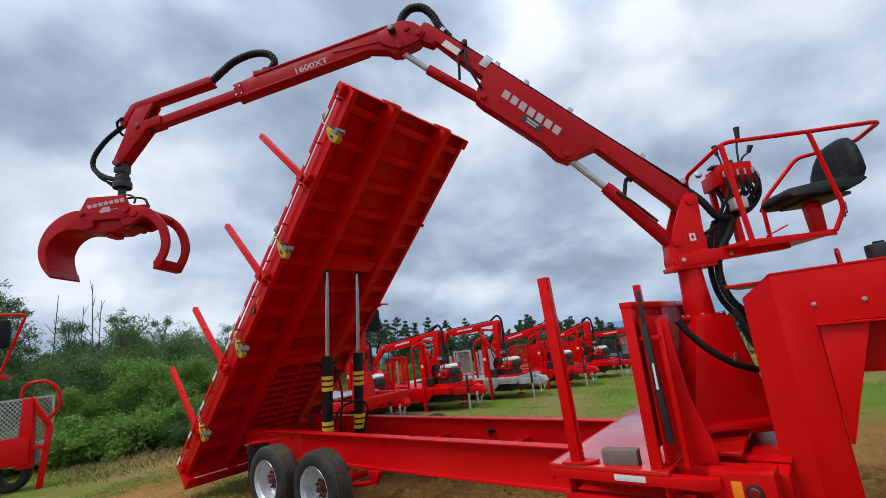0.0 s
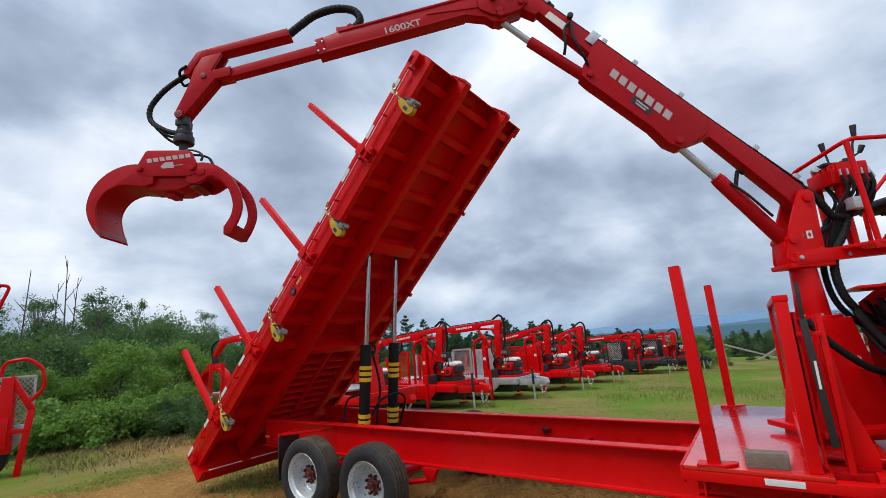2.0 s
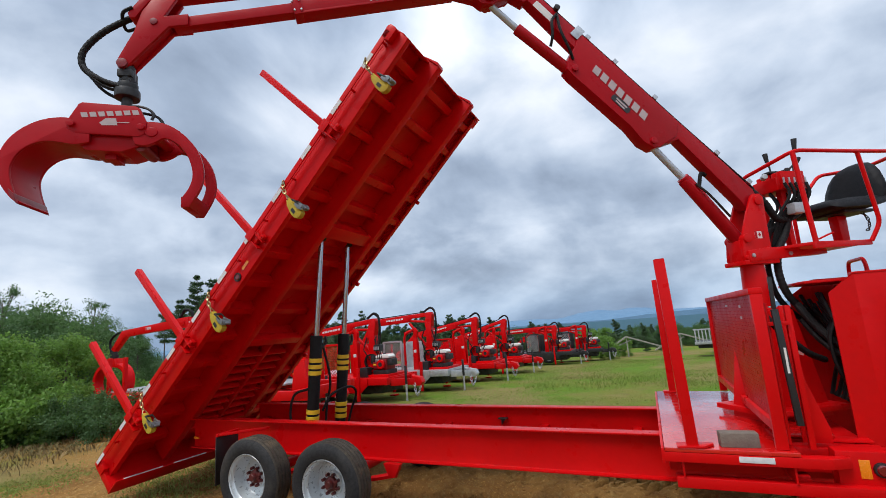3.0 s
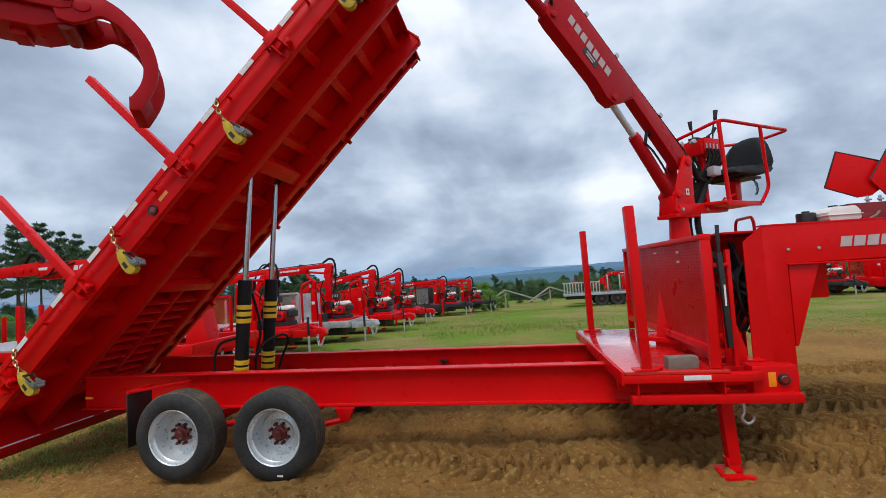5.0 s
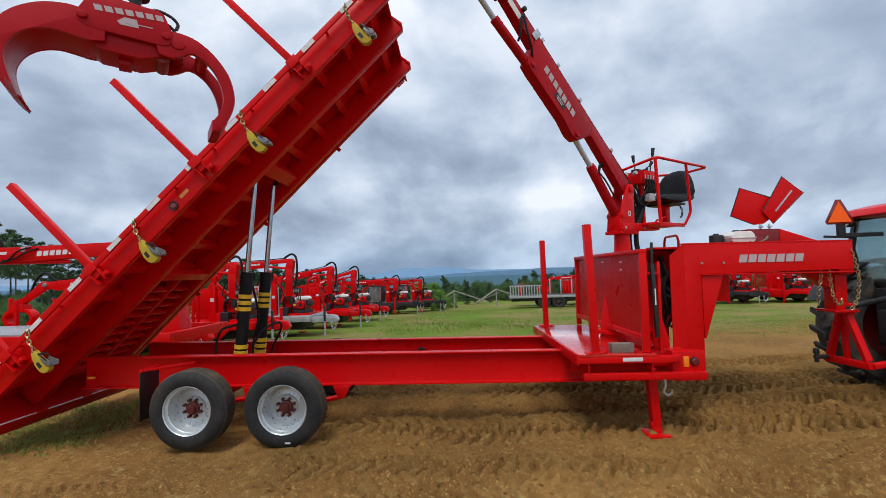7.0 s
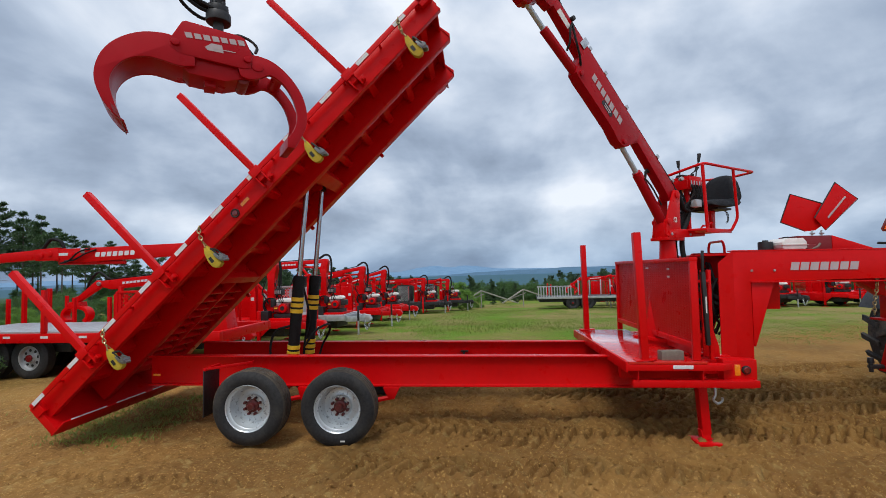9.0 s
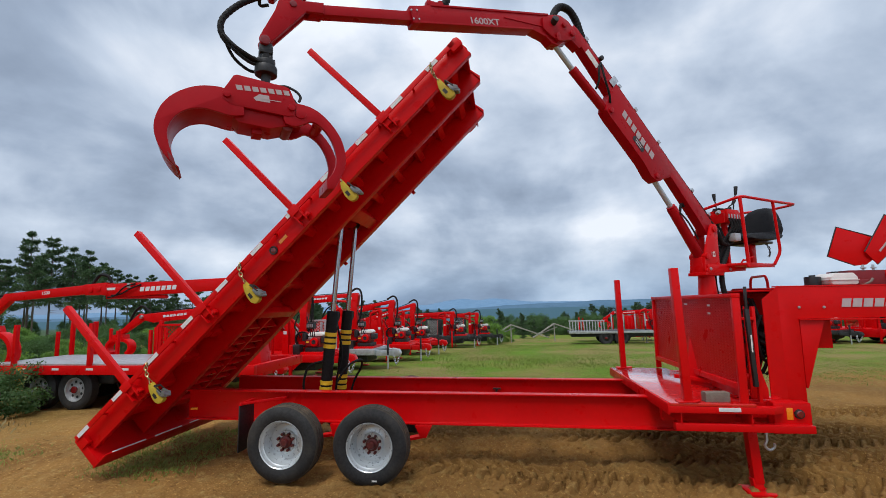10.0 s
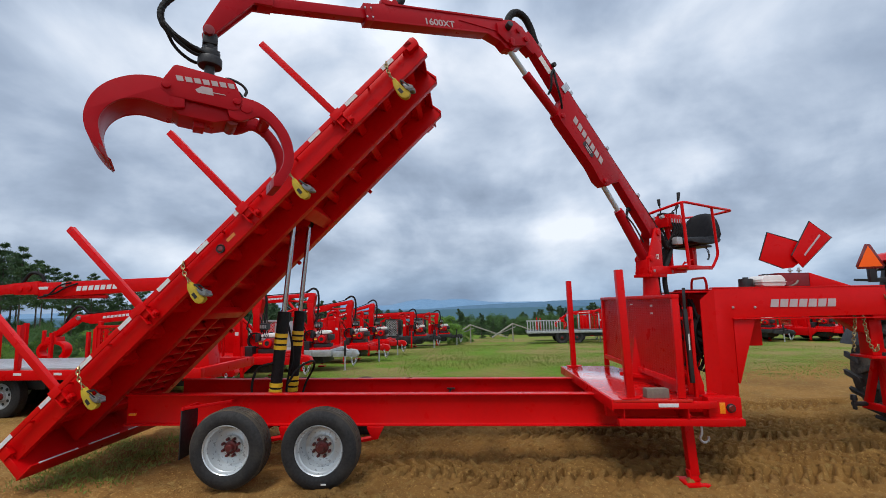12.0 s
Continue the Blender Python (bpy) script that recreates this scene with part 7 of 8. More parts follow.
for x in (-1.76, -1.15, 0.55):
    for y in (-0.80, 0.80):
        part("stake", box(x, x + 0.07, y - 0.035, y + 0.035, 0.82, 1.58, 0.004), RED, long)
part("mast", merge(box(3.3, 3.5, -0.1, 0.1, 0.6, 2.22, 0.01), prism([(3.15, 0.55), (3.65, 0.55), (3.52, 1.3), (3.28, 1.3)], -0.16, 0.16, 0.006)), RED, long)
# the crane is swung a little off the trailer's line
swing = Matrix.Translation((3.4, 0, 0)) @ Matrix.Rotation(radians(4.0), 4, "Z") @ Matrix.Diagonal((1.03, 1, 1, 1)) @ Matrix.Translation((-3.4, 0, 0))
part("boom_arm", prism([(3.52, 2.36), (3.52, 2.18), (0.9, 2.07), (0.4, 2.09), (0.1, 2.16), (0.1, 2.30), (0.5, 2.33), (3.3, 2.38)], -0.08, 0.08, 0.006), RED, long).matrix_basis = swing
part("outer_arm", prism([(0.25, 2.35), (0.2, 2.16), (-1.75, 2.05), (-2.12, 1.72), (-2.22, 1.78), (-1.86, 2.20), (0.1, 2.34)], -0.06, 0.06, 0.006), RED, long).matrix_basis = swing
maker_mark(long, swing @ Matrix.Translation((1.45, -0.0825, 2.215)) @ Matrix.Rotation(-radians(1.5), 4, "Y"), 0.10, TAPE)
part("label_strip", box(0.30, 0.56, -0.0835, -0.0815, 2.205, 2.255, 0), TAPE, long, "pale label strip").matrix_basis = swing
part("hose_clamp", box(0.80, 0.87, -0.09, 0.09, 2.24, 2.335, 0.006), GALV, long).matrix_basis = swing
lettering("model_number", "1500", 0.09, long, swing @ Matrix.Translation((-0.95, -0.0615, 2.19)) @ Matrix.Rotation(-radians(4), 4, "Y") @ Matrix.Rotation(radians(90), 4, "X"), TAPE)
part("stick_ram", rod((1.6, -0.02, 2.05), (0.35, -0.02, 2.07), 0.036, sides=12), RED, long).matrix_basis = swing
part("tip_hose", tube([(-1.75, 0, 2.17), (-2.1, 0, 2.15), (-2.35, 0, 1.98), (-2.30, 0, 1.72), (-2.18, 0, 1.62)], 0.026, 8), HOSE, long).matrix_basis = swing
for px, pz in ((0.22, 2.24), (0.05, 2.22), (0.62, 2.20)):
    part("elbow_pin", rod((px, -0.11, pz), (px, 0.11, pz), 0.05, sides=14, bevel=0.005), RED, long).matrix_basis = swing
part("elbow_plate", prism([(0.36, 2.36), (0.40, 2.12), (-0.06, 2.12), (-0.10, 2.33)], -0.092, 0.092, 0.004), RED, long).matrix_basis = swing
part("line_hose", tube([(1.1, -0.09, 2.30), (0.9, -0.12, 2.22), (0.7, -0.11, 2.12), (0.5, -0.10, 2.10)], 0.014, 6), HOSE, long).matrix_basis = swing
part("line_hose", tube([(0.98, -0.09, 2.32), (0.8, -0.13, 2.26), (0.6, -0.12, 2.10), (0.42, -0.10, 2.06)], 0.014, 6), HOSE, long).matrix_basis = swing
part("elbow_hose", tube([(0.0, 0, 2.34), (0.15, 0, 2.52), (0.34, 0, 2.48), (0.4, 0, 2.36)], 0.03, 8), HOSE, long).matrix_basis = swing
part("rotator", merge(rod((-2.17, 0, 1.74), (-2.17, 0, 1.56), 0.06, sides=14), rod((-2.17, 0, 1.64), (-2.17, 0, 1.58), 0.09, sides=16)), STEELDARK, long).matrix_basis = swing
part("grapple_head", prism([(-2.42, 1.36), (-1.92, 1.36), (-2.0, 1.56), (-2.34, 1.56)], -0.12, 0.12, 0.006), RED, long).matrix_basis = swing
for s in (-1, 1):
    a = [(-2.17 + s * (0.20 + 0.42 * math.sin(radians(k))), 1.02 + 0.42 * math.cos(radians(k))) for k in range(0, 151, 15)]
    b = [(-2.17 + s * (0.20 + 0.33 * math.sin(radians(k))), 1.02 + 0.33 * math.cos(radians(k))) for k in range(150, -1, -15)]
    part("grapple_claw", prism(a + b, -0.10, 0.10, 0.004), RED, long).matrix_basis = swing
part("seat_back", box(4.02, 4.12, -0.42, 0.02, 2.10, 2.55, 0.04), SEAT, long, "black seat")
part("seat_rail", tube([(3.6, -0.5, 1.75), (3.6, -0.5, 2.40), (4.25, -0.5, 2.62), (4.3, 0.1, 2.62)], 0.018, 8, False, corner=0.1), RED, long)
part("strap_winch", merge(box(-0.98, -0.86, -0.86, -0.80, 0.52, 0.80, 0.006), rod((-0.92, -0.90, 0.58), (-0.92, -0.80, 0.58), 0.05, sides=12)), ORANGE, long, "orange strap winch")

# machine at the yard's edge with a galvanised mesh guard
edge = thing("crane_trailer", "red loader stand with a galvanised mesh guard beside bushes", "crane trailer", Matrix.Translation((-6.55, -1.15, 0)) @ Matrix.Rotation(radians(60), 4, "Z") @ Matrix.Diagonal((1, 1, 1.13, 1)))
# local x runs along the yard's edge, y away from the yard
part("guard_mesh", lattice(-1.1, 0.32, 0.72, 1.42, 0.30, 0.075, 0.016), GALV, edge, "galvanised diamond mesh")
part("guard_frame", merge(*[bar(a, b, 0.04, 0.04, (0, 1, 0)) for a, b in (((-1.12, 0.3, 0.70), (-1.12, 0.3, 1.44)), ((0.34, 0.3, 0.70), (0.34, 0.3, 1.44)), ((-1.14, 0.3, 1.44), (0.36, 0.3, 1.44)))]), GALV, edge)
part("deck_side", prism([(-1.4, 0.36), (0.12, 0.36), (0.30, 0.52), (0.30, 0.72), (-1.4, 0.72)], 0.24, 0.36, 0.006), GALV, edge)
part("marker", rod((0.22, 0.23, 0.62), (0.22, 0.245, 0.62), 0.035, sides=16), ORANGE, edge)
part("stand", merge(prism([(-0.05, 0.35), (0.18, 0.35), (0.16, 1.45), (0.0, 1.45)], -0.08, 0.08, 0.006), bar((0.1, -0.02, 1.45), (0.42, -0.02, 0.95), 0.09, 0.06, (0, 1, 0)), bar((0.42, -0.02, 0.97), (0.30, -0.02, 0.0), 0.09, 0.06, (0, 1, 0)), box(-0.6, 0.15, -0.12, 0.06, 0.42, 0.85, 0.01), box(0.0, 0.4, -0.06, 0.02, 0.62, 0.68, 0.004)), RED, edge)
part("hand_rail", tube([(-0.05, 0.0, 1.46), (-0.02, 0, 1.68), (0.30, 0, 1.72), (0.52, 0, 1.55), (0.56, 0, 1.25), (0.36, 0, 1.05)], 0.028, 9, False, corner=0.1), RED, edge)
part("cage", tube([(-0.9, 0, 1.86), (-0.40, 0, 1.86), (-0.32, 0, 2.10), (-0.06, 0, 2.86), (-1.0, 0, 2.92)], 0.026, 9, False, corner=0.08), RED, edge)
part("cage_floor", box(-1.0, -0.37, -0.15, 0.3, 1.80, 1.88, 0.01), RED, edge)
part("seat_back", box(-0.82, -0.30, -0.05, 0.10, 2.32, 2.80, 0.06), SEAT, edge, "black seat back")
part("tyre", moved(lathe([(0.18, -0.09), (0.27, -0.10), (0.31, -0.06), (0.31, 0.06), (0.27, 0.10), (0.18, 0.09)], 32, True), Matrix.Translation((-0.2, 0.2, 0.31))), RUBBER, edge)

# weathered timber frames and a pallet far across the field
for k, (x, y) in enumerate(((2.6, 22.5), (5.2, 23.6))):
    tr = thing("timber_frame", "pale weathered timber roof frame lying far across the field", "timber frame", standing(x, y, 6), "timber frames")
    part("rafter", bar((-1.3, 0, 0.25), (0.0, 0, 1.05), 0.07, 0.12, (0, 1, 0)), TIMBER, tr)
    part("rafter", bar((0.0, 0, 1.05), (2.2, 0, 0.25), 0.07, 0.12, (0, 1, 0)), TIMBER, tr)
    part("tie", bar((-1.3, 0.1, 0.28), (0.2, 0.1, 0.85), 0.05, 0.08, (0, 1, 0)), TIMBER, tr)
    part("prop", bar((0.0, 0.05, 0.0), (0.0, 0.05, 1.0), 0.06, 0.06, (0, 1, 0)), TIMBER, tr)


# ---------------------------------------------------------------- trees, bushes, grass
def leaves(centers, normals, size, rng, ratio=0.55):
    """Small folded leaf blades as vertex and face arrays."""
    n = len(centers)
    d = rng.normal(size=(n, 3))
    d /= np.linalg.norm(d, axis=1)[:, None]
    nm = normals + rng.normal(size=(n, 3)) * 0.7
    side = np.cross(d, nm)
    side /= np.linalg.norm(side, axis=1)[:, None] + 1e-9
    s = size * rng.uniform(0.6, 1.3, n)[:, None]
    p = np.stack((centers - d * s * 0.5, centers + side * s * ratio * 0.5, centers + d * s * 0.5, centers - side * s * ratio * 0.5), 1)
    return p.reshape(-1, 3)


def leaf_object(name, pts, material, parent):
    me = bpy.data.meshes.new(name)
    n = len(pts) // 4
    me.vertices.add(len(pts))
    me.vertices.foreach_set("co", pts.astype(np.float32).ravel())
    me.loops.add(len(pts))
    me.loops.foreach_set("vertex_index", np.arange(len(pts), dtype=np.int32))
    me.polygons.add(n)
    me.polygons.foreach_set("loop_start", np.arange(0, len(pts), 4, dtype=np.int32))
    me.update(calc_edges=True)
    me.materials.append(material)
    ob = new(name, me)
    ob.parent = parent
    return ob


def clump_points(rng, center, radius, count, flatten=0.8):
    """A ragged spray of leaves round a twig's end, fuller on one side."""
    v = rng.normal(size=(count, 3))
    v /= np.linalg.norm(v, axis=1)[:, None]
    r = radius * rng.uniform(0.12, 1.25, count)[:, None] ** 0.6
    stretch = rng.uniform(0.55, 1.45, 3)
    v2 = v * r * stretch
    v2[:, 2] *= flatten
    v2 += rng.normal(size=3) * radius * 0.3 * rng.random(count)[:, None]
    return np.array(center) + v2, v


def broadleaf(name, label, category, m, height, width, seed, material=LEAF, count=5200, trunk=0.35, leaf=0.12, group="broadleaf trees", kind_count=26):
    rng = np.random.default_rng(seed)
    t = thing(name, label, category, m, group)
    stems = [tube([(0, 0, -0.1), (0.04 * height * rng.normal() * 0.3, 0.03 * height * rng.normal() * 0.3, height * 0.4), (0.05 * rng.normal(), 0.05 * rng.normal(), height * 0.8)], max(0.015, 0.009 * height), 7)]
    cs, ns = [], []
    for k in range(kind_count):
        z = height * (trunk + (1 - trunk) * rng.uniform(0.0, 0.95))
        f = (z / height - trunk) / (1 - trunk)
        r = width * 0.5 * (math.sin(math.pi * min(1, 0.22 + f * 0.74)) ** 0.7) * rng.uniform(0.35, 1.0)
        a = rng.uniform(0, 2 * math.pi)
        c = (r * math.cos(a), r * math.sin(a), z)
        stems.append(tube([(0, 0, z * 0.78), (c[0] * 0.5, c[1] * 0.5, z * 0.90), c], 0.0018 * height, 4, steps=3))
        p, v = clump_points(rng, c, width * rng.uniform(0.10, 0.19), count // kind_count)
        cs.append(p)
        ns.append(v)
    part("trunk", merge(*stems), BARK, t)
    leaf_object("crown", leaves(np.concatenate(cs), np.concatenate(ns), leaf, rng), material, t)
    return t


def needles(base, d, length, rng, count, width=0.05):
    """Sprays of needles: thin blades fanned round the direction of a twig."""
    n = len(base) * count
    p = np.repeat(base, count, 0) + rng.normal(size=(n, 3)) * length[:, None].repeat(count, 0) * (0.17, 0.17, 0.11)
    v = np.repeat(d, count, 0) + rng.normal(size=(n, 3)) * 0.55
    v /= np.linalg.norm(v, axis=1)[:, None]
    s = (np.repeat(length, count) * rng.uniform(0.6, 1.2, n))[:, None]
    side = np.cross(v, rng.normal(size=(n, 3)))
    side *= width * np.repeat(length, count)[:, None] * 2.2 / (np.linalg.norm(side, axis=1)[:, None] + 1e-9)
    return np.stack((p, p + v * s * 0.5 + side, p + v * s, p + v * s * 0.5 - side), 1).reshape(-1, 3)


def pine(m, height, seed, bare=0.45, width=3.2, label="dark green pine with a bare lower trunk", count=9):
    """A pine: bare trunk with dead snags, ragged whorls of long, slightly upswept limbs carrying sprays of needles."""
    rng = np.random.default_rng(seed)
    t = thing("pine_tree", label, "pine tree", m, "pine trees")
    lean = rng.normal(size=2) * 0.012 * height
    stems = [rod((0, 0, -0.4), (lean[0], lean[1], height * 0.98), height * 0.012, height * 0.002, 8)]
    base, way, size = [], [], []
    for k in range(5):
        z, a = height * rng.uniform(0.15, max(0.16, bare)), rng.uniform(0, 2 * math.pi)
        stems.append(rod((0, 0, z), (0.6 * math.cos(a), 0.6 * math.sin(a), z + rng.uniform(-0.1, 0.1)), 0.014, 0.004, 4))
    z = height * bare
    while z < height * 0.985:
        f = (z / height - bare) / (1 - bare)
        reach = width * 0.5 * min(1.0, 0.6 + f * 2.6) * (1 - f) ** 0.9 + 0.08
        for k in range(rng.integers(3, 6)):
            a = rng.uniform(0, 2 * math.pi)
            L = reach * rng.choice((0.4, 0.7, 0.95, 1.2))
            rise = 0.06 + 0.55 * f + rng.uniform(-0.12, 0.22)
            out = np.array((math.cos(a), math.sin(a), 0.0))
            root = np.array((lean[0] * z / height, lean[1] * z / height, z))
            tip = root + out * L + np.array((0, 0, L * rise))
            stems.append(rod(root, tip, 0.012 + 0.006 * L, 0.004, 4))
            for q in np.linspace(0.35, 1.0, 5):
                for s in (-1, 0, 1):
                    side = np.array((-out[1], out[0], 0)) * s * (0.22 + 0.3 * (1 - q)) * L * rng.uniform(0.5, 1.1)
                    base.append(root + (tip - root) * q + side * 0.8 + np.array((0, 0, 0.03 * L)))
                    way.append(out * 0.6 + side * 0.8 / max(L, 0.1) + np.array((0, 0, 0.26)))
                    size.append(0.030 * height + 0.07 * L)
        z += height * rng.uniform(0.045, 0.080)
    part("trunk", merge(*stems), BARK, t)
    leaf_object("crown", needles(np.array(base), np.array(way), np.array(size), rng, count), NEEDLE, t)
    return t


def place(base, x, y, scale, turn, lift=0.0):
    c = copy_thing(base, Matrix.Identity(4))
    c.matrix_basis = Matrix.Translation((x, y, ground_z(x, y) + lift)) @ Matrix.Rotation(radians(turn), 4, "Z") @ Matrix.Diagonal((scale, scale, scale * 1.0, 1))
    return c


def spot(x, y):
    return Matrix.Translation((x, y, ground_z(x, y)))


rnd = random.Random(21)
# thicket at the yard's edge behind the deck's tail
b1 = broadleaf("bush", "dense light green leafy bush in the thicket", "bush", spot(-9.6, 1.75), 2.35, 2.2, 31, LEAFPALE, 17000, 0.04, 0.07, "thicket bushes", 56)
b2 = broadleaf("bush", "dark green leafy bush in the thicket", "bush", spot(-11.6, 0.6), 2.6, 2.7, 32, LEAF, 17000, 0.05, 0.078, "thicket bushes", 56)
b3 = broadleaf("bush", "low tangle of bramble leaves at the yard's edge", "bush", spot(-8.2, 1.9), 0.95, 1.9, 33, LEAFPALE, 7500, 0.02, 0.095, "thicket bushes", 34)
for x, y, s, k in ((-9.9, 3.3, 0.95, 0), (-11.4, 4.4, 1.0, 1), (-12.4, 2.6, 1.1, 1), (-13.2, -0.6, 1.1, 1), (-10.2, 0.2, 0.75, 0), (-14.0, 4.4, 1.25, 1), (-12.2, -2.6, 1.15, 1), (-15.0, -3.6, 1.3, 1), (-14.6, 1.2, 1.2, 0), (-11.0, -1.2, 0.9, 1), (-13.6, 6.0, 0.9, 0),
                   (-8.5, 0.7, 0.9, 2), (-8.9, -0.3, 1.0, 2), (-8.8, 2.4, 1.15, 2), (-9.8, 4.6, 1.0, 2), (-9.5, -1.2, 1.0, 2), (-10.3, -2.2, 1.1, 2), (-9.5, 6.0, 0.55, 0), (-10.6, 7.4, 0.6, 0), (-8.4, 8.0, 0.5, 0), (-12.2, 9.0, 0.7, 0), (-10.0, 10.4, 0.6, 0), (-13.5, 12.0, 0.8, 1), (-7.5, 12.2, 0.6, 0), (-11.0, 14.0, 0.8, 0), (-15.5, 10.5, 0.8, 0), (-17.5, 14.0, 0.9, 1), (-14.5, 15.5, 0.8, 0), (-19.0, 12.5, 0.9, 0), (-12.5, 17.5, 0.9, 1), (-21.5, 15.0, 1.0, 0), (-9.0, 16.5, 0.7, 0), (-17.0, 18.0, 0.9, 0), (-20.5, 19.0, 1.0, 1)):
    place((b1, b2, b3)[k], x, y, s * (0.62 if y > 5.5 else 1.0), rnd.uniform(0, 360))
shrub = broadleaf("bush", "dark leafy shrub in front of the parked crane trailer", "bush", spot(-6.65, 2.55), 0.85, 1.5, 36, LEAF, 9000, 0.02, 0.055, "thicket bushes", 28)
place(shrub, -7.5, 2.2, 0.95, 80)
# broadleaf wood behind
w1 = broadleaf("tree", "dark green leafy broadleaf tree in the wood", "tree", spot(-18, 4), 4.3, 3.0, 41, LEAF, 15000, 0.14, 0.095, "wood trees", 64)
w2 = broadleaf("tree", "slender green leafy broadleaf tree in the wood", "tree", spot(-20, -1), 4.7, 2.4, 42, LEAF, 13000, 0.18, 0.095, "wood trees", 52)
w3 = broadleaf("tree", "thin tall sapling with sparse leaves above the wood", "tree", spot(-16.5, 1.6), 4.3, 1.5, 43, LEAF, 4600, 0.25, 0.055, "wood trees", 40)
bare = thing("dead_sapling", "thin bare grey sapling standing among the bushes", "dead tree", spot(-13.0, 1.1), "dead saplings")
part("trunk", merge(rod((0, 0, -0.1), (0.12, 0.05, 4.3), 0.035, 0.008, 7), *[rod((0.042 + 0.0117 * k, 0.017 + 0.005 * k, 1.5 + 0.42 * k), (0.05 + 0.22 * math.cos(k * 2.4), 0.22 * math.sin(k * 2.4), 1.85 + 0.42 * k), 0.013, 0.005, 5) for k in range(7)]), BARK, bare)
for x, y, s, r in ((-13.6, 0.5, 1.1, 40), (-14.5, 1.9, 1.25, 200), (-12.6, 3.0, 0.8, 120), (-13.2, 1.6, 1.05, 10)):
    place(bare, x, y, s, r)
for i in range(64):
    a = rnd.uniform(-8, 30)
    d = rnd.uniform(19, 36)
    x, y = 4 - d * math.cos(radians(a)), -3 + d * math.sin(radians(a))
    if math.degrees(math.atan2(y + 4.6, -(x - 2.35))) > 34:
        continue
    place((w1, w1, w2)[i % 3], x, y, rnd.uniform(0.52, 0.84) * (0.72 + d / 90), rnd.uniform(0, 360))
for x, y, s in ((-17.0, 2.4, 0.85), (-16.2, 3.1, 0.75), (-19.5, 7.0, 0.95), (-18.6, 8.6, 1.0), (-16.8, 5.3, 0.8), (-15.8, -0.9, 0.75), (-17.5, 0.6, 0.85), (-15.2, 1.3, 1.0), (-16.0, 2.0, 0.8), (-18.8, 5.6, 1.1), (-15.4, 0.2, 0.7)):
    place(w3, x, y, s, rnd.uniform(0, 360))
# taller thin birches over the wood's edge, and trees that close the view behind the parked crane
for x, y, s in ((-13.2, -1.6, 1.15), (-14.0, -1.0, 1.25), (-14.8, -2.0, 1.35), (-12.8, 2.2, 0.98), (-13.6, -0.7, 1.15), (-14.4, -0.3, 1.1), (-13.0, -1.1, 1.05)):
    place(w3, x, y, s, rnd.uniform(0, 360))
for i in range(16):
    a, d = radians(rnd.uniform(-67, -54)), rnd.uniform(19, 30)
    place((w1, b2, w2)[i % 3], 3.0 + d * math.sin(a), -4.0 + d * math.cos(a), rnd.uniform(0.5, 0.72) * (1.0 if i % 3 != 1 else 1.25), rnd.uniform(0, 360))
for i in range(18):
    a, d = radians(rnd.uniform(-54, -38)), rnd.uniform(19, 30)
    place((b1, b2, w1)[i % 3], 3.0 + d * math.sin(a), -4.0 + d * math.cos(a), rnd.uniform(0.32, 0.5) * (1.0 if i % 3 != 2 else 0.6), rnd.uniform(0, 360))
# pines: a stand of tall ones at the wood's corner
p1 = pine(spot(-33.2, 25), 8.6, 51, 0.44, 3.7, count=8)
p2 = pine(spot(-32.5, 26), 8.4, 52, 0.50, 3.3, count=8)
p3 = pine(spot(-20, 44), 5.0, 53, 0.05, 3.2, "small dense dark pine in the far treeline", 16)
for x, y, h, k in ((-34.2, 24, 6.8, 0), (-31.1, 26.5, 8.0, 0), (-33.0, 29, 8.0, 1), (-29.2, 26, 7.6, 0), (-26.6, 25, 6.2, 1), (-28.9, 30, 5.9, 0), (-28.2, 31, 6.3, 1), (-28.0, 32, 5.7, 0), (-27.6, 33, 5.6, 1), (-36.2, 24, 6.4, 1), (-26.0, 33.5, 5.8, 0), (-24.2, 34, 5.4, 1), (-22.5, 35, 5.2, 0), (-38.5, 27, 7.4, 0), (-37.0, 28.5, 7.2, 1), (-35.3, 26.5, 7.4, 0), (-32.0, 31.5, 7.0, 1), (-30.4, 28.5, 7.2, 1), (-34.6, 31.0, 7.4, 0), (-31.8, 24.2, 6.6, 1), (-27.4, 27.8, 5.8, 0), (-36.5, 31.0, 7.0, 1)):
    place((p1, p2)[k], x, y, h / 9.1, rnd.uniform(0, 360))
# young broadleaf growth between the pines' trunks
for i in range(20):
    x, y = -38 + 0.62 * i + rnd.uniform(-0.6, 0.6), 29 + rnd.uniform(-2.0, 4.0)
    place((w1, w2, b2)[i % 3], x, y, rnd.uniform(0.42, 0.66) * (1.0 if i % 3 != 2 else 0.9), rnd.uniform(0, 360), -0.2)
for i in range(130):
    x = -30 + i * 0.56 + rnd.uniform(-1, 1)
    y = 42 + rnd.uniform(-5, 9)
    size = 0.72 if x < -11 else 0.48 if x < -4 else 0.32 if x < 12 else 0.50
    place(p3, x, y, size * rnd.uniform(0.7, 1.3), rnd.uniform(0, 360), -0.3)
for i in range(70):
    x = -34 + i * 0.52 + rnd.uniform(-0.6, 0.6)
    place(p3, x, 38 + rnd.uniform(-3, 3), rnd.uniform(0.55, 0.85) * (1.0 if x < -15 else 0.75 if x < -9 else 0.46), rnd.uniform(0, 360), -0.2)
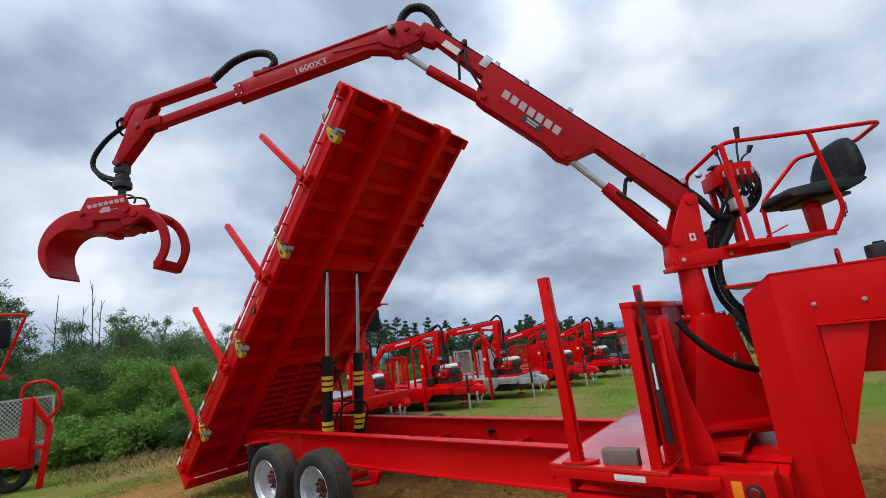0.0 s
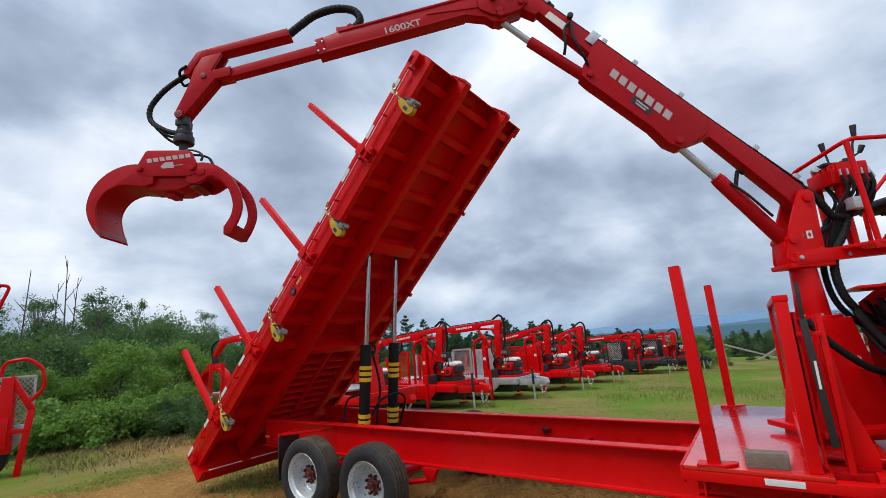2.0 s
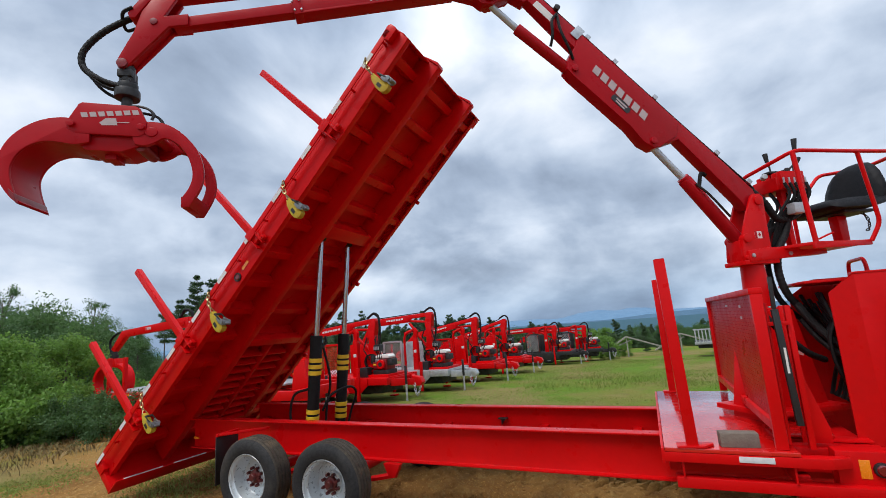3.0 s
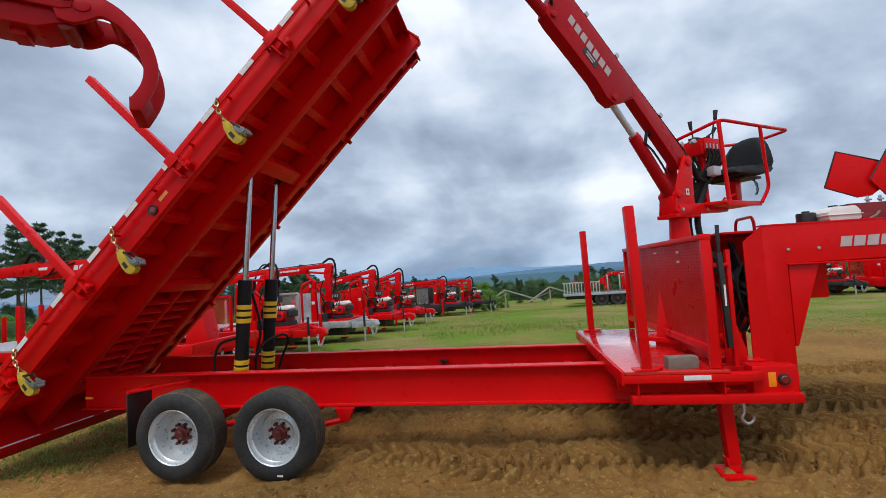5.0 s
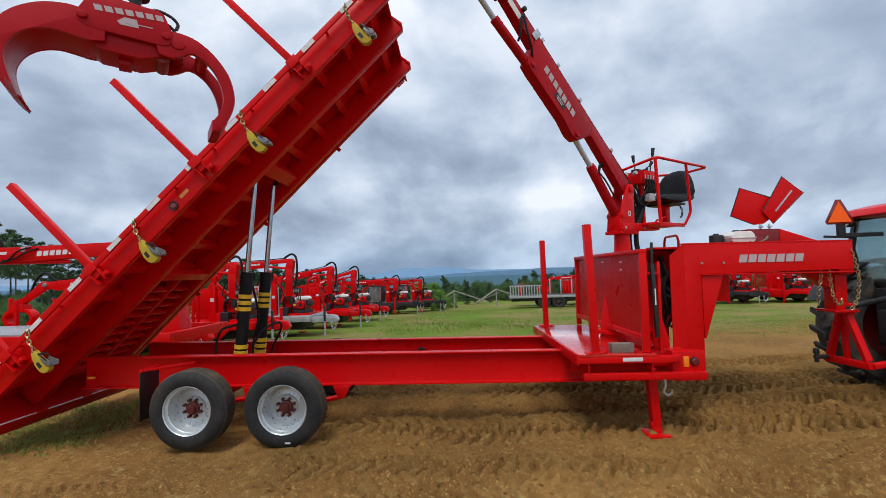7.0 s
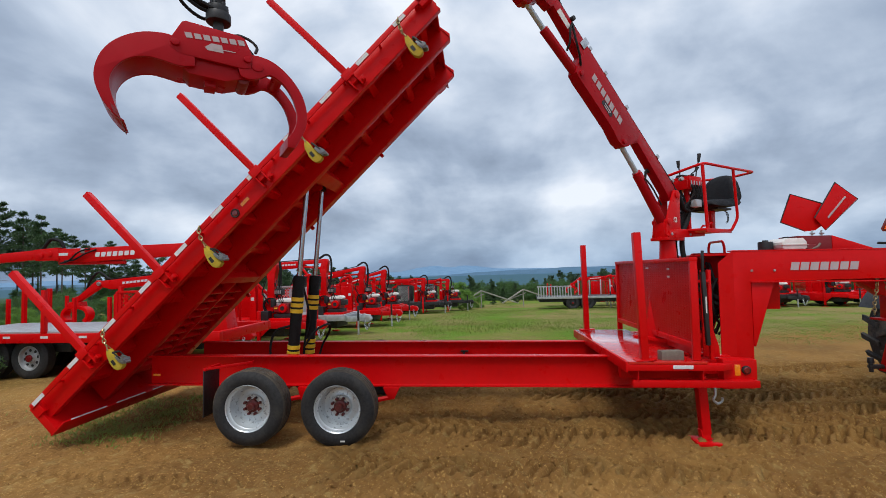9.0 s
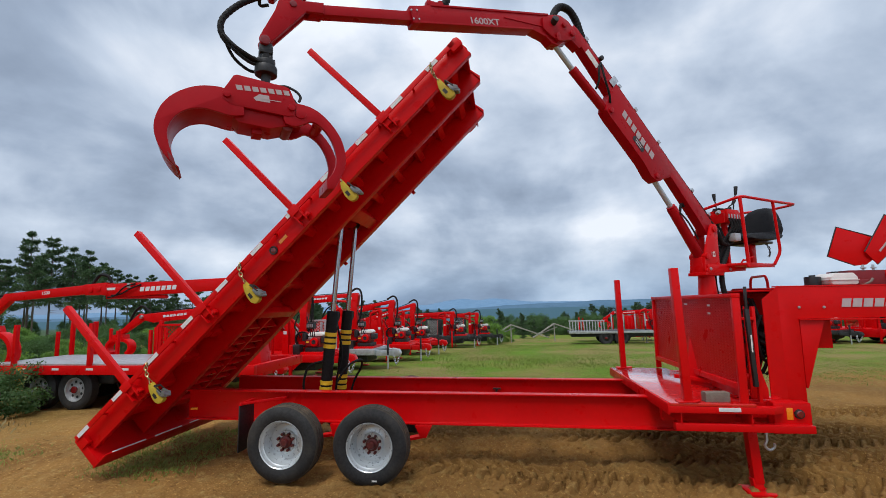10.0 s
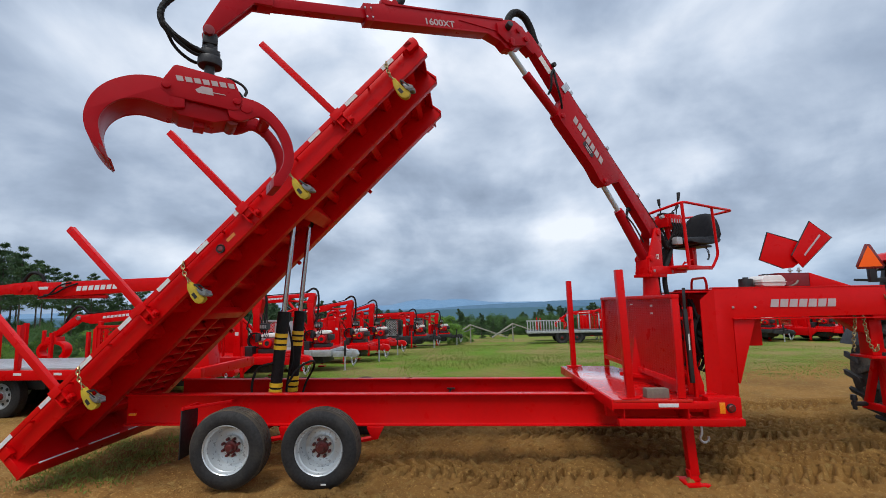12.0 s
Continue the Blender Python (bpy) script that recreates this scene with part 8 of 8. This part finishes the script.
for i in range(56):
    x = -30 + i * 1.3 + rnd.uniform(-1, 1)
    place((w1, b2)[i % 2], x, 40 + rnd.uniform(-6, 5), (rnd.uniform(0.35, 0.5) if i % 2 == 0 else rnd.uniform(0.8, 1.1)) * (1.0 if x < -6 else 0.66), rnd.uniform(0, 360), -0.2)
# the belt of dark conifers and scrub beyond the far end of the field
for i in range(40):
    place(p3, 8 + i * 0.62 + rnd.uniform(-0.5, 0.5), 39 + rnd.uniform(-3, 4), rnd.uniform(0.38, 0.62), rnd.uniform(0, 360), -0.2)
for i in range(34):
    place((w1, b2)[i % 2], 2 + i * 0.8 + rnd.uniform(-0.5, 0.5), 37 + rnd.uniform(-2, 3), rnd.uniform(0.30, 0.40) if i % 2 == 0 else rnd.uniform(0.55, 0.75), rnd.uniform(0, 360), -0.2)
for x, y, s in ((1.7, 21.4, 0.5), (2.4, 23.5, 0.42), (0.6, 24.0, 0.7), (1.2, 27.0, 0.7)):
    place(b1, x, y, s, rnd.uniform(0, 360))
for x, y, s in ((3.4, 27.5, 0.36), (1.9, 26.0, 0.42), (5.2, 29.5, 0.3), (4.3, 28.5, 0.26)):
    place(p3, x, y, s, rnd.uniform(0, 360))


def tufts(name, label, count, region, height, material, seed, blades=7, spread=0.09, bend=(0.3, 1.5), wide=0.035):
    """Grass tufts: bent tapering blades, many in one mesh."""
    rng = np.random.default_rng(seed)
    x0, x1, y0, y1 = region
    cx, cy = rng.uniform(x0, x1, count), rng.uniform(y0, y1, count)
    patch = fbm(cx, cy, 3.0, seed + 1)
    ok = patch > -0.12
    cx, cy = np.repeat(cx[ok], blades), np.repeat(cy[ok], blades)
    n = len(cx)
    bx, by = cx + rng.normal(size=n) * spread, cy + rng.normal(size=n) * spread
    bz = land(bx, by) + churn(bx, by) - 0.01
    h = height * rng.uniform(0.4, 1.25, n)
    a = rng.uniform(0, 2 * math.pi, n)
    lean = h * rng.uniform(bend[0], bend[1], n)
    w = 0.004 + height * wide
    px, py = -np.sin(a) * w, np.cos(a) * w
    tipx, tipy = bx + np.cos(a) * lean, by + np.sin(a) * lean
    mx, my = bx + np.cos(a) * lean * 0.3, by + np.sin(a) * lean * 0.3
    P = np.stack((np.stack((bx - px, by - py, bz), 1), np.stack((bx + px, by + py, bz), 1), np.stack((mx + px * 0.7, my + py * 0.7, bz + h * 0.6), 1), np.stack((tipx, tipy, bz + h), 1)), 1)
    ob = leaf_object(name, P.reshape(-1, 3), material, None)
    return tagged(ob, label, "grass", kind="stuff")


tufts("meadow_grass", "green and yellowing grass on the field", 42000, (-7, 16, 5.6, 21), 0.028, GRASS, 61, 7, 0.24)
tufts("far_meadow_grass", "green grass across the far field", 7000, (-6, 26, 12, 32), 0.045, GRASS, 62, 7, 0.2)
tufts("tall_grass", "taller grass clumps in the field", 90, (0.5, 5.5, 8.5, 11.5), 0.09, GRASS, 63, 26, 0.30, (0.1, 0.8), 0.03)
tufts("verge_grass", "bright green grass verge before the thicket", 5200, (-10.5, -3.9, -2.4, 0.8), 0.04, GRASS, 64, 9, 0.22)
tufts("dry_weeds", "dry straw-coloured weeds below the thicket", 420, (-9.4, -5.6, -0.4, 3.0), 0.09, STRAW, 65, 14, 0.24, (0.1, 0.8))
tufts("yard_weeds", "small green weeds growing on the bare soil", 240, (2.3, 3.3, 0.75, 1.25), 0.030, GRASS, 66, 14, 0.06, (0.2, 1.0))
tufts("tail_weeds", "small weeds on the soil under the deck's tail", 420, (-2.6, -1.3, 0.1, 2.2), 0.045, GRASS, 67, 12, 0.08, (0.2, 1.0))
